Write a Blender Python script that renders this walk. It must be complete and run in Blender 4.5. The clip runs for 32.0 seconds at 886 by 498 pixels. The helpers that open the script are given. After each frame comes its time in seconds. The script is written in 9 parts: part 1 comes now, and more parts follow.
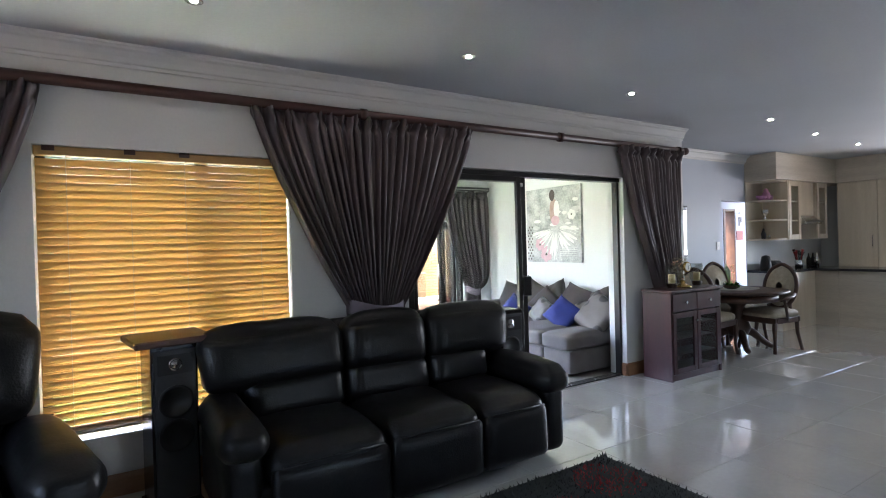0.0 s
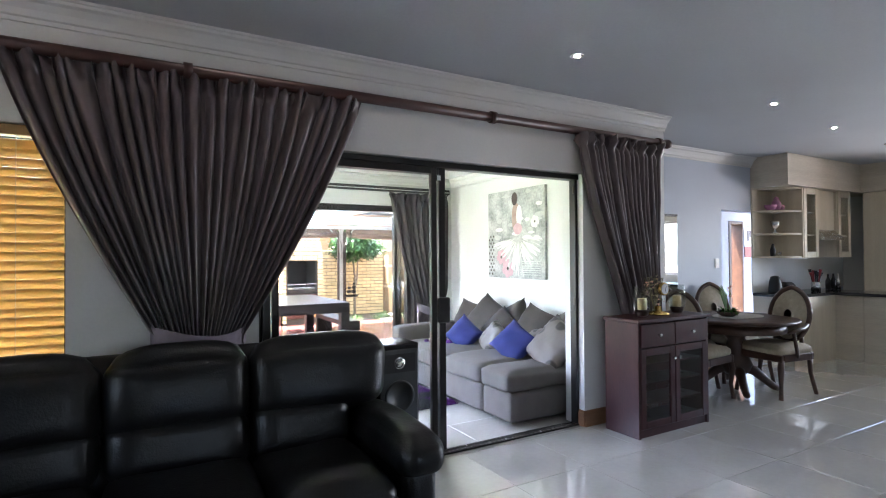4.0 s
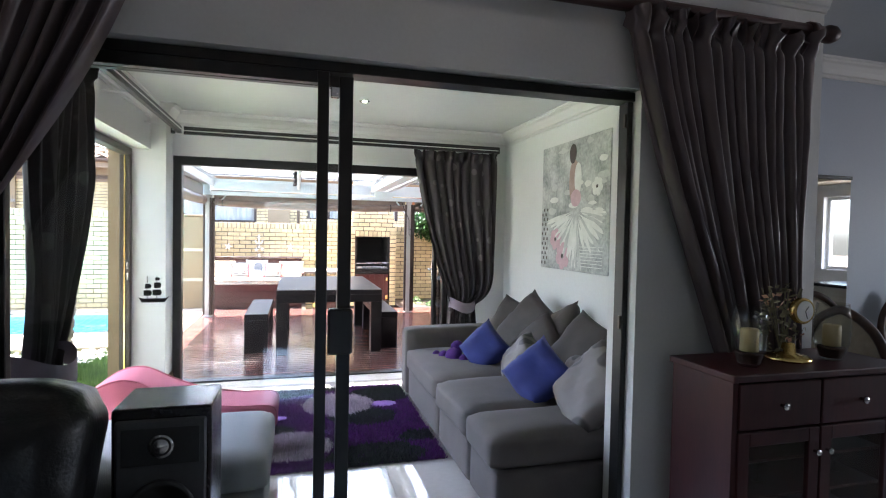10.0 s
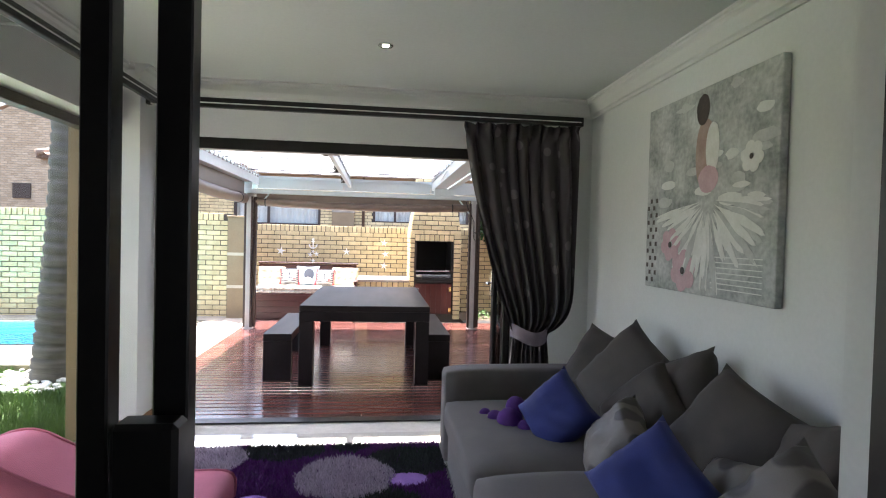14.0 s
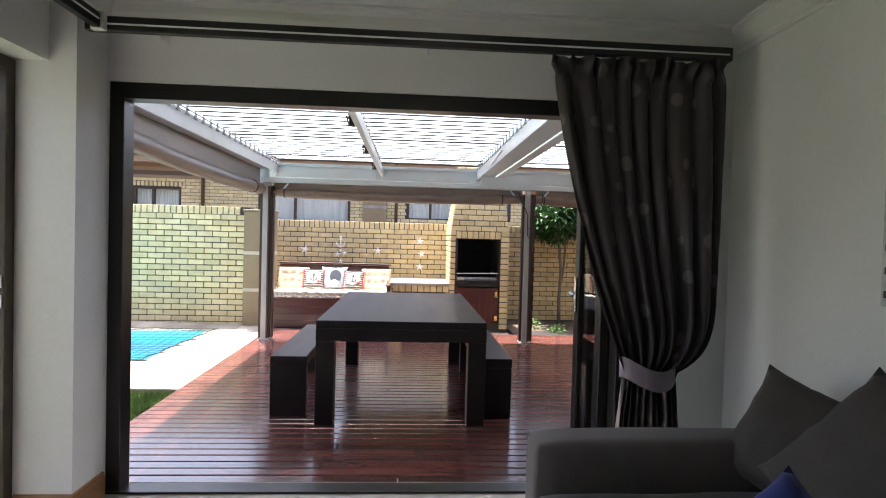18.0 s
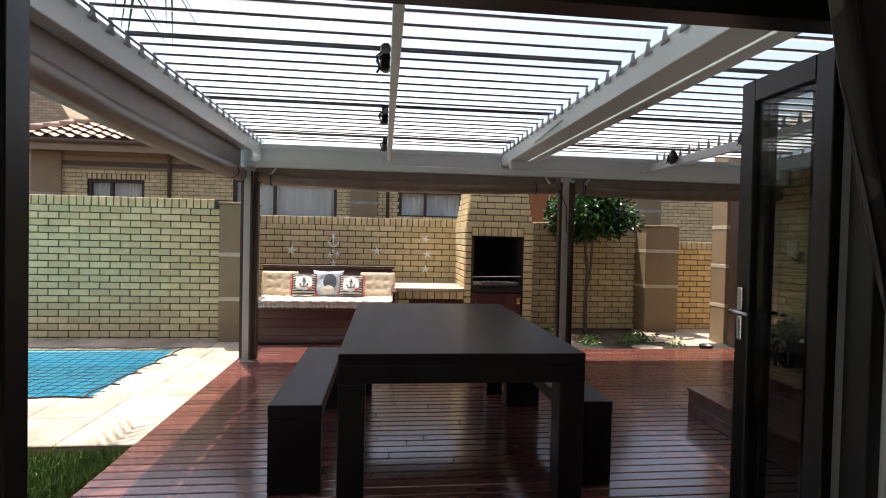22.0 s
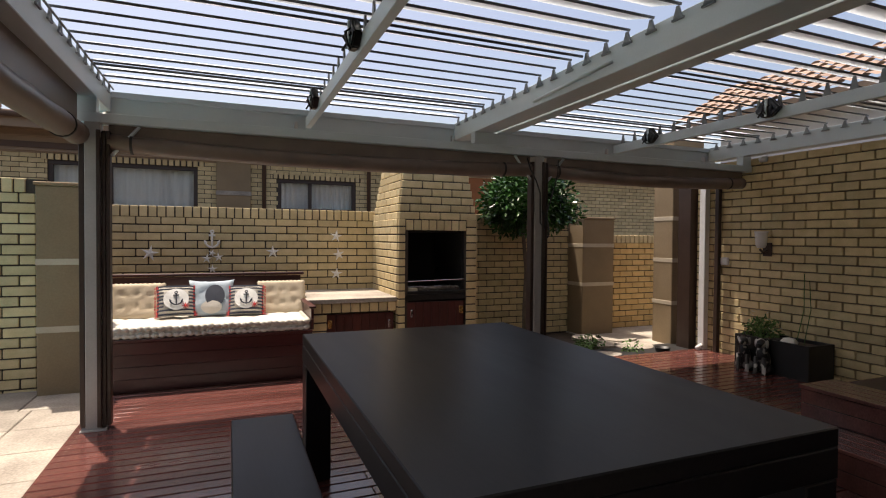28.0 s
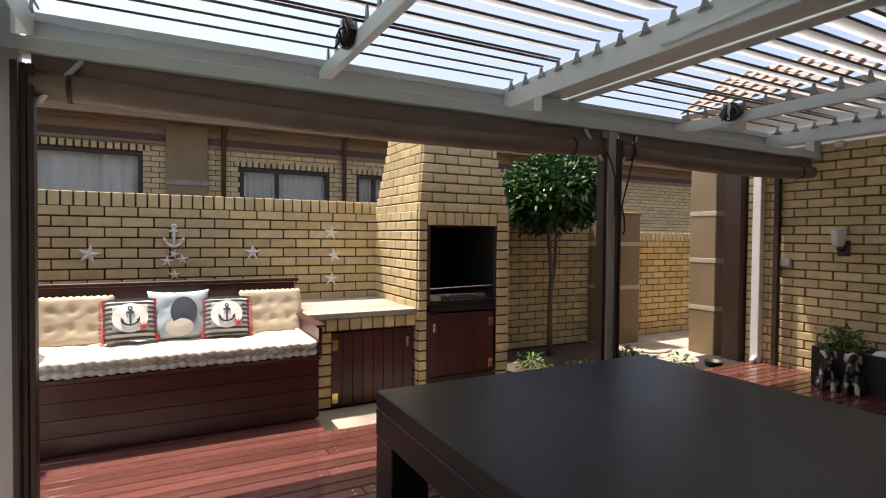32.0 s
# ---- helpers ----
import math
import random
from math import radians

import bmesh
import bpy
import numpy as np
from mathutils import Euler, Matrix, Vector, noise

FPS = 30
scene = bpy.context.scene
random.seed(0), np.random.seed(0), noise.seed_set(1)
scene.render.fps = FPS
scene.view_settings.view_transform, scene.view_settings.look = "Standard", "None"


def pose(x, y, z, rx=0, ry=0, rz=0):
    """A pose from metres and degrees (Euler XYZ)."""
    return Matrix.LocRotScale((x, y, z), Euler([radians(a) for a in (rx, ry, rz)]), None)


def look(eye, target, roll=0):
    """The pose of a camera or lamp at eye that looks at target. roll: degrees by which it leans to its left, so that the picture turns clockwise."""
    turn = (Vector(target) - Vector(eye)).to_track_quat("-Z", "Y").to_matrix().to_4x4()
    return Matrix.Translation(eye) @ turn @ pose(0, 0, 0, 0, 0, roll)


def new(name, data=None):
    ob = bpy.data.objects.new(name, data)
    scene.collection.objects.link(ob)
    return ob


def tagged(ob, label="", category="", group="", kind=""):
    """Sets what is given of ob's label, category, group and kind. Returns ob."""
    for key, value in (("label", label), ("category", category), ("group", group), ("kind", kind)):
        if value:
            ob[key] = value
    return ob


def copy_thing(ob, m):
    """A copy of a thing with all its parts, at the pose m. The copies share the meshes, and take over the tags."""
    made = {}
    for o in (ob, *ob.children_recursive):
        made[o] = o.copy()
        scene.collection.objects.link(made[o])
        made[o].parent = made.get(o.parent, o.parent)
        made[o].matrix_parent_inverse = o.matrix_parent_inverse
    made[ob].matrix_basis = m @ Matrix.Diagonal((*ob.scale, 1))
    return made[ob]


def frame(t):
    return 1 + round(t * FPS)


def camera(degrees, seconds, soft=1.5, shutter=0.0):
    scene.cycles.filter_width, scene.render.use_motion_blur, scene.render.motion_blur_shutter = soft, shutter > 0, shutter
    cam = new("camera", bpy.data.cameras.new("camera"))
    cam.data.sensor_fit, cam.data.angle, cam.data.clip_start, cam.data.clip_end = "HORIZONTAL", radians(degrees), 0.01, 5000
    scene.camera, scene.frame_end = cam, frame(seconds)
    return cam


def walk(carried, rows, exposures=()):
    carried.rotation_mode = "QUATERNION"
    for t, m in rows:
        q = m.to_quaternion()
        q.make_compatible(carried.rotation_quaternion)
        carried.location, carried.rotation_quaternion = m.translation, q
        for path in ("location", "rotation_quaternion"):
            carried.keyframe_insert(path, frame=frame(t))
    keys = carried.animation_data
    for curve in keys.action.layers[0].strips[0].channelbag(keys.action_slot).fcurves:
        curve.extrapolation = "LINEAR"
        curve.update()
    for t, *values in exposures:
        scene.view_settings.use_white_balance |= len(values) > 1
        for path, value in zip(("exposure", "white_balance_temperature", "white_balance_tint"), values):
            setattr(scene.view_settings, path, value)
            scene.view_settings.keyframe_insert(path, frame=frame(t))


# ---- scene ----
cam = camera(79.8, 32.0, soft=1.1)
# seconds, place, then yaw, pitch and roll in degrees
ROWS = [
    (0, 0.009, -0.064, 1.444, -32.05, -0.54, 1.60),
    (0.5, 0.180, -0.007, 1.451, -32.17, -0.42, 1.44),
    (1, 0.359, 0.038, 1.445, -32.25, -0.19, 1.27),
    (1.5, 0.551, 0.080, 1.431, -32.24, -0.01, 1.12),
    (2, 0.727, 0.143, 1.422, -32.23, 0.18, 0.99),
    (2.5, 0.891, 0.237, 1.429, -32.21, 0.39, 0.86),
    (3, 1.058, 0.312, 1.429, -31.90, 0.48, 0.67),
    (3.5, 1.228, 0.369, 1.429, -31.08, 0.61, 0.52),
    (4, 1.377, 0.439, 1.415, -30.15, 0.76, 0.39),
    (4.5, 1.535, 0.530, 1.430, -29.39, 0.61, 0.26),
    (6.5, 2.166, 0.894, 1.441, -25.21, -1.67, -0.47),
    (7, 2.301, 0.977, 1.441, -23.95, -1.62, -0.68),
    (7.5, 2.461, 1.068, 1.442, -22.62, -1.63, -0.85),
    (8, 2.604, 1.154, 1.435, -21.12, -1.63, -0.94),
    (8.5, 2.735, 1.268, 1.438, -19.90, -1.63, -1.12),
    (9, 2.850, 1.361, 1.439, -18.69, -1.68, -1.17),
    (9.5, 2.985, 1.470, 1.439, -17.18, -1.62, -1.19),
    (10, 3.100, 1.580, 1.425, -15.49, -1.65, -1.14),
    (10.5, 3.202, 1.743, 1.431, -14.08, -1.64, -1.16),
    (11, 3.287, 1.903, 1.427, -12.97, -1.50, -1.33),
    (11.5, 3.377, 2.075, 1.417, -11.73, -1.40, -1.40),
    (12, 3.446, 2.235, 1.402, -10.33, -1.28, -1.43),
    (12.5, 3.489, 2.402, 1.404, -9.26, -1.22, -1.49),
    (13, 3.530, 2.554, 1.412, -8.43, -1.22, -1.46),
    (13.5, 3.563, 2.714, 1.409, -7.74, -1.16, -1.48),
    (14, 3.608, 2.869, 1.405, -6.86, -1.23, -1.47),
    (14.5, 3.625, 3.030, 1.399, -6.22, -1.21, -1.43),
    (16.5, 3.649, 3.670, 1.399, -4.41, -1.29, -1.47),
    (17, 3.600, 3.815, 1.405, -4.05, -1.30, -1.56),
    (17.5, 3.561, 3.947, 1.380, -3.80, -1.28, -1.54),
    (18, 3.536, 4.112, 1.353, -3.53, -1.30, -1.55),
    (18.5, 3.493, 4.273, 1.333, -3.32, -1.35, -1.54),
    (19, 3.424, 4.439, 1.328, -3.23, -1.25, -1.50),
    (19.5, 3.372, 4.585, 1.314, -3.26, -1.19, -1.49),
    (20, 3.313, 4.741, 1.306, -3.41, -1.15, -1.49),
    (20.5, 3.269, 4.894, 1.310, -3.65, -1.14, -1.40),
    (21, 3.223, 5.048, 1.308, -4.03, -1.18, -1.30),
    (21.5, 3.142, 5.202, 1.305, -5.05, -1.11, -1.29),
    (22, 3.095, 5.341, 1.300, -6.33, -1.18, -1.26),
    (22.5, 3.042, 5.498, 1.300, -7.55, -1.17, -1.19),
    (23, 3.003, 5.631, 1.298, -8.71, -1.12, -1.11),
    (23.5, 2.949, 5.765, 1.295, -10.12, -1.05, -1.06),
    (24, 2.894, 5.878, 1.292, -11.76, -1.01, -1.00),
    (24.5, 2.860, 5.999, 1.283, -13.18, -1.03, -0.96),
    (25, 2.808, 6.139, 1.273, -14.55, -1.05, -0.81),
    (25.5, 2.766, 6.265, 1.276, -15.87, -1.08, -0.71),
    (26, 2.693, 6.399, 1.278, -17.32, -1.07, -0.63),
    (26.5, 2.643, 6.517, 1.276, -18.90, -1.16, -0.55),
    (28.5, 2.477, 7.070, 1.255, -22.78, -1.21, -0.52),
    (29, 2.429, 7.227, 1.246, -23.49, -1.23, -0.59),
    (29.5, 2.406, 7.396, 1.238, -24.18, -1.20, -0.64),
    (30, 2.382, 7.557, 1.248, -24.76, -1.28, -0.70),
    (30.5, 2.352, 7.732, 1.249, -25.40, -1.29, -0.66),
    (31, 2.307, 7.895, 1.247, -26.38, -1.29, -0.62),
    (31.5, 2.290, 8.043, 1.233, -27.24, -1.29, -0.60),
    (32, 2.285, 8.200, 1.242, -27.80, -1.33, -0.53),
]
EXPOSURES = [(t, e, k, 15) for t, e, k in ((0, 4.78, 6100), (1.5, 4.82, 6100), (4, 4.97, 6100), (7, 4.40, 6050), (9, 3.92, 6100), (11, 3.5, 6150), (13, 2.97, 6300), (14.5, 2.77, 6350), (16.5, 2.5, 6400), (19, 2.07, 6650), (21, 1.5, 6900), (22, 1.0, 7050), (24, 0.29, 7100), (26, 0.31, 7100), (28.5, 0.46, 7200), (32, 0.86, 7150))]
walk(cam, [(t, pose(x, y, z, 90 + pitch, roll, yaw)) for t, x, y, z, yaw, pitch, roll in ROWS], EXPOSURES)

# ---- light: high midday sun from beyond the fire place, open sky, lit downlights ----
SUN_WAY = Vector((-0.14, 0.30, 1.0)).normalized()
world = bpy.data.worlds.new("sky")
scene.world = world
world.use_nodes = True
sky = world.node_tree.nodes.new("ShaderNodeTexSky")
sky.sky_type, sky.sun_disc = "NISHITA", False
sky.sun_elevation = math.asin(SUN_WAY.z)
sky.sun_rotation = math.atan2(SUN_WAY.x, SUN_WAY.y)
sky.dust_density, sky.air_density = 4.0, 1.0
back = world.node_tree.nodes["Background"]
world.node_tree.links.new(sky.outputs[0], back.inputs[0])
back.inputs[1].default_value = 0.15
sun = new("sun", bpy.data.lights.new("sun", "SUN"))
sun.data.energy, sun.data.angle, sun.data.color = 5.0, radians(0.55), (1.0, 0.95, 0.87)
sun.matrix_world = look(SUN_WAY * 40, (0, 0, 0))


def window_fill(name, m, w, h, power, colour=(0.93, 0.97, 1.0)):
    """Area lamp added outside a window's opening, in place of sky light."""
    lamp = new(name, bpy.data.lights.new(name, "AREA"))
    lamp.data.shape, lamp.data.size, lamp.data.size_y = "RECTANGLE", w, h
    lamp.data.energy, lamp.data.color = power, colour
    lamp.matrix_world = m
    return lamp


# added fill lamp that brightens the kitchen side from out of view
window_fill("window_fill_kitchen", look((11.9, 2.2, 1.6), (8.0, 2.2, 1.2)), 1.6, 1.2, 9)
# ---- materials ----
def shader(name):
    m = bpy.data.materials.new(name)
    m.use_nodes = True
    return m, m.node_tree, m.node_tree.nodes["Principled BSDF"]


def surface(name, dark, light, scale=8.0, rough=0.5, bump=0.15, metal=0.0, fine=90.0, stretch=(1, 1, 1), spread=0.0, coat=0.0, rough2=None, sheen=0.0):
    """Two noises in real-world size: broad stains that blend dark and light, and fine grain in the relief.
    spread: how far single pieces differ in brightness."""
    m, tree, bsdf = shader(name)
    n, l = tree.nodes, tree.links
    geo = n.new("ShaderNodeNewGeometry")
    mapping = n.new("ShaderNodeMapping")
    mapping.inputs["Scale"].default_value = stretch
    l.new(geo.outputs["Position"], mapping.inputs["Vector"])
    big = n.new("ShaderNodeTexNoise")
    big.inputs["Scale"].default_value, big.inputs["Detail"].default_value = scale, 5
    small = n.new("ShaderNodeTexNoise")
    small.inputs["Scale"].default_value, small.inputs["Detail"].default_value = fine, 3
    for node in (big, small):
        l.new(mapping.outputs[0], node.inputs["Vector"])
    ramp = n.new("ShaderNodeValToRGB")
    ramp.color_ramp.elements[0].position, ramp.color_ramp.elements[1].position = 0.32, 0.68
    ramp.color_ramp.elements[0].color = (*dark, 1)
    ramp.color_ramp.elements[1].color = (*light, 1)
    mixer = n.new("ShaderNodeMath")
    mixer.operation = "MULTIPLY_ADD"
    mixer.inputs[1].default_value = 0.35
    l.new(small.outputs[0], mixer.inputs[0])
    scaled = n.new("ShaderNodeMath")
    scaled.operation = "MULTIPLY"
    scaled.inputs[1].default_value = 0.65
    l.new(big.outputs[0], scaled.inputs[0])
    l.new(scaled.outputs[0], mixer.inputs[2])
    l.new(mixer.outputs[0], ramp.inputs[0])
    colour = ramp.outputs[0]
    if spread:
        info = n.new("ShaderNodeObjectInfo")
        island = n.new("ShaderNodeMath")
        island.operation = "ADD"
        l.new(info.outputs["Random"], island.inputs[0])
        l.new(geo.outputs["Random Per Island"], island.inputs[1])
        wrap = n.new("ShaderNodeMath")
        wrap.operation = "FRACT"
        l.new(island.outputs[0], wrap.inputs[0])
        span = n.new("ShaderNodeMapRange")
        span.inputs[3].default_value, span.inputs[4].default_value = 1 - spread, 1 + spread
        l.new(wrap.outputs[0], span.inputs[0])
        hue = n.new("ShaderNodeHueSaturation")
        l.new(colour, hue.inputs["Color"])
        l.new(span.outputs[0], hue.inputs["Value"])
        colour = hue.outputs[0]
    l.new(colour, bsdf.inputs["Base Color"])
    bsdf.inputs["Metallic"].default_value = metal
    span = n.new("ShaderNodeMapRange")
    span.inputs[3].default_value, span.inputs[4].default_value = rough * 0.8, (rough2 or rough * 1.25)
    l.new(big.outputs[0], span.inputs[0])
    l.new(span.outputs[0], bsdf.inputs["Roughness"])
    bsdf.inputs["Coat Weight"].default_value = coat
    bsdf.inputs["Coat Roughness"].default_value = 0.12
    bsdf.inputs["Sheen Weight"].default_value = sheen
    if bump:
        relief = n.new("ShaderNodeBump")
        relief.inputs["Strength"].default_value, relief.inputs["Distance"].default_value = bump, 0.004
        l.new(mixer.outputs[0], relief.inputs["Height"])
        l.new(relief.outputs[0], bsdf.inputs["Normal"])
    return m


def clear_glass(name, tint=(0.985, 0.995, 0.99)):
    m, tree, bsdf = shader(name)
    n, l = tree.nodes, tree.links
    gloss = n.new("ShaderNodeBsdfGlossy")
    gloss.inputs["Roughness"].default_value = 0.01
    clear = n.new("ShaderNodeBsdfTransparent")
    clear.inputs["Color"].default_value = (*tint, 1)
    weight = n.new("ShaderNodeLayerWeight")
    weight.inputs["Blend"].default_value = 0.5
    steep = n.new("ShaderNodeMath")
    steep.operation = "POWER"
    steep.inputs[1].default_value = 5.0
    l.new(weight.outputs["Facing"], steep.inputs[0])
    facing = n.new("ShaderNodeMath")
    facing.operation = "MULTIPLY_ADD"
    facing.inputs[1].default_value, facing.inputs[2].default_value = 0.9, 0.03
    l.new(steep.outputs[0], facing.inputs[0])
    mixer = n.new("ShaderNodeMixShader")
    l.new(facing.outputs[0], mixer.inputs[0])
    l.new(clear.outputs[0], mixer.inputs[1])
    l.new(gloss.outputs[0], mixer.inputs[2])
    l.new(mixer.outputs[0], n["Material Output"].inputs["Surface"])
    return m


def see_through_cloth(name, base, glow, part_through, scale=12):
    """Thin wood or cloth that lets some light through."""
    m = surface(name, base, tuple(min(1, c * 1.3) for c in base), scale=scale, rough=0.5, bump=0.0, stretch=(0.3, 3, 3), spread=0.06)
    n, l = m.node_tree.nodes, m.node_tree.links
    thin = n.new("ShaderNodeBsdfTranslucent")
    thin.inputs["Color"].default_value = (*glow, 1)
    mixer = n.new("ShaderNodeMixShader")
    mixer.inputs[0].default_value = part_through
    l.new(n["Principled BSDF"].outputs[0], mixer.inputs[1])
    l.new(thin.outputs[0], mixer.inputs[2])
    l.new(mixer.outputs[0], n["Material Output"].inputs["Surface"])
    return m


def lit(name, colour, strength):
    m, tree, bsdf = shader(name)
    bsdf.inputs["Emission Color"].default_value = (*colour, 1)
    bsdf.inputs["Emission Strength"].default_value = strength
    return m


def spotted(name, cloth, spot, scale, size):
    """Woven cloth with round printed spots."""
    m = surface(name, tuple(c * 0.8 for c in cloth), cloth, scale=6, rough=0.5, bump=0.1, fine=220, sheen=0.05)
    n, l = m.node_tree.nodes, m.node_tree.links
    cells = n.new("ShaderNodeTexVoronoi")
    cells.inputs["Scale"].default_value, cells.inputs["Randomness"].default_value = scale, 0.55
    co = n.new("ShaderNodeTexCoord")
    l.new(co.outputs["UV"], cells.inputs["Vector"])
    edge = n.new("ShaderNodeMapRange")
    edge.inputs[1].default_value, edge.inputs[2].default_value = size, size * 0.85
    l.new(cells.outputs["Distance"], edge.inputs[0])
    mixer = n.new("ShaderNodeMix")
    mixer.data_type = "RGBA"
    l.new(edge.outputs[0], mixer.inputs[0])
    ramp = n["Color Ramp"]
    l.new(ramp.outputs[0], mixer.inputs[6])
    mixer.inputs[7].default_value = (*spot, 1)
    l.new(mixer.outputs[2], n["Principled BSDF"].inputs["Base Color"])
    return m


PAINT = surface("white_wall_paint", (0.64, 0.645, 0.63), (0.72, 0.725, 0.71), 1.5, 0.55, 0.08, fine=60)
BLUE_PAINT = surface("blue_grey_wall_paint", (0.44, 0.49, 0.57), (0.50, 0.55, 0.62), 1.5, 0.5, 0.06, fine=60)
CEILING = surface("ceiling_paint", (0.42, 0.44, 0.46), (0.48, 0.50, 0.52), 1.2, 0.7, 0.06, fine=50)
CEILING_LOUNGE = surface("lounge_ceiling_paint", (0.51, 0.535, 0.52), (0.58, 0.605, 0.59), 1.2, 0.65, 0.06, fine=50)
CORNICE = surface("cornice_paint", (0.62, 0.62, 0.60), (0.68, 0.68, 0.66), 2, 0.5, 0.03)
TILE = surface("polished_cream_tile", (0.60, 0.585, 0.54), (0.69, 0.675, 0.625), 3, 0.04, 0.002, fine=30, spread=0.012, rough2=0.07, coat=1.0)
TILE.node_tree.nodes["Principled BSDF"].inputs["Coat Roughness"].default_value = 0.03
TILE.node_tree.nodes["Principled BSDF"].inputs["Coat IOR"].default_value = 1.8
TILE.node_tree.nodes["Principled BSDF"].inputs["Specular IOR Level"].default_value = 0.8
STARFISH = surface("bleached_starfish", (0.80, 0.78, 0.73), (0.90, 0.88, 0.83), 30, 0.7, 0.4)
GROUT = surface("grout", (0.42, 0.41, 0.38), (0.52, 0.51, 0.48), 20, 0.8, 0.2)
LEATHER = surface("black_leather", (0.006, 0.006, 0.007), (0.014, 0.0135, 0.014), 11, 0.36, 0.5, fine=110)
LEATHER.node_tree.nodes["Bump"].inputs["Distance"].default_value = 0.008
LEATHER.node_tree.nodes["Principled BSDF"].inputs["Specular IOR Level"].default_value = 0.35
SATIN = surface("mauve_satin", (0.066, 0.047, 0.050), (0.118, 0.090, 0.093), 5, 0.30, 0.15, fine=260, sheen=0.2)
SPOTTED = spotted("spotted_curtain_cloth", (0.036, 0.027, 0.030), (0.10, 0.088, 0.088), 7.0, 0.27)
LILAC = surface("lilac_tie_cloth", (0.20, 0.16, 0.20), (0.27, 0.23, 0.27), 12, 0.6, 0.2, fine=300)
MAHOGANY = surface("mahogany", (0.030, 0.007, 0.008), (0.062, 0.015, 0.016), 5, 0.42, 0.06, stretch=(1, 1, 0.15))
MAHOGANY.node_tree.nodes["Principled BSDF"].inputs["Specular IOR Level"].default_value = 0.3
ROD_WOOD = surface("rod_wood", (0.030, 0.010, 0.008), (0.070, 0.023, 0.017), 6, 0.42, 0.05, stretch=(0.15, 1, 1))
WALNUT = surface("carved_walnut", (0.035, 0.016, 0.010), (0.085, 0.040, 0.024), 9, 0.42, 0.1)
SKIRTING = surface("skirting_wood", (0.20, 0.095, 0.040), (0.33, 0.17, 0.08), 5, 0.35, 0.06, stretch=(0.4, 0.4, 3))
BLIND = see_through_cloth("golden_wood_slat", (0.40, 0.25, 0.10), (0.86, 0.64, 0.31), 0.44)
BLIND_RAIL = surface("blind_rail_wood", (0.34, 0.20, 0.07), (0.48, 0.29, 0.11), 6, 0.4, 0.05, stretch=(0.2, 1, 1))
BLACK_METAL = surface("black_aluminium", (0.006, 0.0055, 0.005), (0.012, 0.011, 0.010), 20, 0.35, 0.03)
BRONZE_METAL = surface("bronze_aluminium", (0.035, 0.026, 0.018), (0.060, 0.045, 0.032), 20, 0.4, 0.03)
STEEL = surface("brushed_steel", (0.55, 0.55, 0.54), (0.68, 0.68, 0.67), 30, 0.25, 0.02, metal=1.0)
BRASS = surface("brass", (0.70, 0.48, 0.16), (0.85, 0.62, 0.24), 30, 0.25, 0.02, metal=1.0)
GLASS = clear_glass("clear_glass")
DARK_GLASS = clear_glass("dark_glass", (0.72, 0.74, 0.73))
JAR_GLASS = clear_glass("jar_glass", (0.92, 0.93, 0.92))
BRICK = surface("yellow_face_brick", (0.51, 0.395, 0.205), (0.69, 0.555, 0.315), 9, 0.75, 0.5, fine=120, spread=0.13)
BRICK_ORANGE = surface("orange_door_paint", (0.26, 0.085, 0.028), (0.36, 0.13, 0.045), 5, 0.75, 0.5, fine=120, spread=0.16)
MORTAR_TAN = surface("tan_mortar", (0.105, 0.082, 0.058), (0.16, 0.128, 0.095), 25, 0.9, 0.6, fine=200)
MORTAR = surface("dark_mortar", (0.038, 0.030, 0.023), (0.075, 0.060, 0.046), 25, 0.9, 0.6, fine=200)
PLASTER = surface("beige_plaster", (0.215, 0.152, 0.084), (0.29, 0.212, 0.125), 3, 0.8, 0.35, fine=80)
FASCIA = surface("brown_fascia_paint", (0.26, 0.180, 0.118), (0.33, 0.235, 0.160), 2, 0.7, 0.1)
FASCIA_LINE = surface("brown_trim_paint", (0.085, 0.050, 0.034), (0.11, 0.066, 0.046), 2, 0.6, 0.1)
DECK = surface("varnished_red_deck", (0.070, 0.023, 0.019), (0.160, 0.060, 0.050), 3.0, 0.18, 0.10, fine=70, stretch=(0.25, 2.0, 1), spread=0.25, rough2=0.32, coat=0.45)
RED_WOOD = surface("red_stained_wood", (0.030, 0.006, 0.006), (0.068, 0.015, 0.013), 3.0, 0.34, 0.12, fine=70, stretch=(0.25, 1, 2.0), spread=0.2)
RED_WOOD_V = surface("red_stained_upright_wood", (0.040, 0.008, 0.007), (0.082, 0.018, 0.013), 3.0, 0.35, 0.12, fine=70, stretch=(2, 1, 0.25), spread=0.2)
ESPRESSO = surface("espresso_table_wood", (0.010, 0.008, 0.009), (0.020, 0.016, 0.017), 4, 0.34, 0.05, fine=60, stretch=(1.5, 0.2, 1))
ESPRESSO.node_tree.nodes["Principled BSDF"].inputs["Specular IOR Level"].default_value = 0.20
CLIP_GREY = surface("dark_bracket_grey", (0.20, 0.215, 0.22), (0.28, 0.30, 0.31), 6, 0.4, 0.03)
POST_GREY = surface("brown_grey_post_coat", (0.36, 0.345, 0.33), (0.44, 0.425, 0.41), 4, 0.4, 0.03)
GREY_ALU = surface("grey_powder_coat", (0.56, 0.63, 0.66), (0.64, 0.71, 0.74), 3, 0.4, 0.03, fine=150)
BLADE = surface("pale_louvre_blade_coat", (0.66, 0.69, 0.71), (0.74, 0.77, 0.79), 3, 0.35, 0.02, fine=150)
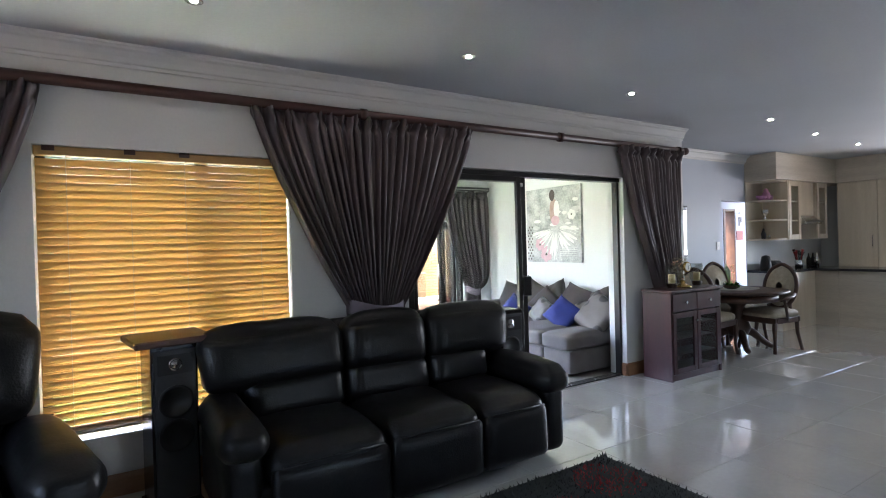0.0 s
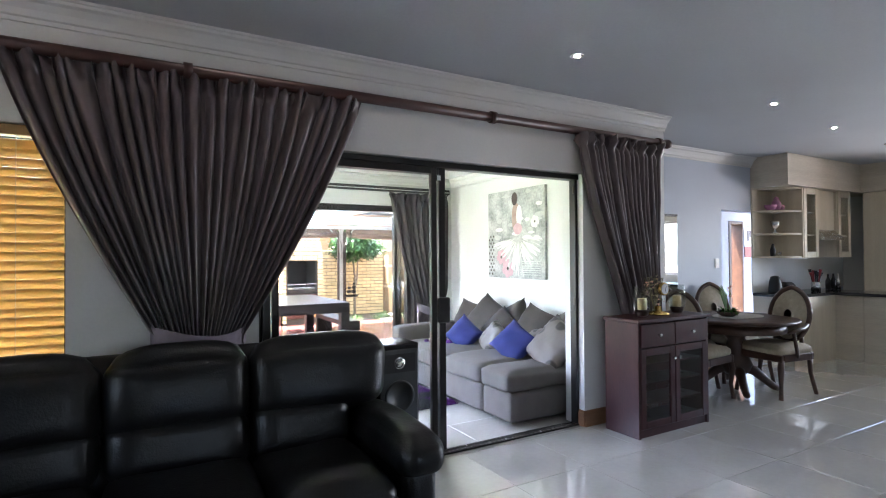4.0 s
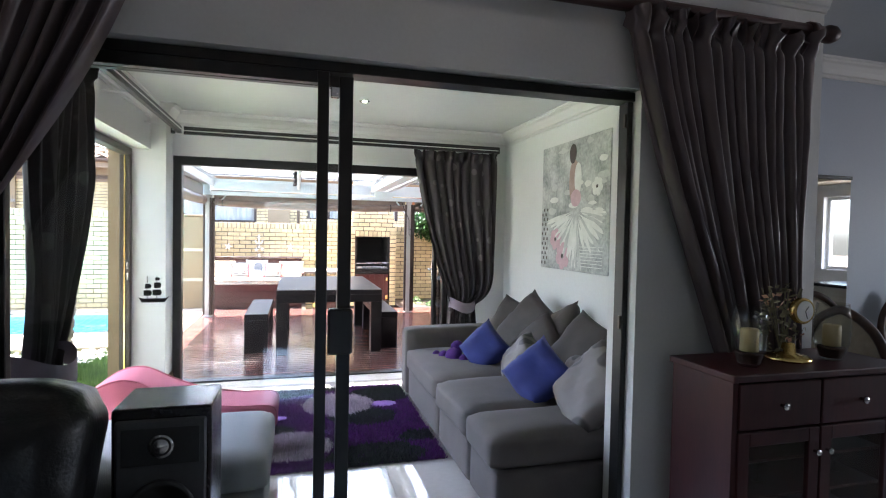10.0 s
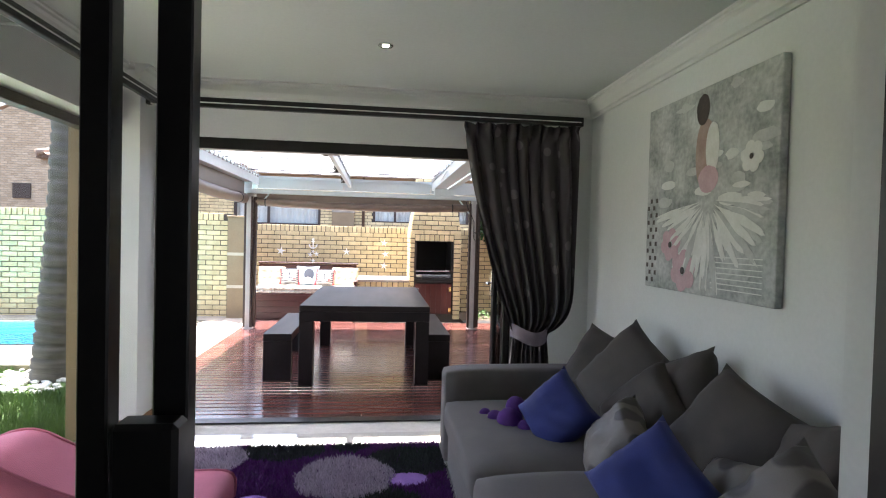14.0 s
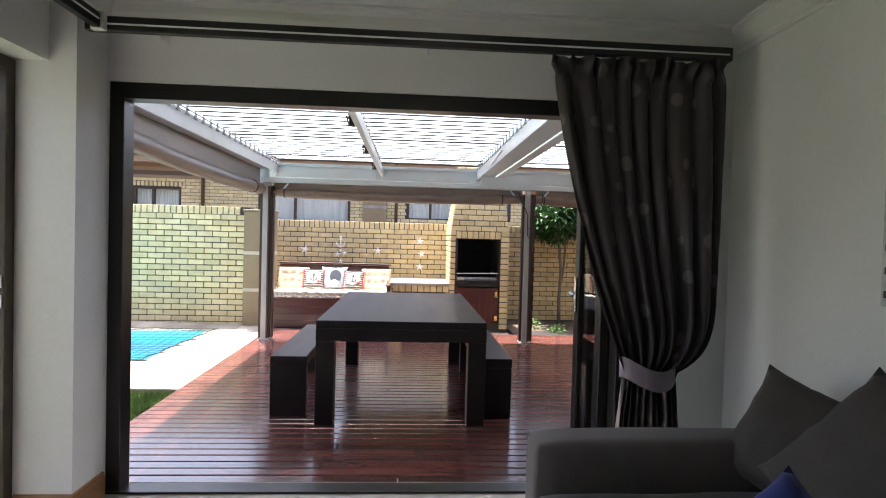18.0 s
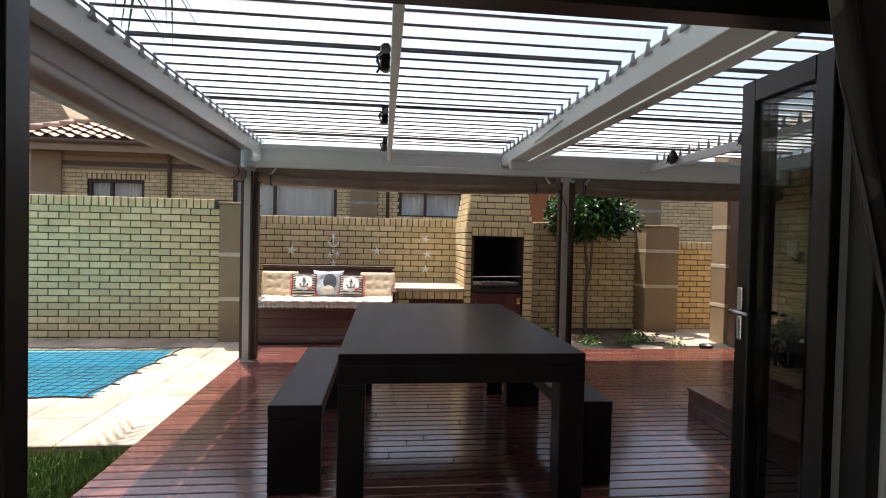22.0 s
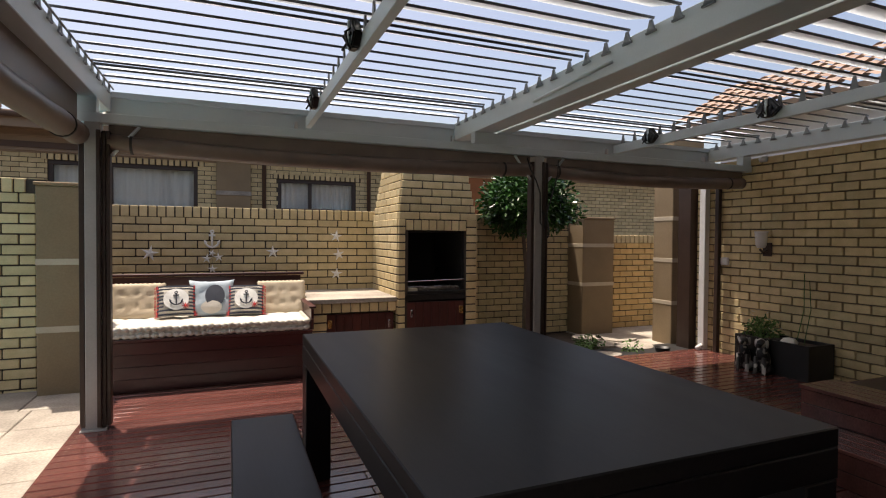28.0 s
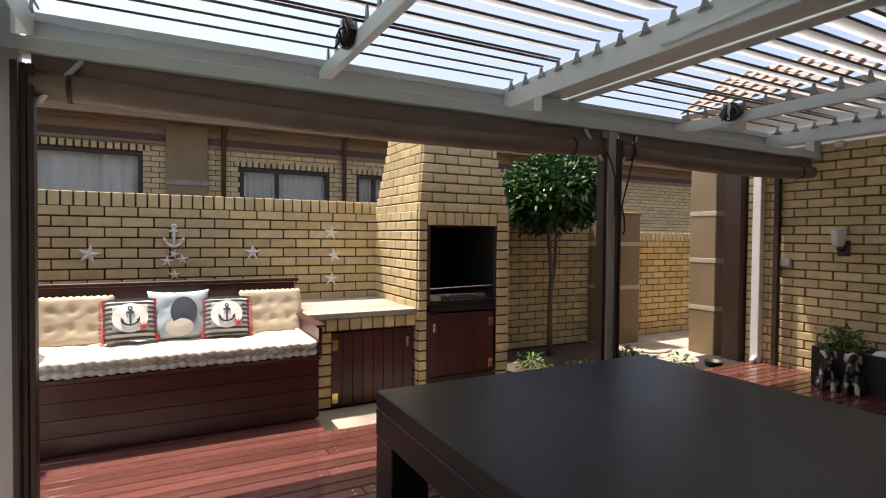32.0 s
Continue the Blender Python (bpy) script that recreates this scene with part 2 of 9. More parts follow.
SEAL = surface("dark_blade_seal", (0.075, 0.082, 0.095), (0.115, 0.122, 0.138), 9, 0.5, 0.05)
BAND = surface("pale_band_plaster", (0.44, 0.37, 0.27), (0.56, 0.48, 0.36), 6, 0.75, 0.2)
# face brick tinted orange: warm light bounced off the ground, put into the colour
BRICK_BOUNCE = surface("bounce_tinted_face_brick", (0.54, 0.34, 0.125), (0.70, 0.48, 0.20), 9, 0.75, 0.5, fine=120, spread=0.13)
AWNING = surface("brown_awning_canvas", (0.145, 0.106, 0.086), (0.215, 0.162, 0.132), 6, 0.40, 0.15, fine=240)
DARK_BROWN = surface("dark_brown_paint", (0.030, 0.016, 0.011), (0.050, 0.028, 0.020), 8, 0.45, 0.05)
WHITE_PAINT = surface("white_gloss_paint", (0.66, 0.66, 0.65), (0.76, 0.76, 0.75), 6, 0.35, 0.03)
CREAM = surface("cream_canvas", (0.50, 0.41, 0.29), (0.62, 0.53, 0.39), 8, 0.8, 0.3, fine=240)
WHITE_COTTON = surface("white_cotton", (0.47, 0.44, 0.38), (0.64, 0.60, 0.53), 10, 0.8, 0.3, fine=240)
NAVY = surface("navy_print", (0.028, 0.034, 0.050), (0.045, 0.052, 0.072), 10, 0.8, 0.2, fine=240)
RED_TRIM = surface("red_fringe", (0.40, 0.03, 0.035), (0.55, 0.06, 0.06), 30, 0.8, 0.4, fine=240)
SKY_PRINT = surface("sky_blue_print", (0.28, 0.36, 0.42), (0.46, 0.53, 0.58), 9, 0.8, 0.2, fine=240)
COUCH = surface("taupe_couch_fabric", (0.100, 0.087, 0.081), (0.146, 0.129, 0.120), 7, 0.85, 0.3, fine=320, sheen=0.05)
TAUPE = surface("taupe_cushion_fabric", (0.048, 0.039, 0.034), (0.080, 0.066, 0.058), 9, 0.8, 0.3, fine=300, sheen=0.05)
BLUE = surface("royal_blue_fabric", (0.016, 0.024, 0.14), (0.026, 0.038, 0.20), 9, 0.75, 0.3, fine=300, sheen=0.05)
PATTERN = spotted("medallion_print_fabric", (0.165, 0.142, 0.126), (0.040, 0.034, 0.030), 2.3, 0.40)
PURPLE = surface("purple_shag", (0.050, 0.003, 0.082), (0.095, 0.009, 0.145), 6, 0.8, 0.2, spread=0.3)
BLACK_SHAG = surface("black_green_shag", (0.010, 0.014, 0.013), (0.024, 0.030, 0.028), 6, 0.8, 0.2, spread=0.4)
PALE_SHAG = surface("pale_lilac_shag", (0.34, 0.28, 0.34), (0.50, 0.43, 0.49), 6, 0.8, 0.2, spread=0.3)
LILAC_FLAT = surface("lilac_flat_weave", (0.15, 0.06, 0.26), (0.22, 0.10, 0.36), 8, 0.8, 0.3, spread=0.2)
RED_SHAG = surface("red_shag", (0.22, 0.012, 0.016), (0.36, 0.03, 0.03), 6, 0.8, 0.2, spread=0.3)
PINK = surface("pink_fabric", (0.50, 0.12, 0.19), (0.62, 0.18, 0.26), 7, 0.7, 0.2, fine=240)
GREY_FABRIC = surface("pale_grey_fabric", (0.30, 0.31, 0.33), (0.38, 0.39, 0.41), 7, 0.8, 0.25, fine=280)
SPEAKER_BLACK = surface("satin_black_veneer", (0.010, 0.009, 0.010), (0.018, 0.016, 0.017), 8, 0.22, 0.03)
SPEAKER_GREY = surface("speaker_front", (0.030, 0.030, 0.033), (0.045, 0.045, 0.048), 12, 0.45, 0.1)
RUBBER = surface("black_rubber", (0.008, 0.008, 0.008), (0.016, 0.016, 0.016), 20, 0.5, 0.1)
SOOT = surface("sooty_steel", (0.006, 0.006, 0.006), (0.014, 0.013, 0.012), 9, 0.7, 0.3)
CUPBOARD = surface("whitewashed_oak", (0.52, 0.45, 0.33), (0.67, 0.60, 0.47), 3, 0.45, 0.08, fine=60, stretch=(3, 3, 0.25))
CUPBOARD_H = surface("whitewashed_oak_across", (0.44, 0.39, 0.31), (0.62, 0.56, 0.46), 2.2, 0.45, 0.08, fine=50, stretch=(0.3, 0.3, 3))
GRANITE = surface("black_granite", (0.012, 0.012, 0.013), (0.030, 0.029, 0.030), 60, 0.12, 0.02)
UPHOLSTERY = surface("cream_damask", (0.36, 0.31, 0.22), (0.50, 0.44, 0.33), 24, 0.75, 0.25, fine=200)
CANDLE = surface("cream_wax", (0.58, 0.45, 0.22), (0.68, 0.55, 0.30), 12, 0.5, 0.05)
SAND = surface("dark_potpourri", (0.030, 0.014, 0.010), (0.060, 0.03, 0.02), 60, 0.9, 0.6)
LEAF = surface("glossy_leaf", (0.016, 0.056, 0.010), (0.048, 0.140, 0.024), 5, 0.26, 0.1, spread=0.4)
LEAF_PALE = surface("herb_leaf", (0.070, 0.150, 0.035), (0.13, 0.25, 0.06), 5, 0.5, 0.1, spread=0.4)
DRIED = surface("dried_leaf", (0.13, 0.12, 0.075), (0.24, 0.21, 0.13), 12, 0.8, 0.2, spread=0.4)
BLOSSOM = surface("peach_blossom", (0.55, 0.28, 0.18), (0.70, 0.42, 0.30), 12, 0.7, 0.1, spread=0.2)
BARK = surface("grey_bark", (0.12, 0.095, 0.070), (0.22, 0.18, 0.14), 12, 0.9, 0.7, fine=80)
PALM_BARK = surface("palm_bark", (0.060, 0.052, 0.044), (0.15, 0.132, 0.115), 9, 0.9, 0.8, fine=60, stretch=(0.5, 0.5, 4))
GRASS = surface("lawn", (0.055, 0.105, 0.020), (0.115, 0.190, 0.045), 6, 0.7, 0.3, spread=0.35)
SOIL = surface("soil", (0.055, 0.040, 0.026), (0.11, 0.08, 0.055), 12, 0.95, 0.7)
# strong mottle: dirt stains, and dappled leaf shade put into the colour
PAVING = surface("sandstone_paving", (0.18, 0.152, 0.122), (0.47, 0.42, 0.35), 2.6, 0.75, 0.3, fine=60, spread=0.14)
PAVING_JOINT = surface("paving_joint", (0.20, 0.16, 0.11), (0.28, 0.23, 0.16), 20, 0.9, 0.4)
PEBBLE = surface("white_pebble", (0.58, 0.56, 0.51), (0.74, 0.72, 0.67), 14, 0.6, 0.2, spread=0.2)
POOL_SHELL = surface("pool_shell", (0.17, 0.54, 0.66), (0.24, 0.62, 0.73), 2, 0.5, 0.05)
ROOF_TILE = surface("terracotta_roof_tile", (0.28, 0.185, 0.135), (0.40, 0.29, 0.23), 3, 0.75, 0.3, spread=0.15)
NET_CURTAIN = surface("net_curtain", (0.50, 0.49, 0.46), (0.62, 0.61, 0.58), 4, 0.8, 0.2, stretch=(6, 1, 0.3))
# dark colour that stands in for the shade of unlit rooms
ROOM_SHADE = surface("painted_room_shade", (0.05, 0.045, 0.04), (0.09, 0.08, 0.07), 2, 0.9, 0.0)
CANVAS_GREY = surface("painted_canvas_grey", (0.20, 0.215, 0.21), (0.64, 0.65, 0.63), 6, 0.6, 0.35, fine=40)
OIL_WHITE = surface("white_oil_paint", (0.66, 0.66, 0.62), (0.80, 0.80, 0.77), 14, 0.5, 0.5, fine=70)
OIL_PALE = surface("pale_grey_oil_paint", (0.44, 0.45, 0.43), (0.60, 0.61, 0.59), 14, 0.5, 0.5, fine=70)
OIL_PINK = surface("pink_oil_paint", (0.52, 0.32, 0.36), (0.66, 0.46, 0.50), 14, 0.5, 0.5, fine=70)
OIL_SKIN = surface("rose_brown_oil_paint", (0.34, 0.22, 0.18), (0.48, 0.35, 0.30), 14, 0.5, 0.5, fine=70)
OIL_DARK = surface("dark_brown_oil_paint", (0.045, 0.032, 0.028), (0.085, 0.065, 0.058), 14, 0.5, 0.5, fine=70)
CERAMIC_PINK = surface("pink_glass_ware", (0.42, 0.18, 0.32), (0.55, 0.28, 0.42), 10, 0.15, 0.0)
RED_PLASTIC = surface("red_enamel", (0.22, 0.012, 0.014), (0.32, 0.025, 0.025), 8, 0.3, 0.0)
TUB_COVER = surface("brown_vinyl_cover", (0.075, 0.036, 0.024), (0.115, 0.058, 0.040), 3, 0.45, 0.1, fine=120)
STUCCO_RED = surface("brown_house_brick", (0.22, 0.135, 0.080), (0.42, 0.29, 0.19), 9, 0.8, 0.4, spread=0.2)


def coursed(name, brick_a, brick_b, joint, width, height):
    """Far brickwork: running bond in the upright plane."""
    m = surface(name, brick_a, brick_b, 9, 0.8, 0.3)
    n, l = m.node_tree.nodes, m.node_tree.links
    geo = n.new("ShaderNodeNewGeometry")
    turn = n.new("ShaderNodeMapping")
    turn.inputs["Rotation"].default_value = (radians(-90), 0, 0)
    l.new(geo.outputs["Position"], turn.inputs["Vector"])
    bond = n.new("ShaderNodeTexBrick")
    for key, value in (("Scale", 1.0), ("Mortar Size", 0.009), ("Brick Width", width), ("Row Height", height), ("Bias", 0.0)):
        bond.inputs[key].default_value = value
    for key, value in (("Color1", brick_a), ("Color2", brick_b), ("Mortar", joint)):
        bond.inputs[key].default_value = (*value, 1)
    l.new(turn.outputs[0], bond.inputs["Vector"])
    l.new(bond.outputs["Color"], n["Principled BSDF"].inputs["Base Color"])
    return m


GABLE_BRICK = coursed("brown_gable_brick", (0.34, 0.25, 0.16), (0.52, 0.40, 0.28), (0.22, 0.18, 0.14), 0.23, 0.086)
PURPLE_TOY = surface("purple_plush", (0.055, 0.012, 0.13), (0.10, 0.03, 0.20), 30, 0.9, 0.4, fine=300)
LAMP_GLOW = lit("downlight_glow", (1.0, 0.93, 0.82), 14)


def pool_water(name):
    """Clear water with a rippled sheen that lets the light through to the basin."""
    m = clear_glass(name, (0.66, 0.93, 0.97))
    n, l = m.node_tree.nodes, m.node_tree.links
    ripple = n.new("ShaderNodeTexNoise")
    ripple.inputs["Scale"].default_value, ripple.inputs["Detail"].default_value = 7.0, 3
    relief = n.new("ShaderNodeBump")
    relief.inputs["Strength"].default_value, relief.inputs["Distance"].default_value = 0.35, 0.05
    l.new(ripple.outputs[0], relief.inputs["Height"])
    for node in n:
        if node.bl_idname in ("ShaderNodeBsdfGlossy", "ShaderNodeLayerWeight"):
            l.new(relief.outputs[0], node.inputs["Normal"])
    return m


POOL_WATER = pool_water("pool_water")


def dog_paint(name):
    """Black glaze with large white patches."""
    m = surface(name, (0.012, 0.011, 0.011), (0.020, 0.018, 0.018), 20, 0.4, 0.1)
    n, l = m.node_tree.nodes, m.node_tree.links
    patch_ = n.new("ShaderNodeTexNoise")
    patch_.inputs["Scale"].default_value = 9.0
    co = n.new("ShaderNodeNewGeometry")
    l.new(co.outputs["Position"], patch_.inputs["Vector"])
    step = n.new("ShaderNodeMapRange")
    step.inputs[1].default_value, step.inputs[2].default_value = 0.50, 0.53
    l.new(patch_.outputs[0], step.inputs[0])
    mixer = n.new("ShaderNodeMix")
    mixer.data_type = "RGBA"
    l.new(step.outputs[0], mixer.inputs[0])
    l.new(n["Color Ramp"].outputs[0], mixer.inputs[6])
    mixer.inputs[7].default_value = (0.46, 0.44, 0.41, 1)
    l.new(mixer.outputs[2], n["Principled BSDF"].inputs["Base Color"])
    return m


DOG = dog_paint("black_and_white_glaze")
# ---- mesh helpers ----
def mesh_of(name, bm, material, smooth=False):
    data = bpy.data.meshes.new(name)
    bm.normal_update()
    bm.to_mesh(data)
    bm.free()
    data.materials.append(material)
    if smooth:
        for p in data.polygons:
            p.use_smooth = True
    return data


def thing(name, label, category, base=(0, 0, 0), group=""):
    """An empty at the base of a thing; its parts are modelled in the place's own coordinates."""
    ob = new(name)
    ob.location = base
    ob.empty_display_size = 0.1
    return tagged(ob, label, category, group)


def under(ob, parent):
    ob.parent = parent
    if parent.data is None:
        ob.matrix_parent_inverse = Matrix.Translation(-Vector(parent.location))
    return ob


def part(name, bm, material, parent=None, label="", smooth=False):
    ob = new(name, mesh_of(name, bm, material, smooth))
    if parent is not None:
        under(ob, parent)
    if label:
        ob["label"] = label
    return ob


def solo(name, bm, material, label, category, group="", smooth=False):
    return tagged(part(name, bm, material, None, "", smooth), label, category, group)


def structure(name, bm, material, label="", smooth=False):
    return tagged(part(name, bm, material, None, label, smooth), kind="structure")


def box(x0, y0, z0, x1, y1, z1, bevel=0.0, bm=None, seg=1):
    bm = bm or bmesh.new()
    x0, x1 = min(x0, x1), max(x0, x1)
    y0, y1 = min(y0, y1), max(y0, y1)
    z0, z1 = min(z0, z1), max(z0, z1)
    v = [bm.verts.new((x, y, z)) for z in (z0, z1) for x, y in ((x0, y0), (x1, y0), (x1, y1), (x0, y1))]
    faces = [bm.faces.new([v[i] for i in f]) for f in ((3, 2, 1, 0), (4, 5, 6, 7), (0, 1, 5, 4), (1, 2, 6, 5), (2, 3, 7, 6), (3, 0, 4, 7))]
    if bevel:
        edges = {e for f in faces for e in f.edges}
        bmesh.ops.bevel(bm, geom=list(edges), offset=bevel, segments=seg, affect="EDGES", profile=0.5)
    return bm


def prism(points, z0, z1, bm=None):
    """An upright prism over an outline of (x, y)."""
    bm = bm or bmesh.new()
    low = [bm.verts.new((x, y, z0)) for x, y in points]
    top = [bm.verts.new((x, y, z1)) for x, y in points]
    n = len(points)
    bm.faces.new(top)
    bm.faces.new(low[::-1])
    for i in range(n):
        bm.faces.new((low[i], low[(i + 1) % n], top[(i + 1) % n], top[i]))
    return bm


def profile_along(outline, a, b, up=(0, 0, 1), bm=None):
    """Sweep an outline of (out, up) from a to b; out points to the left of the way."""
    bm = bm or bmesh.new()
    a, b, up = Vector(a), Vector(b), Vector(up)
    out = up.cross((b - a).normalized())
    ends = [[bm.verts.new(p + out * u + up * w) for u, w in outline] for p in (a, b)]
    n = len(outline)
    for i in range(n):
        bm.faces.new((ends[0][i], ends[0][(i + 1) % n], ends[1][(i + 1) % n], ends[1][i]))
    bm.faces.new(ends[0][::-1])
    bm.faces.new(ends[1])
    bmesh.ops.recalc_face_normals(bm, faces=bm.faces[:])
    return bm


def tube(points, radius, seg=10, bm=None, cap=True):
    """A round bar along points; radius is one number or one for each point."""
    bm = bm or bmesh.new()
    pts = [Vector(p) for p in points]
    radii = radius if isinstance(radius, (list, tuple)) else [radius] * len(pts)
    rings = []
    side = None
    for i, p in enumerate(pts):
        way = (pts[min(i + 1, len(pts) - 1)] - pts[max(i - 1, 0)]).normalized()
        if side is None:
            side = way.orthogonal().normalized()
        side = (side - way * side.dot(way)).normalized()
        other = way.cross(side)
        rings.append([bm.verts.new(p + (side * math.cos(k * math.tau / seg) + other * math.sin(k * math.tau / seg)) * radii[i]) for k in range(seg)])
    for r, s in zip(rings, rings[1:]):
        for k in range(seg):
            bm.faces.new((r[k], r[(k + 1) % seg], s[(k + 1) % seg], s[k]))
    if cap:
        bm.faces.new(rings[0][::-1])
        bm.faces.new(rings[-1])
    return bm


def lathe(profile, centre=(0, 0, 0), seg=24, bm=None, squash=1.0):
    """Turn a profile of (radius, height) about the upright through centre."""
    bm = bm or bmesh.new()
    cx, cy, cz = centre
    rings = [[bm.verts.new((cx + r * math.cos(k * math.tau / seg), cy + r * squash * math.sin(k * math.tau / seg), cz + z)) for k in range(seg)] for r, z in profile]
    for r, s in zip(rings, rings[1:]):
        for k in range(seg):
            bm.faces.new((r[k], r[(k + 1) % seg], s[(k + 1) % seg], s[k]))
    bm.faces.new(rings[0][::-1])
    bm.faces.new(rings[-1])
    return bm


def sheet(nu, nv, place, bm=None, uv=None):
    """A grid of points place(u, v), u and v from 0 to 1."""
    bm = bm or bmesh.new()
    rows = [[bm.verts.new(place(i / nu, j / nv)) for i in range(nu + 1)] for j in range(nv + 1)]
    layer = bm.loops.layers.uv.new("uv") if uv else None
    for j in range(nv):
        for i in range(nu):
            f = bm.faces.new((rows[j][i], rows[j][i + 1], rows[j + 1][i + 1], rows[j + 1][i]))
            if layer:
                for loop, (a, b) in zip(f.loops, ((i, j), (i + 1, j), (i + 1, j + 1), (i, j + 1))):
                    loop[layer].uv = (a / nu * uv[0], b / nv * uv[1])
    return bm


def pillow(w, h, d, m, seed=0, n=14, slump=0.0, bm=None):
    """A stuffed square cushion, w by h and d thick, upright in its own x and z, then put at the pose m."""
    bm = bm or bmesh.new()
    layer = bm.loops.layers.uv.verify()
    grid = {}
    for side in (1, -1):
        for j in range(n + 1):
            for i in range(n + 1):
                u, v = 2 * i / n - 1, 2 * j / n - 1
                rim = i in (0, n) or j in (0, n)
                if rim and side < 0:
                    grid[side, i, j] = grid[1, i, j]
                    continue
                puff = max(0.0, (1 - u ** 4) * (1 - v ** 4)) ** 0.55
                pull = 1 - 0.10 * (1 - abs(u) ** 2.5) * (abs(v) ** 6) - 0.0
                pull2 = 1 - 0.10 * (1 - abs(v) ** 2.5) * (abs(u) ** 6)
                wob = noise.noise(Vector((u * 1.7 + seed * 3.1, v * 1.7, seed * 1.7 + side)))
                crease = noise.noise(Vector((u * 5 + seed * 7, v * 5, seed)))
                y = side * d / 2 * puff * (1 + 0.22 * wob) + 0.018 * crease * (1 - abs(u * v))
                z = h / 2 * v * pull - slump * h * (1 - v) * 0.25 * (1 - u * u)
                grid[side, i, j] = bm.verts.new(m @ Vector((w / 2 * u * pull2, -y, z)))
    for side in (1, -1):
        for j in range(n):
            for i in range(n):
                q = [grid[side, i, j], grid[side, i + 1, j], grid[side, i + 1, j + 1], grid[side, i, j + 1]]
                c = [(i, j), (i + 1, j), (i + 1, j + 1), (i, j + 1)]
                if side < 0:
                    q, c = q[::-1], c[::-1]
                if len(set(q)) == 4:
                    f = bm.faces.new(q)
                    for loop, (a, b) in zip(f.loops, c):
                        loop[layer].uv = (a / n, b / n)
    return bm


def soft_block(x0, y0, z0, x1, y1, z1, r, bulge=0.0, seed=0.0, n=12, bm=None):
    """An upholstered block with rounded edges, a crowned top and slightly uneven faces."""
    bm = bm or bmesh.new()
    first = len(bm.verts)
    made = bmesh.ops.create_cube(bm, size=2.0)
    bmesh.ops.subdivide_edges(bm, edges=list({e for v in made["verts"] for e in v.link_edges}), cuts=n, use_grid_fill=True)
    bm.verts.ensure_lookup_table()
    c = Vector(((x0 + x1) / 2, (y0 + y1) / 2, (z0 + z1) / 2))
    half = Vector((abs(x1 - x0) / 2, abs(y1 - y0) / 2, abs(z1 - z0) / 2))
    for v in bm.verts[first:]:
        p = Vector((v.co.x * half.x, v.co.y * half.y, v.co.z * half.z))
        core = Vector([max(-half[k] + r, min(half[k] - r, p[k])) for k in range(3)])
        off = p - core
        if off.length > 1e-6:
            big = max(abs(off.x), abs(off.y), abs(off.z))
            p = core + off.normalized() * big
        fx, fy, fz = v.co.x, v.co.y, v.co.z
        p.z += bulge * (1 - fx ** 4) * (1 - fy ** 4) * (1 if fz > 0 else 0) * fz
        p.y -= bulge * 0.6 * (1 - fx ** 4) * (1 - fz ** 4) * (1 if fy < 0 else 0) * -fy
        w = noise.noise_vector(Vector((p.x * 3 + seed, p.y * 3, p.z * 3 + seed))) * 0.012 * min(1, bulge * 30)
        crease = noise.noise(Vector((p.x * 5 + seed, p.y * 9, p.z * 26 + seed))) * noise.noise(Vector((p.x * 2.3, p.y * 2, p.z * 2 + seed * 2)))
        w += Vector((0.0, -0.4, 0.5)) * 0.030 * crease * min(1, bulge * 22)
        v.co = c + p + w
    return bm


def cut_wall(name, axis, at, thick, lo, hi, z0, z1, holes, material, label=""):
    """A straight wall with openings through it. axis: 'x' runs along x at y = at..at+thick, 'y' along y at x = at..at+thick.
    holes: (from, to, bottom, top). One mesh of butted blocks."""
    bm = bmesh.new()
    marks = sorted({lo, hi, *[v for h in holes for v in h[:2] if lo < v < hi]})
    for a, b in zip(marks, marks[1:]):
        mid = (a + b) / 2
        gaps = sorted((h[2], h[3]) for h in holes if h[0] < mid < h[1])
        z = z0
        for g0, g1 in gaps + [(z1, z1)]:
            if g0 > z + 1e-4:
                if axis == "x":
                    box(a, at, z, b, at + thick, g0, bm=bm)
                else:
                    box(at, a, z, at + thick, b, g0, bm=bm)
            z = max(z, g1)
    bmesh.ops.remove_doubles(bm, verts=bm.verts[:], dist=1e-4)
    inside = [f for f in bm.faces if sum(1 for g in f.edges[0].link_faces if g is not f and set(g.verts) == set(f.verts)) > 0]
    bmesh.ops.delete(bm, geom=inside, context="FACES")
    return structure(name, bm, material, label)


def pieces(name, data, places, parent, limit=300, rest_name=None, rest_kind="stuff"):
    """Single pieces that share one mesh, each an object under parent; those past the limit are joined."""
    for x, y, z, *turn in places[:limit]:
        ob = new(name, data)
        ob.location = (x, y, z)
        if turn:
            ob.rotation_euler = turn
        under(ob, parent)
    if len(places) > limit:
        co = [v.co.copy() for v in data.vertices]
        loops = [list(p.vertices) for p in data.polygons]
        verts, faces = [], []
        for x, y, z, *turn in places[limit:]:
            m = Matrix.LocRotScale((x, y, z), Euler(turn) if turn else None, None)
            k = len(verts)
            verts += [m @ c for c in co]
            faces += [[k + i for i in f] for f in loops]
        mesh = bpy.data.meshes.new(rest_name or name + "_rest")
        mesh.from_pydata(verts, [], faces)
        mesh.materials.append(data.materials[0])
        ob = under(new(rest_name or name + "_rest", mesh), parent)
        ob["kind"] = rest_kind


def brick_mesh(length, depth, height, material, name="brick"):
    return mesh_of(name, box(-length / 2, -depth / 2, -height / 2, length / 2, depth / 2, height / 2, 0.004), material)


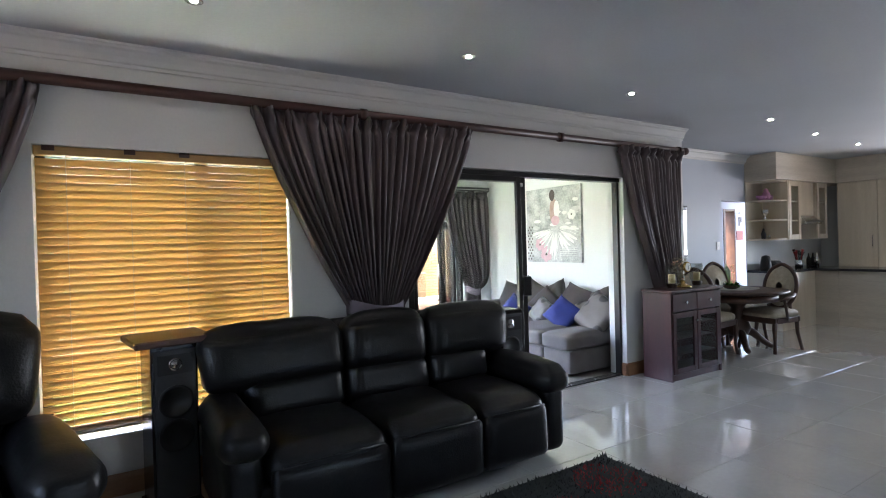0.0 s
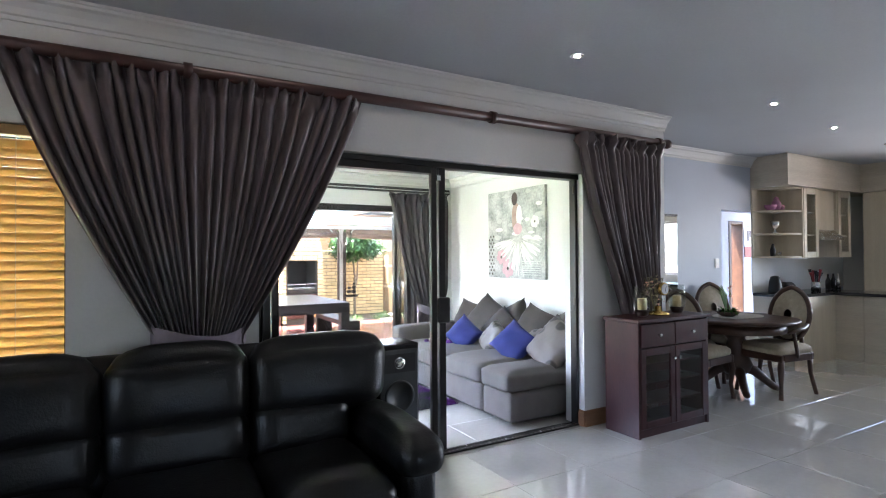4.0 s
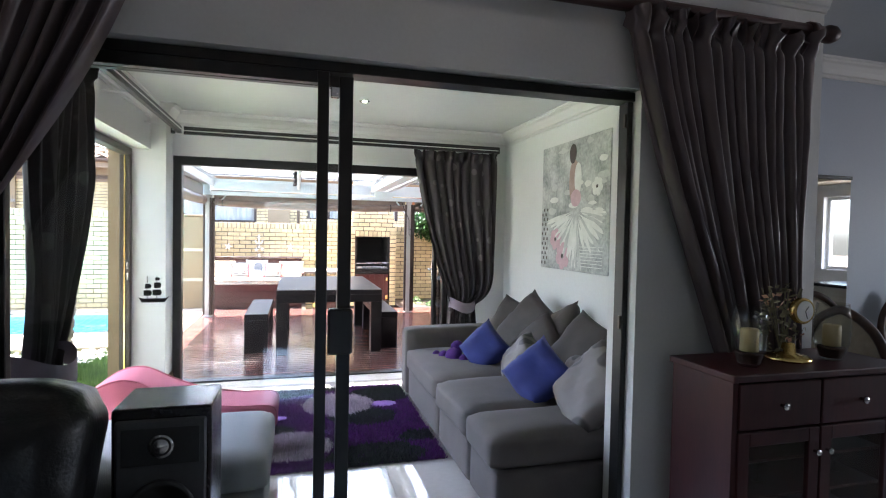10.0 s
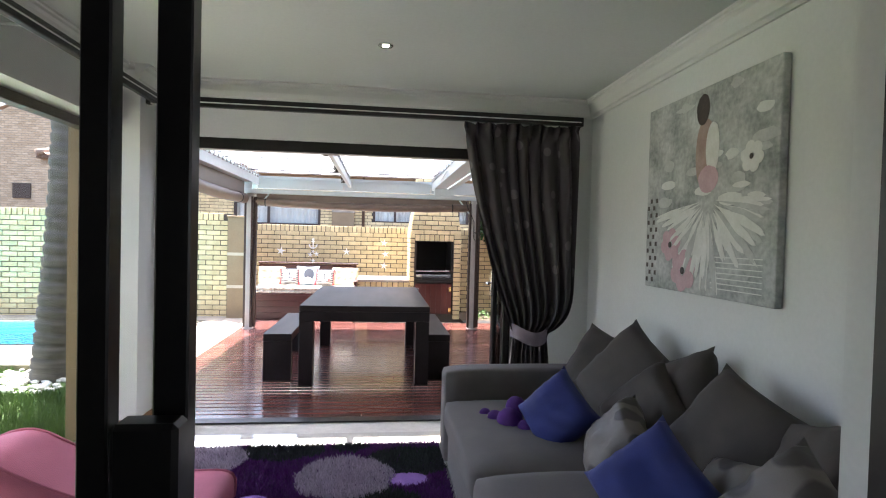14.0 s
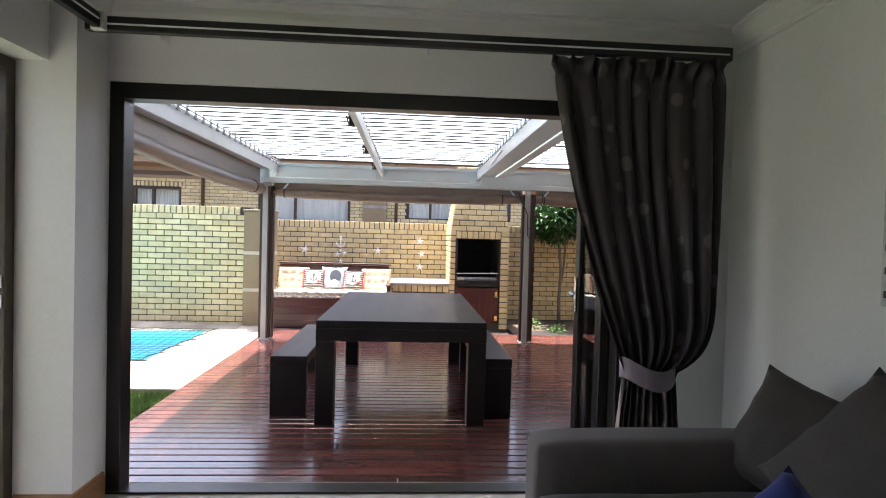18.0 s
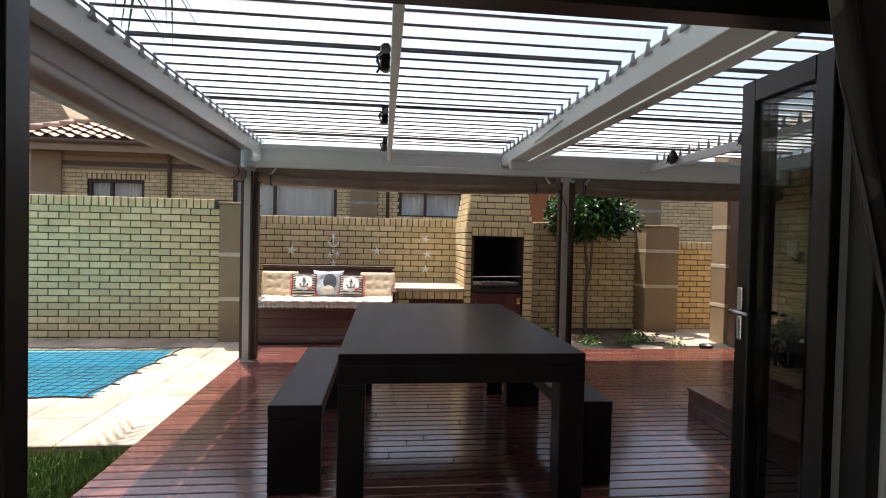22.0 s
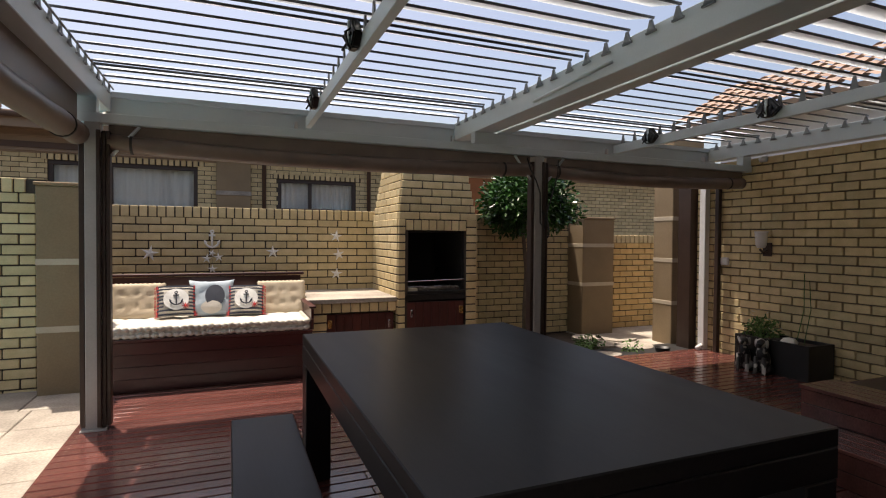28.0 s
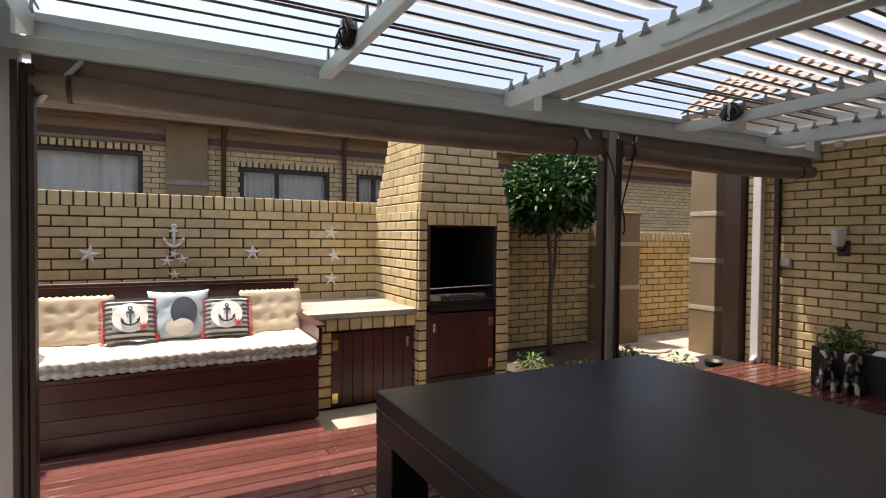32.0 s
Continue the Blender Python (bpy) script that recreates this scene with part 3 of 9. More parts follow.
# ---- the house: living room, lounge, dining and kitchen ----
ZC, ZL = 2.68, 2.48          # ceilings of the living room and of the lounge
WALL1 = 3.65                 # living-room face of the wall with the first sliding door
WIN = (-0.355, 1.078, 0.35, 2.068)
cut_wall("wall_lounge", "x", WALL1, 0.22, -3.2, 5.62, 0, ZC, [(WIN[0], WIN[1], WIN[2], WIN[3]), (2.0, 4.585, 0, 2.09)], PAINT)
cut_wall("wall_dining_return", "y", 5.40, 0.22, WALL1 + 0.22, 4.45, 0, ZC, [], PAINT)
cut_wall("wall_dining", "x", 4.45, 0.2, 5.40, 10.9, 0, ZC, [(7.77, 8.80, 0, 1.98)], BLUE_PAINT)
cut_wall("wall_kitchen", "y", 10.9, 0.2, -4.95, 4.65, 0, ZC, [(1.0, 2.9, 1.0, 2.1)], PAINT)
# the openings in the next two walls are unseen, added to let light in
cut_wall("wall_living_side", "y", -3.4, 0.2, -4.95, 3.87, 0, ZC, [(0.8, 1.8, 0.9, 2.0)], PAINT)
cut_wall("wall_living_back", "x", -5.15, 0.2, -3.4, 11.1, 0, ZC, [(2.5, 3.5, 0.9, 2.0)], PAINT)
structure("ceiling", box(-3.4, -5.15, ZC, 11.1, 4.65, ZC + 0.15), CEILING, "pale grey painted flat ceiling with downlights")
# lounge
LX, LY = 5.24, 6.85
cut_wall("wall_lounge_side", "y", LX, 0.16, WALL1 + 0.22, 7.07, 0, 3.0, [], PAINT)
GX0, GX1, GJ = 1.90, 2.02, 6.61      # beam face over the garden door, face of the corner column, far jamb
cut_wall("wall_lounge_garden", "y", 1.70, GX0 - 1.70, WALL1 + 0.22, 7.07, 0, 3.0, [(4.05, GJ, 0, 2.095)], PAINT)
cut_wall("wall_lounge_garden_outer", "y", 1.58, 0.12, WALL1 + 0.22, 7.07, 0, 3.0, [(4.05, GJ, 0, 2.095)], PLASTER)
structure("wall_lounge_column", box(GX0, GJ, 0, GX1, 7.07, 3.0), PAINT)
cut_wall("wall_lounge_patio", "x", LY, 0.22, GX1, LX, 0, 3.0, [(GX1 + 0.002, 4.70, 0, 2.085)], PAINT)
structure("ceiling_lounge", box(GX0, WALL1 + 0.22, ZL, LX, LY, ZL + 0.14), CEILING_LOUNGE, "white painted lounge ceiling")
structure("roof_slab", box(1.2, 3.2, 3.0, 8.2, 7.2, 3.12), PLASTER)
structure("roof_slab_house", box(-3.6, -5.4, 2.86, 11.4, 3.93, 3.0), PLASTER)
structure("roof_slab_dining", box(5.4, 3.93, 2.86, 11.4, 4.9, 3.0), PLASTER)

CORN = [(0, 0), (0, -0.125), (0.014, -0.125), (0.016, -0.105), (0.03, -0.10), (0.04, -0.07), (0.058, -0.04), (0.076, -0.03), (0.08, -0.016), (0.092, -0.014), (0.092, 0)]
for a, b in (((5.62, WALL1, ZC), (-3.2, WALL1, ZC)), ((-3.2, WALL1, ZC), (-3.2, -4.95, ZC)), ((5.62, 4.45, ZC), (5.62, WALL1, ZC)), ((10.9, 4.45, ZC), (5.62, 4.45, ZC))):
    structure("cornice", profile_along(CORN, a, b), CORNICE, "white moulded plaster cornice")
for a, b in (((LX, LY, ZL), (GX1, LY, ZL)), ((GX1, LY, ZL), (GX1, GJ - 0.085, ZL)), ((GX1, GJ, ZL), (GX0, GJ, ZL)), ((GX0, GJ, ZL), (GX0, 3.87, ZL)), ((LX, 3.87, ZL), (LX, LY, ZL)), ((GX0, 3.87, ZL), (LX, 3.87, ZL))):
    structure("cornice_lounge", profile_along(CORN, a, b), CORNICE, "white moulded plaster cornice")

SK = [(0, 0), (0.016, 0), (0.016, 0.10), (0.012, 0.112), (0.010, 0.125), (0, 0.13)]
for a, b in (((2.0, WALL1, 0), (-3.2, WALL1, 0)), ((5.62, WALL1, 0), (4.585, WALL1, 0)), ((5.62, 4.45, 0), (5.62, WALL1, 0)), ((7.77, 4.45, 0), (5.62, 4.45, 0)),
             ((LX, 3.87, 0), (LX, LY, 0)), ((GX1, LY, 0), (GX1, GJ - 0.016, 0)), ((GX1, GJ, 0), (1.765, GJ, 0)), ((LX, LY, 0), (4.70, LY, 0)),
             ((4.585, WALL1, 0), (4.585, 3.71, 0))):
    structure("baseboard", profile_along(SK, a, b), SKIRTING, "honey-stained wooden skirting board")


def sliding_door(name, x0, x1, y, top, posts, pane_spans, label):
    """An aluminium sliding door in a wall along x: outer frame, stiles of the leaves, panes, track and lock."""
    d = tagged(new(name), label, "sliding door", kind="structure")
    part("frame_head", box(x0, y - 0.05, top - 0.04, x1, y + 0.05, top, 0.003), BLACK_METAL, d)
    for x in (x0, x1 - 0.028):
        part("frame_jamb", box(x, y - 0.035, 0.012, x + 0.028, y + 0.035, top - 0.04, 0.003), BLACK_METAL, d)
    part("track", box(x0, y - 0.045, 0.002, x1, y + 0.045, 0.012), BLACK_METAL, d)
    for k in (-0.034, 0.012):
        part("track_rail", box(x0 + 0.04, y + k - 0.004, 0.0125, x1 - 0.04, y + k + 0.004, 0.022), STEEL, d)
    for px0, px1, k in posts:
        part("stile", box(px0, y + k - 0.02, 0.024, px1, y + k + 0.02, top - 0.042, 0.003), BLACK_METAL, d)
    for px0, px1, k in pane_spans:
        part("rail", box(px0, y + k - 0.02, 0.024, px1, y + k + 0.02, 0.10, 0.003), BLACK_METAL, d)
        part("rail", box(px0, y + k - 0.02, top - 0.088, px1, y + k + 0.02, top - 0.042, 0.003), BLACK_METAL, d)
        pane = part("pane", box(px0, y + k - 0.003, 0.10, px1, y + k + 0.003, top - 0.088), GLASS, d)
        pane.visible_shadow = False
    return d


door = sliding_door("door_1", 2.0, 4.585, 3.745, 2.085, [(3.175, 3.218, -0.034), (3.262, 3.315, 0.012), (2.03, 2.075, -0.034), (2.09, 2.135, 0.012)],
                    [(2.075, 3.175, -0.034), (2.135, 3.262, 0.012)], "black aluminium sliding door half open to the lounge")
part("lock_plate", box(3.224, 3.680, 0.94, 3.320, 3.734, 1.12, 0.008), BLACK_METAL, door, "black lock box with pull")
part("door_stop", box(3.225, 3.70, 1.95, 3.258, 3.735, 1.99, 0.003), STEEL, door)
for z in (1.93, 1.0):
    part("strike", box(4.550, 3.72, z, 4.5565, 3.735, z + 0.06), BRONZE_METAL, door)

door2 = tagged(new("door_2"), "black aluminium folding door standing open to the wooden deck", "folding door", kind="structure")
part("frame_head", box(GX1 + 0.002, 6.87, 2.005, 4.70, 6.97, 2.085, 0.003), BLACK_METAL, door2)
for x, w in ((GX1 + 0.002, 0.07), (4.65, 0.05)):
    part("frame_jamb", box(x, 6.87, 0.012, x + w, 6.97, 2.005, 0.003), BLACK_METAL, door2)
part("track", box(GX1 + 0.002, 6.87, 0.001, 4.70, 6.97, 0.012), BLACK_METAL, door2)


def glazed_leaf(parent, x, y0, y1, top, handle):
    """A glazed door leaf that stands open at right angles to its wall."""
    for y in (y0, y1 - 0.08):
        part("stile", box(x, y, 0.02, x + 0.045, y + 0.08, top, 0.004), BLACK_METAL, parent)
    for z0, z1 in ((0.02, 0.14), (top - 0.09, top)):
        part("rail", box(x, y0 + 0.08, z0, x + 0.045, y1 - 0.08, z1, 0.004), BLACK_METAL, parent)
    pane = part("pane", box(x + 0.018, y0 + 0.08, 0.14, x + 0.026, y1 - 0.08, top - 0.09), DARK_GLASS, parent)
    pane.visible_shadow = False
    if handle:
        for k, s in ((0, -1), (0.045, 1)):
            grip = part("handle", box(x + k, y1 - 0.055, 0.90, x + k + s * 0.012, y1 - 0.025, 1.12, 0.003), STEEL, parent, "steel lever handle on a plate")
            part("lever", tube([(x + k + s * 0.012, y1 - 0.04, 1.02), (x + k + s * 0.055, y1 - 0.04, 1.02), (x + k + s * 0.06, y1 - 0.10, 1.02), (x + k + s * 0.06, y1 - 0.16, 1.02)], 0.009), STEEL, grip, smooth=True)


glazed_leaf(door2, 4.60, 6.99, 7.46, 1.98, True)
glazed_leaf(door2, 4.665, 7.08, 7.46, 1.98, False)

door3 = tagged(new("door_3"), "bronze aluminium sliding door open to the garden", "sliding door", kind="structure")
part("frame_head", box(1.68, 4.05, 2.035, 1.76, GJ, 2.092, 0.003), BRONZE_METAL, door3)
for y in (4.05, GJ - 0.055):
    part("frame_jamb", box(1.68, y, 0.012, 1.76, y + 0.055, 2.035, 0.003), BRONZE_METAL, door3)
part("jamb_channel", box(1.715, GJ - 0.062, 0.02, 1.725, GJ - 0.056, 2.03), BRASS, door3)
part("track", box(1.66, 4.05, 0.001, 1.78, GJ, 0.012), BRONZE_METAL, door3)
for z in (0.985, 1.075):
    part("strike", box(1.734, GJ - 0.0605, z, 1.75, GJ - 0.0555, z + 0.06, 0.002), STEEL, door3)

# floors: polished tiles on a bed
structure("ground_slab", box(-3.4, -5.15, -0.3, 11.1, 4.65, -0.012), GROUT)
floor = structure("floor", box(-3.2, -4.95, -0.012, 10.9, 4.45, -0.003), GROUT, "polished cream porcelain floor tiles")
floor_lounge = structure("floor_lounge", box(1.8, 3.65 + 0.001, -0.3, 5.4, 7.05, -0.003), GROUT, "polished cream porcelain floor tiles")
structure("floor_passage", box(7.0, 4.65, -0.3, 9.5, 7.0, -0.003), TILE)

# window behind the wooden blind
window = tagged(new("window_1"), "wide window behind a golden wooden blind", "window", kind="structure")
for a in ((WIN[0], 3.80, WIN[2], WIN[1], 3.85, WIN[2] + 0.05), (WIN[0], 3.80, WIN[3] - 0.05, WIN[1], 3.85, WIN[3]), (WIN[0], 3.80, WIN[2] + 0.05, WIN[0] + 0.05, 3.85, WIN[3] - 0.05),
          (WIN[1] - 0.05, 3.80, WIN[2] + 0.05, WIN[1], 3.85, WIN[3] - 0.05), (0.50, 3.80, WIN[2] + 0.05, 0.57, 3.85, WIN[3] - 0.05)):
    part("window_frame", box(*a, 0.003), BRONZE_METAL, window)
for a, b in ((WIN[0] + 0.05, 0.50), (0.57, WIN[1] - 0.05)):
    pane = part("pane", box(a, 3.822, WIN[2] + 0.05, b, 3.828, WIN[3] - 0.05), GLASS, window)
    pane.visible_shadow = False
part("window_sill", box(WIN[0], 3.655, WIN[2] - 0.001, WIN[1], 3.80, WIN[2] + 0.012), WHITE_PAINT, window)

blind = thing("wooden_blind", "golden wooden venetian blind closed in front of a sunny window", "window blind", (0.36, 3.70, WIN[2]))
n_slat = 34
for k in range(n_slat):
    z = WIN[2] + 0.115 + k * (WIN[3] - WIN[2] - 0.215) / (n_slat - 1)
    tilt = 0.42 + 0.34 * max(0.0, 1 - k / 15) ** 1.3 + 0.03 * noise.noise(Vector((k * 0.9, 0, 0)))
    c, s = math.cos(tilt), math.sin(tilt)
    sag = 0.0015 * noise.noise(Vector((k * 1.3, 5, 0)))
    bm = bmesh.new()
    for q in range(4):
        box(WIN[0] + 0.01, -0.031 + 0.0155 * q, -0.0012 - (0.0025, 0.0, 0.0, 0.0025)[q], WIN[1] - 0.01, -0.0157 + 0.0155 * q, 0.0012 - (0.0025, 0.0, 0.0, 0.0025)[q], bm=bm)
    bmesh.ops.transform(bm, matrix=Matrix.Translation((0, 3.705, z + sag)) @ Matrix.Rotation(-math.pi / 2 + tilt, 4, "X"), verts=bm.verts[:])
    part("slat", bm, BLIND, blind)
part("head_rail", box(WIN[0] + 0.005, 3.672, WIN[3] - 0.055, WIN[1] - 0.005, 3.74, WIN[3] - 0.003, 0.003), BLIND_RAIL, blind)
part("bottom_rail", box(WIN[0] + 0.01, 3.68, WIN[2] + 0.065, WIN[1] - 0.01, 3.73, WIN[2] + 0.088, 0.004), BLIND_RAIL, blind)
for x in (-0.20, 0.12, 0.42, 0.88):
    part("ladder_cord", tube([(x, 3.672, WIN[2] + 0.08), (x, 3.672, WIN[3] - 0.05)], 0.002, 5), CREAM, blind)
for x in (-0.28, 0.12, 0.42):
    part("bracket", box(x - 0.03, 3.664, WIN[3] - 0.03, x + 0.03, 3.672, WIN[3] + 0.002), ROD_WOOD, blind)


def downlight(x, y, z):
    d = thing("downlight", "round recessed downlight lit warm white in the ceiling", "ceiling light", (x, y, z), "ceiling downlights")
    part("rim", lathe([(0.022, -0.002), (0.040, -0.006), (0.044, -0.003), (0.044, 0.0), (0.022, 0.0)], (x, y, z), 20), STEEL, d, smooth=True)
    part("bulb", lathe([(0.017, -0.0045), (0.0165, -0.0025)], (x, y, z), 16), LAMP_GLOW, d)
    return d


for x, y in ((2.05, 2.81), (3.80, 2.90), (6.03, 2.88), (7.45, 3.05), (8.9, 3.13), (0.39, 2.80), (9.6, 2.2), (6.0, 0.5), (3.8, 0.5)):
    downlight(x, y, ZC)
downlight(3.62, 5.90, ZL)
downlight(2.9, 4.6, ZL)
# ---- garden: lawn, pool, paving, palm, neighbouring houses ----
WX1, WY0, WY1 = 0.80, 9.80, 11.58
paving = structure("pavement", box(-9.0, 8.78, -0.12, 1.598, WY0, -0.032), PAVING_JOINT, "pale sandstone paving round the pool")
for a in ((-9.0, WY1, 1.598, 12.16), (WX1, WY0, 1.598, WY1), (-9.0, WY0, -7.0, WY1)):
    under(new("paving_bed", mesh_of("paving_bed", box(a[0], a[1], -0.12, a[2], a[3], -0.032), PAVING_JOINT)), paving)
shell = bmesh.new()
box(-7.0, WY0, -1.05, WX1, WY1, -1.0, bm=shell)
for a in ((-7.0, WY0, WX1, WY0 + 0.03), (-7.0, WY1 - 0.03, WX1, WY1), (-7.0, WY0 + 0.03, -6.97, WY1 - 0.03), (WX1 - 0.03, WY0 + 0.03, WX1, WY1 - 0.03)):
    box(a[0], a[1], -1.0, a[2], a[3], -0.035, bm=shell)
# shallow step at the near end of the basin
box(-1.2, WY0 + 0.03, -1.0, WX1 - 0.03, WY0 + 0.55, -0.42, bm=shell)
structure("pool_basin", shell, POOL_SHELL, "turquoise pool basin")
water = structure("water", sheet(60, 20, lambda u, v: (-6.965 + (WX1 + 6.93) * u, WY0 + 0.035 + (WY1 - WY0 - 0.07) * v, -0.115 + 0.006 * noise.noise(Vector((u * 26, v * 7, 2))))), POOL_WATER, "clear turquoise pool water", True)
water.visible_shadow = False
net = bmesh.new()


def scallop(f, n):
    """How far the net's edge is pulled in between its hooks."""
    return 0.035 * abs(math.sin(math.pi * f * n))


for k in range(31):
    x = -2.6 + 0.11 * k
    tube([(x, WY0 - 0.05, -0.012), (x + 0.02, (WY0 + WY1) / 2, -0.045), (x, WY1 + 0.04, -0.012)], 0.0025, 4, net, False)
for k in range(17):
    y = WY0 + 0.01 + 0.11 * k
    tube([(-2.7, y, -0.014), (-0.9, y, -0.045), (WX1 + 0.05, y, -0.014)], 0.0025, 4, net, False)
tube([(WX1 + 0.085 - scallop(k / 60, 5) - 0.10 * (1 - k / 60), WY0 - 0.05 + (WY1 - WY0 + 0.09) * k / 60, -0.008) for k in range(61)], 0.007, 6, net)
tube([(-2.7 + (WX1 + 2.68) * k / 60, WY0 - 0.06 + scallop(k / 60, 9), -0.008) for k in range(61)], 0.007, 6, net)
tube([(-2.7 + (WX1 + 2.78) * k / 60, WY1 + 0.05 - scallop(k / 60, 9), -0.008) for k in range(61)], 0.007, 6, net)
for k in range(6):
    tube([(WX1 + 0.08 - 0.10 * (1 - k / 5), WY0 - 0.05 + (WY1 - WY0 + 0.09) * k / 5, -0.006), (WX1 + 0.15 - 0.10 * (1 - k / 5), WY0 - 0.05 + (WY1 - WY0 + 0.09) * k / 5, -0.012)], 0.008, 6, net)
tagged(solo("pool_net", net, RUBBER, "black safety net stretched over the pool", "pool net"), kind="stuff")

lawn = structure("lawn_bed", box(-12, 2.0, -0.13, 1.58, 8.76, -0.075), GRASS)
rng = random.Random(4)
verts, faces = [], []
for k in range(70000):
    x, y = 1.55 - 4.2 * rng.random() ** 1.5, 5.0 + 3.74 * rng.random()
    if (x - 0.45) ** 2 + (y - 8.45) ** 2 < 0.30:
        continue
    h, a, w = rng.uniform(0.035, 0.075), rng.random() * math.tau, rng.uniform(0.004, 0.008)
    lx, ly = rng.uniform(-0.03, 0.03), rng.uniform(-0.03, 0.03)
    i = len(verts)
    verts += [(x - w * math.cos(a), y - w * math.sin(a), -0.078), (x + w * math.cos(a), y + w * math.sin(a), -0.078), (x + lx, y + ly, -0.075 + h)]
    faces.append((i, i + 1, i + 2))
mesh = bpy.data.meshes.new("grass")
mesh.from_pydata(verts, [], faces)
mesh.materials.append(GRASS)
tagged(new("grass", mesh), "short sunlit green lawn", "grass", kind="stuff")

palm = thing("palm_tree", "tall palm with a ringed grey trunk beside the pool", "palm tree", (0.46, 8.45, -0.1))
pts, radii = [], []
for k in range(181):
    f = k / 180
    pts.append((0.46 + 0.16 * f + 0.03 * math.sin(f * 5), 8.45 + 0.2 * f, -0.1 + 4.4 * f))
    radii.append((0.190 - 0.03 * f) * (1 - (0.085 if k % 5 == 0 else 0.0) + 0.05 * (k % 5) / 5 + 0.03 * noise.noise(Vector((k * 0.6, 0, 0)))))
part("trunk", tube(pts, radii, 18), PALM_BARK, palm, smooth=True)
for k in range(16):
    a = k * 2.4
    bm = bmesh.new()
    droop = 0.5 + 0.5 * (k % 4) / 3
    spine = [Vector((0.62 + math.cos(a) * 1.25 * f, 8.65 + math.sin(a) * 1.45 * f, 4.28 + 0.9 * f - 1.9 * droop * f * f)) for f in [i / 12 for i in range(13)]]
    tube(spine, [0.02 * (1 - i / 14) for i in range(13)], 5, bm)
    side = Vector((-math.sin(a), math.cos(a), 0))
    for i in range(2, 13):
        for s in (-1, 1):
            for j in (0, 0.5):
                p = spine[i].lerp(spine[i - 1], j)
                tip = p + side * s * 0.42 * (1 - 0.5 * i / 13) + (spine[i] - spine[i - 1]) * 1.4 - Vector((0, 0, 0.12))
                q = (spine[i] - spine[i - 1]) * 0.12
                bm.faces.new([bm.verts.new(c) for c in (p - q, p + q, tip)])
    part("frond", bm, LEAF, palm)
bm = bmesh.new()
rng = random.Random(9)
for k in range(230):
    a, d = rng.random() * math.tau, 0.14 + 0.42 * rng.random() ** 0.7
    x, y, s = 0.46 + d * math.cos(a), 8.45 + d * math.sin(a), rng.uniform(0.018, 0.042)
    if y > 8.77:
        continue
    made = bmesh.ops.create_icosphere(bm, subdivisions=1, radius=s)
    for v in made["verts"]:
        v.co = Vector((x, y, -0.07 + s * 0.4)) + Vector((v.co.x * 1.2, v.co.y * 1.0, v.co.z * 0.62))
tagged(solo("pebbles", bm, PEBBLE, "ring of white pebbles round the palm", "pebbles", smooth=True), kind="stuff")

# neighbour's house behind the wall
NY = 17.66
house = thing("neighbour_house", "yellow brick house with brown eaves and terracotta roof tiles", "house", (0, NY + 2, -0.13))
HOLES = [(-3.33, -2.16, 1.75, 2.42), (-0.28, 2.0, 1.63, 2.52), (3.42, 4.94, 1.75, 2.38), (5.45, 6.1, 1.75, 2.38)]
marks = sorted({-4.40, 16.0, *[v for h in HOLES for v in h[:2]]})
house_wall = None
for a, b in zip(marks, marks[1:]):
    hole = next((h for h in HOLES if h[0] < (a + b) / 2 < h[1]), None)
    for z0, z1 in (((-0.13, hole[2]), (hole[3], 2.95)) if hole else ((-0.13, 2.95),)):
        panel = part("wall_panel", box(a, NY + 0.012, z0, b, NY + 0.25, z1), MORTAR, house)
        house_wall = house_wall or panel
# sheet behind the windows, coloured dark in place of indoor shade
part("inside", box(-4.35, NY + 0.9, -0.1, 15.9, NY + 0.95, 2.9), ROOM_SHADE, house)
part("soffit", box(-4.80, NY - 0.42, 2.99, 16.2, NY + 0.3, 3.03), FASCIA, house)
part("fascia", box(-4.80, NY - 0.45, 2.96, 16.2, NY - 0.42, 3.20, 0.004), FASCIA, house)
part("plaster_band", box(-4.45, NY - 0.03, 2.62, 16.1, NY + 0.012, 2.99), FASCIA, house)
for z0 in (2.645, 2.885):
    part("plaster_ledge", box(-4.45, NY - 0.055, z0, 16.1, NY - 0.03, z0 + 0.035, 0.004), FASCIA, house)
part("plaster_band_lower", box(-4.45, NY - 0.05, 2.70, 16.1, NY - 0.03, 2.80, 0.004), FASCIA_LINE, house)
part("gutter", tube([(-4.85, NY - 0.50, 3.16), (16.3, NY - 0.50, 3.16)], 0.055, 10), FASCIA_LINE, house, smooth=True)
for x0, x1 in ((2.32, 2.92), (8.88, 9.77), (-4.42, -3.82)):
    part("pilaster", box(x0, NY - 0.10, -0.13, x1, NY - 0.05, 2.98, 0.006), PLASTER, house)
    part("band", box(x0 - 0.01, NY - 0.115, 2.02, x1 + 0.01, NY - 0.10, 2.10, 0.004), PAVING, house)
for x in (-1.62, 3.16, 5.2):
    part("downpipe", tube([(x, NY - 0.06, -0.1), (x, NY - 0.06, 2.9), (x, NY - 0.45, 3.12)], 0.04, 10), FASCIA_LINE, house, smooth=True)
part("entrance_panel", box(6.5, NY - 0.04, -0.1, 8.1, NY + 0.012, 2.6, 0.004), BRICK_ORANGE, house)
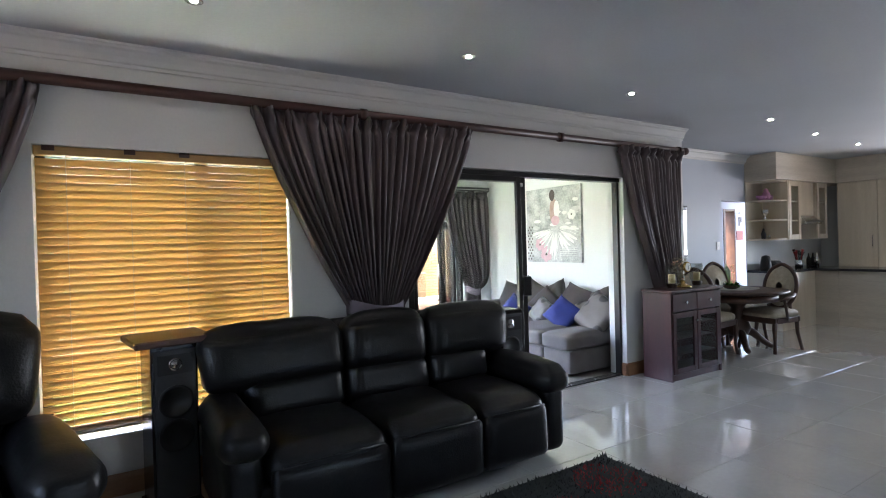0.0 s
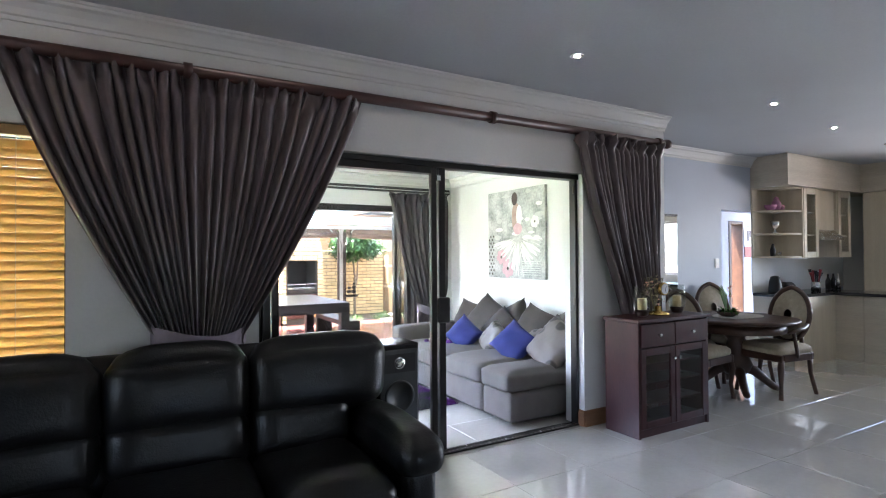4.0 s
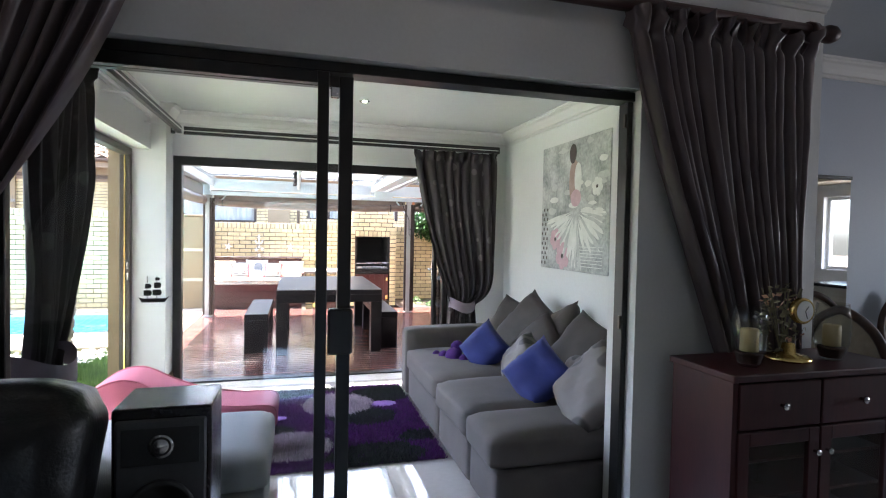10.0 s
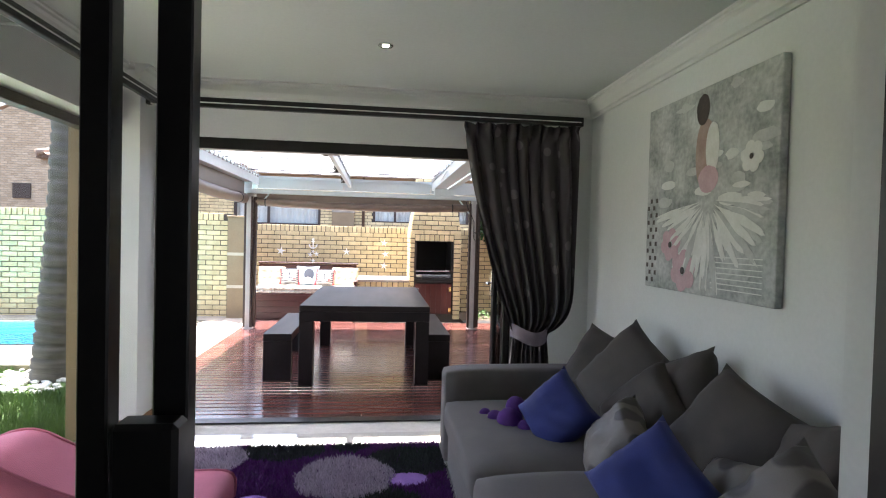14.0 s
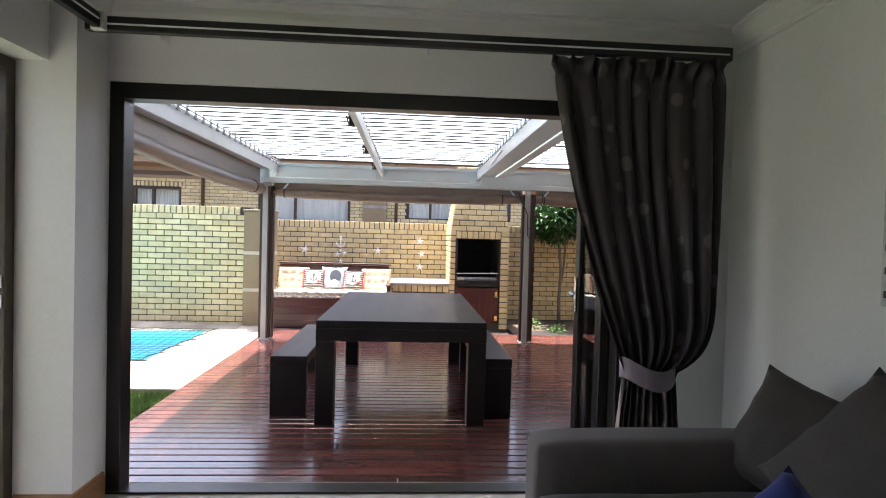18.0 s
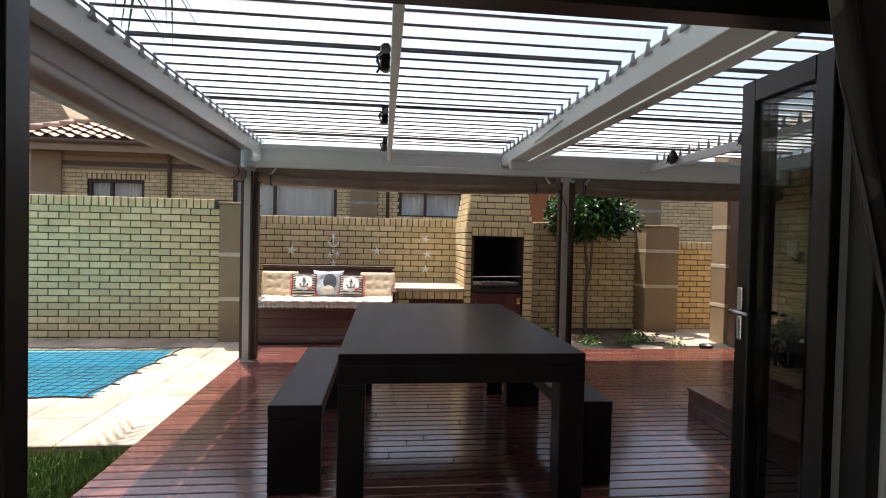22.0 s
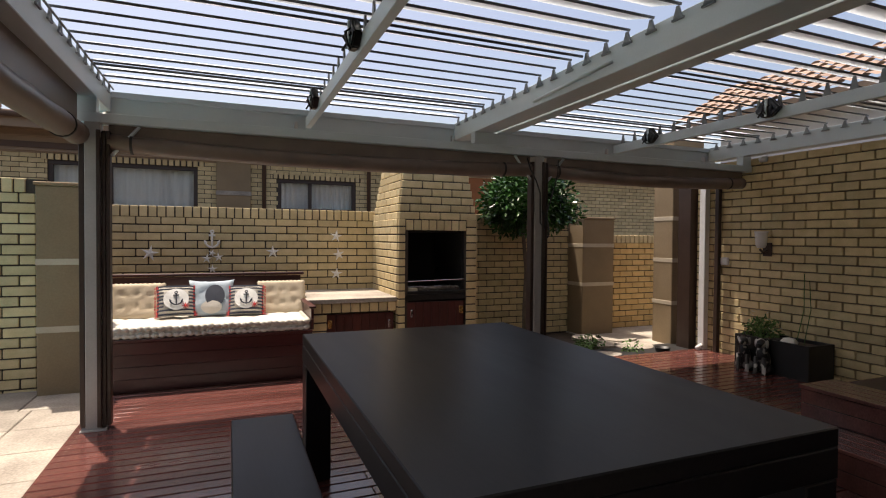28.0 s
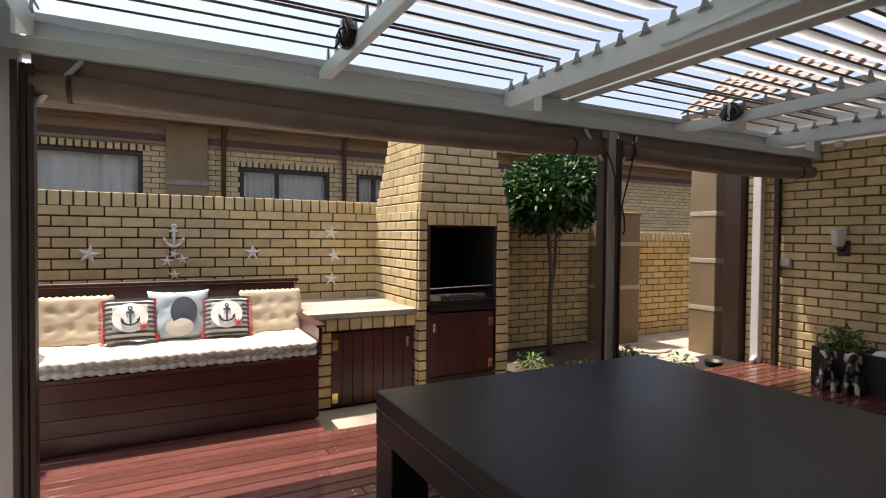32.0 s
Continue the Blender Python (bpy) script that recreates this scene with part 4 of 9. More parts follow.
for x0, x1, z0, z1 in HOLES:
    win = part("window", box(x0, NY + 0.03, z0, x1, NY + 0.11, z0 + 0.065, 0.003), DARK_BROWN, house, "dark brown framed window with net curtains")
    part("frame", box(x0, NY + 0.03, z1 - 0.065, x1, NY + 0.11, z1, 0.003), DARK_BROWN, win)
    for x in (x0, x1 - 0.065, x0 + (x1 - x0) * (0.38 if x1 - x0 > 1 else 0.5)):
        part("frame", box(x, NY + 0.03, z0 + 0.065, x + 0.065, NY + 0.11, z1 - 0.065, 0.003), DARK_BROWN, win)
    pane = part("pane", box(x0 + 0.05, NY + 0.075, z0 + 0.05, x1 - 0.05, NY + 0.081, z1 - 0.05), GLASS, win)
    pane.visible_shadow = False
    part("net_curtain", sheet(120, 1, lambda u, v: (x0 + 0.02 + (x1 - x0 - 0.04) * u, NY + 0.20 + 0.012 * math.sin(u * 90 + 2 * math.sin(u * 9)), z0 + (z1 - z0) * v)), NET_CURTAIN, win)


def tile_roof(parent, x0, x1, y0, z0, y1, z1, pitch_x=0.30, rows=9, name="roof_tiles", hip=0.0):
    """Rolled clay tiles, row over row, as one uneven sheet a row."""
    for r in range(rows):
        f0, f1 = r / rows, (r + 1.12) / rows
        n = int((x1 - x0) / pitch_x * 8)
        def place(u, v):
            f = f0 + (f1 - f0) * v
            x = x0 + hip * f + (x1 - x0 - 2 * hip * f) * u
            lift = 0.05 * (1 - v) + 0.030 * math.sin(math.tau * x / pitch_x) + 0.008 * noise.noise(Vector((math.floor(x / pitch_x) * 1.7, r * 2.3, 0)))
            return (x, y0 + (y1 - y0) * f, z0 + (z1 - z0) * f + lift)
        part(name, sheet(n, 2, place), ROOF_TILE, parent, smooth=True)


RX1, RY1, RZ1, HIP = -0.80, NY + 0.85, 3.84, 1.4
tile_roof(house, -4.85, RX1, NY - 0.55, 3.20, RY1, RZ1, rows=6, hip=HIP)
for start, way in ((-4.85, 1), (RX1, -1)):
    bm = bmesh.new()
    for k in range(7):
        a, b = (k / 7, (k + 1.15) / 7)
        tube([(start + way * HIP * a, NY - 0.55 + 1.4 * a, 3.25 + (RZ1 - 3.20) * a), (start + way * HIP * b, NY - 0.55 + 1.4 * b, 3.24 + (RZ1 - 3.20) * b)], [0.09, 0.075], 10, bm)
    part("hip_tiles", bm, ROOF_TILE, house, smooth=True)
deckbm = bmesh.new()
v = [deckbm.verts.new(p) for p in ((-4.8, NY - 0.5, 3.14), (RX1 - 0.05, NY - 0.5, 3.14), (RX1 - HIP, RY1, RZ1 - 0.06), (-4.8 + HIP, RY1, RZ1 - 0.06), (-4.8, NY + 2.2, 3.14), (RX1 - 0.05, NY + 2.2, 3.14))]
for f in ((0, 1, 2, 3), (3, 2, 5, 4), (0, 3, 4), (1, 5, 2), (0, 4, 5, 1)):
    deckbm.faces.new([v[q] for q in f])
part("roof_deck", deckbm, ROOF_TILE, house)
part("flat_roof", box(RX1 - 0.04, NY - 0.40, 3.04, 16.3, NY + 6.5, 3.19), FASCIA, house)
part("flat_roof", box(-4.8, NY + 2.21, 3.04, RX1 - 0.05, NY + 6.5, 3.19), FASCIA, house)
part("side_wall", box(-4.40, NY + 0.251, -0.13, -4.15, NY + 6.5, 2.95), STUCCO_RED, house)
bm = bmesh.new()
for k in range(4):
    x = -3.46 + 0.306 * k
    tube([(x, RY1, RZ1 + 0.03), (x + 0.33, RY1, RZ1 + 0.02)], [0.09, 0.075], 10, bm)
part("ridge_tiles", bm, ROOF_TILE, house, smooth=True)

# taller brick house farther off, with a steep gable
far = thing("gabled_house", "distant brown brick house with a steep gable", "house", (-8.3, 27, -0.13))
part("wall", prism([(-14.0, -0.13), (-4.5, -0.13), (-4.5, 0.3), (-7.85, 6.05), (-9.4, 6.05), (-14.0, 3.2)], 24.0, 31.0), GABLE_BRICK, far).matrix_basis = Matrix(((1, 0, 0, 0), (0, 0, 1, 0), (0, 1, 0, 0), (0, 0, 0, 1)))
for x1, x2, z1, z2 in ((-14.5, -9.4, 2.95, 6.13),):
    bm = bmesh.new()
    for j in range(12):
        f0, f1 = j / 12, (j + 1.1) / 12
        sheet(40, 1, lambda u, v: (x1 + (x2 - x1) * (f0 + (f1 - f0) * v), 23.9 + 7.3 * u, z1 + (z2 - z1) * (f0 + (f1 - f0) * v) + 0.05 * (1 - v) + 0.03 * math.sin(u * 150)), bm=bm)
    part("roof", bm, ROOF_TILE, far)
part("flat_roof", box(-9.4, 23.9, 6.06, -7.85, 31.2, 6.14), ROOF_TILE, far)
part("window", box(-9.7, 23.95, 2.45, -9.1, 23.999, 3.0, 0.004), DARK_BROWN, far, "dark barred window")

# house wing beyond the right-hand wall, its tiled roof over the pergola
wing = thing("house_wing", "house wing with a terracotta tiled roof above the brick wall", "house", (11, 10, -0.1))
part("eave_board", box(10.05, 7.0, 3.20, 10.25, 14.3, 3.32, 0.004), FASCIA, wing)
part("wall", box(10.6, 7.4, -0.1, 10.8, 13.8, 3.25), WHITE_PAINT, wing)
for r in range(10):
    f0, f1 = r / 10, (r + 1.12) / 10
    part("roof_tiles", sheet(170, 2, lambda u, v: (10.0 + 2.2 * (f0 + (f1 - f0) * v), 6.9 + (7.5 + 0.6 * f0) * u, 3.32 + 1.1 * (f0 + (f1 - f0) * v) + 0.05 * (1 - v) + 0.03 * math.sin(math.tau * (7.5 * u) / 0.3) + 0.008 * noise.noise(Vector((math.floor(7.5 * u / 0.3) * 1.7, r, 0))))), ROOF_TILE, wing, smooth=True)
# ---- patio: deck, pergola, walls, fire place ----
DX0, DX1, DY0, DY1 = 1.60, 7.70, 7.07, 11.40
earth = bmesh.new()
for a in ((-60, 4.9, -7.0, 90), (-7.0, 4.9, WX1, WY0), (-7.0, WY1, WX1, 90), (WX1, 4.9, 60, 90), (-60, -60, -3.42, 4.9), (-3.42, -60, 11.12, -5.17), (11.12, -60, 60, 4.9), (-3.42, 3.88, 1.79, 4.9)):
    box(a[0], a[1], -0.5, a[2], a[3], -0.13, bm=earth)
structure("ground", earth, SOIL, "bare soil and lawn round the house")
# base coloured black so that it paints the shade in the gaps between boards
deck_base = box(DX0 + 0.02, 6.98, -0.12, DX1, 11.50, -0.032)
box(DX0 + 0.02, 11.50, -0.12, 3.22, 11.98, -0.032, bm=deck_base)
box(5.08, 11.50, -0.12, DX1, 11.98, -0.032, bm=deck_base)
deck = structure("deck", deck_base, RUBBER, "red varnished hardwood deck boards")
structure("house_wall_patio", box(LX + 0.16, 6.87, 0, 7.70, 7.07, 3.0), PLASTER)
# boundary walls (cores; their bricks come at the end of the file)
YB, YL = 13.20, 12.16
wall_back = structure("wall_back", box(0.80, YB + 0.012, -0.15, 7.298, YB + 0.22, 1.57), MORTAR, "yellow face brick garden wall with dark joints")
wall_left = structure("wall_left", box(-9.0, YL + 0.012, -0.15, 1.14, YL + 0.22, 1.71), MORTAR, "yellow face brick garden wall with dark joints")
wall_house = structure("wall_house", box(7.712, 7.07, -0.12, 7.93, 11.72, 2.13), MORTAR_TAN, "yellow face brick house wall beside the deck")
wall_side = structure("wall_side", box(7.30, YB + 0.012, -0.15, 11.0, YB + 0.22, 1.325), MORTAR, "lower yellow face brick wall beyond the pillar")


def plaster_pier(name, x0, y0, x1, y1, top, label, joints=(0.55, 1.1)):
    p = thing(name, label, "pillar", ((x0 + x1) / 2, (y0 + y1) / 2, -0.13))
    part("shaft", box(x0, y0, -0.13, x1, y1, top - 0.03, 0.008), PLASTER, p)
    part("cap", box(x0 - 0.012, y0 - 0.012, top - 0.03, x1 + 0.012, y1 + 0.012, top, 0.006), PLASTER, p)
    for z in joints:
        part("band", box(x0 - 0.003, y0 - 0.003, z, x1 + 0.003, y1 + 0.003, z + 0.05, 0.002), BAND, p, "paler smooth plaster band")
    return p


plaster_pier("garden_pillar", 1.12, 11.98, 1.50, 12.40, 1.68, "beige plastered pillar at the end of the pool wall", (0.48, 1.02))
plaster_pier("garden_pillar", 6.98, 12.86, 7.50, 13.30, 1.56, "beige plastered pillar in the brick garden wall", (0.62, 1.15))
plaster_pier("gate_pillar", 7.62, 11.93, 8.12, 12.25, 2.6, "tall beige plastered pillar beside the gate", (0.45, 0.98, 1.5))

# pergola
perg = thing("pergola", "grey aluminium louvred pergola with open blades", "pergola", (4.6, 9.2, 0))
ZB0, ZB1 = 2.15, 2.30
for x0, x1 in ((1.62, 1.74), (4.43, 4.53), (4.64, 4.74), (7.56, 7.695)):
    part("beam", box(x0, 7.08, ZB0, x1, 11.38, ZB1, 0.004), GREY_ALU, perg)
for x0, x1 in ((3.11, 3.155), (6.23, 6.275)):
    part("middle_rail", box(x0, 7.08, ZB0, x1, 11.38, ZB0 + 0.085, 0.003), GREY_ALU, perg)
for x in (1.70, 3.02, 4.40, 6.12, 7.46):
    part("gutter_bracket", box(x, 11.345, 2.105, x + 0.024, 11.3805, 2.19, 0.003), WHITE_PAINT, perg)
part("end_gutter", box(1.62, 11.381, 2.10, 7.68, 11.50, 2.29, 0.004), GREY_ALU, perg)
part("gutter_lip", box(1.745, 11.352, 2.25, 7.555, 11.379, 2.29), GREY_ALU, perg)
for x0, x1 in ((1.62, 1.74), (4.43, 4.74), (7.56, 7.68)):
    part("beam_seat", box(x0, 10.93, 2.051, x1, 11.01, 2.149, 0.002), GREY_ALU, perg)
part("wall_plate", box(1.62, 7.072, ZB0 - 0.03, 7.68, 7.08, ZB1 + 0.03), GREY_ALU, perg)
part("cross_beam", box(1.62, 10.92, 1.985, 7.68, 11.02, 2.05, 0.004), GREY_ALU, perg)
part("gutter_tray", box(4.53, 7.08, ZB0 + 0.01, 4.631, 11.38, ZB0 + 0.03), GREY_ALU, perg)
BLADE_N, PITCH = 25, 0.1655
BLADE_Y = 11.245               # front edge of the last blade


def blade_clip(x, y, z0, z1):
    """A slim triangular clip that carries one blade."""
    bm = bmesh.new()
    for w0, w1, a, b in ((0.026, 0.007, z0, z1), (0.034, 0.034, z0 - 0.004, z0 + 0.006)):
        v = [bm.verts.new((x + dx, y + dy * w, z)) for z, w in ((a, w0), (b, w1)) for dx, dy in ((-0.005, -1), (0.005, -1), (0.005, 1), (-0.005, 1))]
        for f in ((3, 2, 1, 0), (4, 5, 6, 7), (0, 1, 5, 4), (1, 2, 6, 5), (2, 3, 7, 6), (3, 0, 4, 7)):
            bm.faces.new([v[i] for i in f])
    return part("blade_clip", bm, CLIP_GREY, perg)


for bay, (x0, x1, xm) in enumerate(((1.745, 4.425, 3.1325), (4.745, 7.555, 6.2525))):
    for k in range(BLADE_N):
        y = BLADE_Y - k * PITCH
        tilt = Matrix.Translation((0, y, ZB1 + 0.030)) @ Matrix.Rotation(radians(19), 4, "X")
        bm = box(x0, 0.004, -0.003, x1, 0.196, 0.003)
        bmesh.ops.transform(bm, matrix=tilt, verts=bm.verts[:])
        blade = part("louvre_blade", bm, BLADE, perg)
        bm = box(x0, -0.006, -0.0065, x1, 0.0035, 0.0065, 0.0015)
        bmesh.ops.transform(bm, matrix=tilt, verts=bm.verts[:])
        part("seal_strip", bm, SEAL, blade, "dark rubber edge strip")
        for x, z in ((x0 + 0.006, ZB1), (xm, ZB0 + 0.085), (x1 - 0.006, ZB1)):
            blade_clip(x, y + 0.012, z if z < ZB1 else z - 0.035, ZB1 + 0.024)
    part("link_bar", tube([(x0 + 0.018, 7.12, ZB1 + 0.004), (x0 + 0.018, 11.34, ZB1 + 0.004)], 0.006, 6), CLIP_GREY, perg, smooth=True)
    for y in (10.75, 9.47, 8.25):
        part("drive_bar", tube([(x0 + 0.01, y, ZB1 + 0.012), (x1 - 0.01, y, ZB1 + 0.012)], 0.008, 8), SEAL, perg, "thin dark drive bar beside a blade", True)
for x, y in ((3.085, 10.75), (3.085, 9.47), (3.085, 8.15), (6.20, 10.83), (6.20, 9.65)):
    bm = bmesh.new()
    rim = [(-0.10, 0.0), (-0.035, -0.055), (0.035, -0.055), (0.10, 0.0), (0.03, 0.085), (-0.03, 0.085)]
    lo = [bm.verts.new((x - 0.022, y + p, ZB0 + 0.07 + q)) for p, q in rim]
    hi = [bm.verts.new((x + 0.022, y + p, ZB0 + 0.07 + q)) for p, q in rim]
    bm.faces.new(lo[::-1])
    bm.faces.new(hi)
    for i in range(6):
        bm.faces.new((lo[i], lo[(i + 1) % 6], hi[(i + 1) % 6], hi[i]))
    bmesh.ops.bevel(bm, geom=bm.edges[:], offset=0.008, segments=2, affect="EDGES")
    bmesh.ops.recalc_face_normals(bm, faces=bm.faces[:])
    motor = part("louvre_actuator", bm, BLACK_METAL, perg, "black louvre actuator with cable")
    part("strap", box(x - 0.030, y - 0.013, ZB0 + 0.02, x - 0.0225, y + 0.013, ZB1, 0.002), GREY_ALU, motor, "grey fixing strap")
    part("cable", tube([(x - 0.03 + 0.02 * math.sin(k * 2.1), y - 0.05 + 0.012 * k, ZB0 + 0.06 + 0.05 * math.sin(k * 1.3)) for k in range(9)], 0.006, 6), RUBBER, motor)
part("gas_strut", tube([(4.42, 10.0, ZB0 + 0.03), (4.40, 9.2, ZB0 + 0.05)], 0.010, 10), GREY_ALU, perg, smooth=True)


def post(x, y, top, label):
    p = thing("pergola_post", label, "post", (x, y, -0.03), "pergola posts")
    part("shaft", box(x - 0.045, y - 0.045, 0.0, x + 0.045, y + 0.045, top, 0.004), POST_GREY, p)
    for k, w in ((-0.078, 0.030), (0.048, 0.022), (0.073, 0.022)):
        part("blind_guide", box(x + k, y - 0.035, 0.02, x + k + w, y + 0.035, top - 0.05, 0.003), DARK_BROWN, p, "dark brown blind guide rail")
    part("blind_channel", box(x + 0.022, y - 0.062, 0.02, x + 0.046, y - 0.0455, top - 0.05, 0.003), DARK_BROWN, p, "dark brown blind channel")
    part("base_plate", box(x - 0.075, y - 0.07, -0.004, x + 0.075, y + 0.07, 0.008, 0.002), POST_GREY, p)
    return p


post(1.72, 10.95, 1.985, "grey aluminium pergola post with brown blind guide")
mid_post = post(5.06, 10.97, 1.985, "grey aluminium pergola post with brown blind guide")
for cord in (((5.24, 10.91, 1.96), (5.23, 10.90, 1.84), (5.17, 10.89, 1.66), (5.12, 10.885, 1.52), (5.10, 10.88, 1.46), (5.125, 10.88, 1.38), (5.135, 10.885, 1.30), (5.115, 10.88, 1.27)),
             ((4.92, 10.91, 1.96), (4.95, 10.90, 1.86), (5.0, 10.885, 1.76), (5.045, 10.895, 1.66), (5.05, 10.895, 1.40), (5.09, 10.885, 1.34), (5.10, 10.885, 1.46), (5.06, 10.89, 1.50))):
    part("cord", tube(list(cord), 0.006, 8), RUBBER, mid_post, "black looped blind cord", True)
for x, s in ((1.82, 1), (4.98, -1), (5.16, 1)):
    b = solo("corner_brace", tube([(x, 10.95, 1.78), (x + s * 0.16, 10.95, 1.98)], 0.012, 8), GREY_ALU, "slim grey steel corner brace under the pergola beam", "brace", "pergola corner braces", True)


def rolled_blind(a, b, r, label):
    a, b = Vector(a), Vector(b)
    ob = thing("rolled_awning_blind", label, "outdoor blind", tuple((a + b) / 2 - Vector((0, 0, r))), "rolled patio blinds")
    n = 24
    pts = [a.lerp(b, k / n) + Vector((0, 0, -0.035 * math.sin(math.pi * k / n) + 0.006 * noise.noise(Vector((k * 0.7, a.x, 0))))) for k in range(n + 1)]
    part("roll", tube(pts, [r * (1 + 0.08 * noise.noise(Vector((k * 0.5, 3, a.y)))) for k in range(n + 1)], 14), AWNING, ob, smooth=True)
    way = (b - a).normalized()
    side = Vector((0, 0, 1)).cross(way) * 0.006
    up = Vector((0, 0, (1.983 if abs(way.x) > 0.5 else 2.148) - a.z))
    bm = bmesh.new()
    top_b = b + up + Vector((0, 0, a.z - b.z))
    v = [bm.verts.new(p) for p in (a - side, b - side, top_b - side, a - side + up, a + side, b + side, top_b + side, a + side + up)]
    for f in ((0, 1, 2, 3), (7, 6, 5, 4), (0, 4, 5, 1), (1, 5, 6, 2), (2, 6, 7, 3), (3, 7, 4, 0)):
        bm.faces.new([v[i] for i in f])
    part("hanging_cloth", bm, AWNING, ob)
    for k in (0.06, 0.94):
        p = a.lerp(b, k)
        part("tie_strap", lathe([(r * 1.08, -0.008), (r * 1.08, 0.008)], (0, 0, 0), 16), RUBBER, ob).matrix_basis = Matrix.Translation(pts[int(k * n)]) @ way.to_track_quat("Z", "Y").to_matrix().to_4x4()
    return ob


rolled_blind((1.80, 10.97, 1.865), (4.98, 10.97, 1.865), 0.058, "brown canvas patio blind rolled up under the pergola beam")
rolled_blind((5.16, 10.97, 1.865), (7.59, 10.97, 1.865), 0.058, "brown canvas patio blind rolled up under the pergola beam")
rolled_blind((1.64, 7.12, 1.98), (1.64, 10.88, 1.90), 0.072, "brown canvas patio blind rolled up beside the pool")

# fire place with counter
FX0, FX1, FY = 4.15, 5.06, 12.17
braai = thing("brick_fireplace", "yellow face brick barbecue fireplace with tapering chimney", "barbecue", (4.6, 12.7, -0.03))
OX0, OX1, OZ0, OZ1 = 4.235, 4.925, 0.66, 1.335
core = bmesh.new()
box(FX0 + 0.012, FY + 0.012, -0.1, OX0 + 0.03, YB, 1.45, bm=core)
box(OX1 + 0.002, FY + 0.012, -0.1, FX1 - 0.012, YB, 1.45, bm=core)
box(OX0 + 0.03, FY + 0.012, OZ1 + 0.01, OX1 + 0.002, YB, 1.45, bm=core)
box(OX0 + 0.03, YB - 0.12, -0.1, OX1 + 0.002, YB, OZ1 + 0.01, bm=core)
box(OX0 + 0.03, FY + 0.03, -0.1, OX1 + 0.002, YB - 0.12, 0.04, bm=core)
body = part("masonry_core", core, MORTAR, braai)
hood = bmesh.new()
ring = []
for x0, x1, y0, y1, z in ((FX0 + 0.012, FX1 - 0.012, FY + 0.012, YB, 1.45), (4.262, 4.948, 12.30, 13.10, 2.12), (4.262, 4.948, 12.30, 13.10, 2.44)):
    ring.append([hood.verts.new(p) for p in ((x0, y0, z), (x1, y0, z), (x1, y1, z), (x0, y1, z))])
for a, b in zip(ring, ring[1:]):
    for k in range(4):
        hood.faces.new((a[k], a[(k + 1) % 4], b[(k + 1) % 4], b[k]))
hood.faces.new(ring[0][::-1])
hood.faces.new(ring[-1])
chimney = part("chimney_core", hood, MORTAR, braai)
for a in ((OX0, FY + 0.06, OZ0, OX0 + 0.025, YB - 0.13, OZ1), (OX1 - 0.025, FY + 0.06, OZ0, OX1, YB - 0.13, OZ1), (OX0 + 0.025, YB - 0.16, OZ0, OX1 - 0.025, YB - 0.13, OZ1), (OX0 + 0.025, FY + 0.06, OZ1 - 0.012, OX1 - 0.025, YB - 0.16, OZ1)):
    part("firebox_plate", box(*a), SOOT, braai, "sooty black steel firebox plate")
part("hearth_tray", box(OX0, FY + 0.012, 0.60, OX1, YB - 0.13, 0.66, 0.004), SOOT, braai)
part("front_bar", box(OX0 + 0.02, FY - 0.004, 0.665, OX1 - 0.02, FY + 0.012, 0.70, 0.003), BLACK_METAL, braai)
part("ash_tray", box(OX0 + 0.03, FY + 0.10, 0.661, OX1 - 0.03, FY + 0.40, 0.74, 0.004), STEEL, braai, "grey steel ash tray")
part("fire_brick", box(OX0 + 0.04, FY + 0.02, 0.661, OX0 + 0.14, FY + 0.09, 0.73, 0.004), CREAM, braai, "loose beige fire brick")
part("front_wire", tube([(OX0 + 0.005, FY + 0.02, 0.80), (OX1 - 0.005, FY + 0.02, 0.815)], 0.004, 6), STEEL, braai)
for z in (0.78, 0.92):
    part("grid_support", tube([(OX0 + 0.03, FY + 0.08, z), (OX0 + 0.03, YB - 0.18, z)], 0.008, 6), SOOT, braai)
    part("grid_support", tube([(OX1 - 0.03, FY + 0.08, z), (OX1 - 0.03, YB - 0.18, z)], 0.008, 6), SOOT, braai)


def board_door(parent, x0, x1, z0, z1, y, boards, hinge_left=True):
    d = part("cupboard_door", box(x0, y, z0, x1, y + 0.012, z1), DARK_BROWN, parent)
    w = (x1 - x0) / boards
    for k in range(boards):
        part("board", box(x0 + k * w + 0.002, y - 0.012, z0 + 0.003, x0 + (k + 1) * w - 0.002, y - 0.0005, z1 - 0.003, 0.002), RED_WOOD_V, d)
    hx = x0 + 0.03 if hinge_left else x1 - 0.03
    for z in (z0 + 0.07, z1 - 0.10):
        part("hinge", box(hx - 0.022, y - 0.016, z - 0.04, hx + 0.022, y - 0.0125, z + 0.04, 0.001), BRASS, d, "brass butt hinge")
    px = x1 - 0.05 if hinge_left else x0 + 0.05
    part("slide_bolt", box(px - 0.012, y - 0.022, z1 - 0.16, px + 0.012, y - 0.0125, z1 - 0.08, 0.003), STEEL, d)
    return d


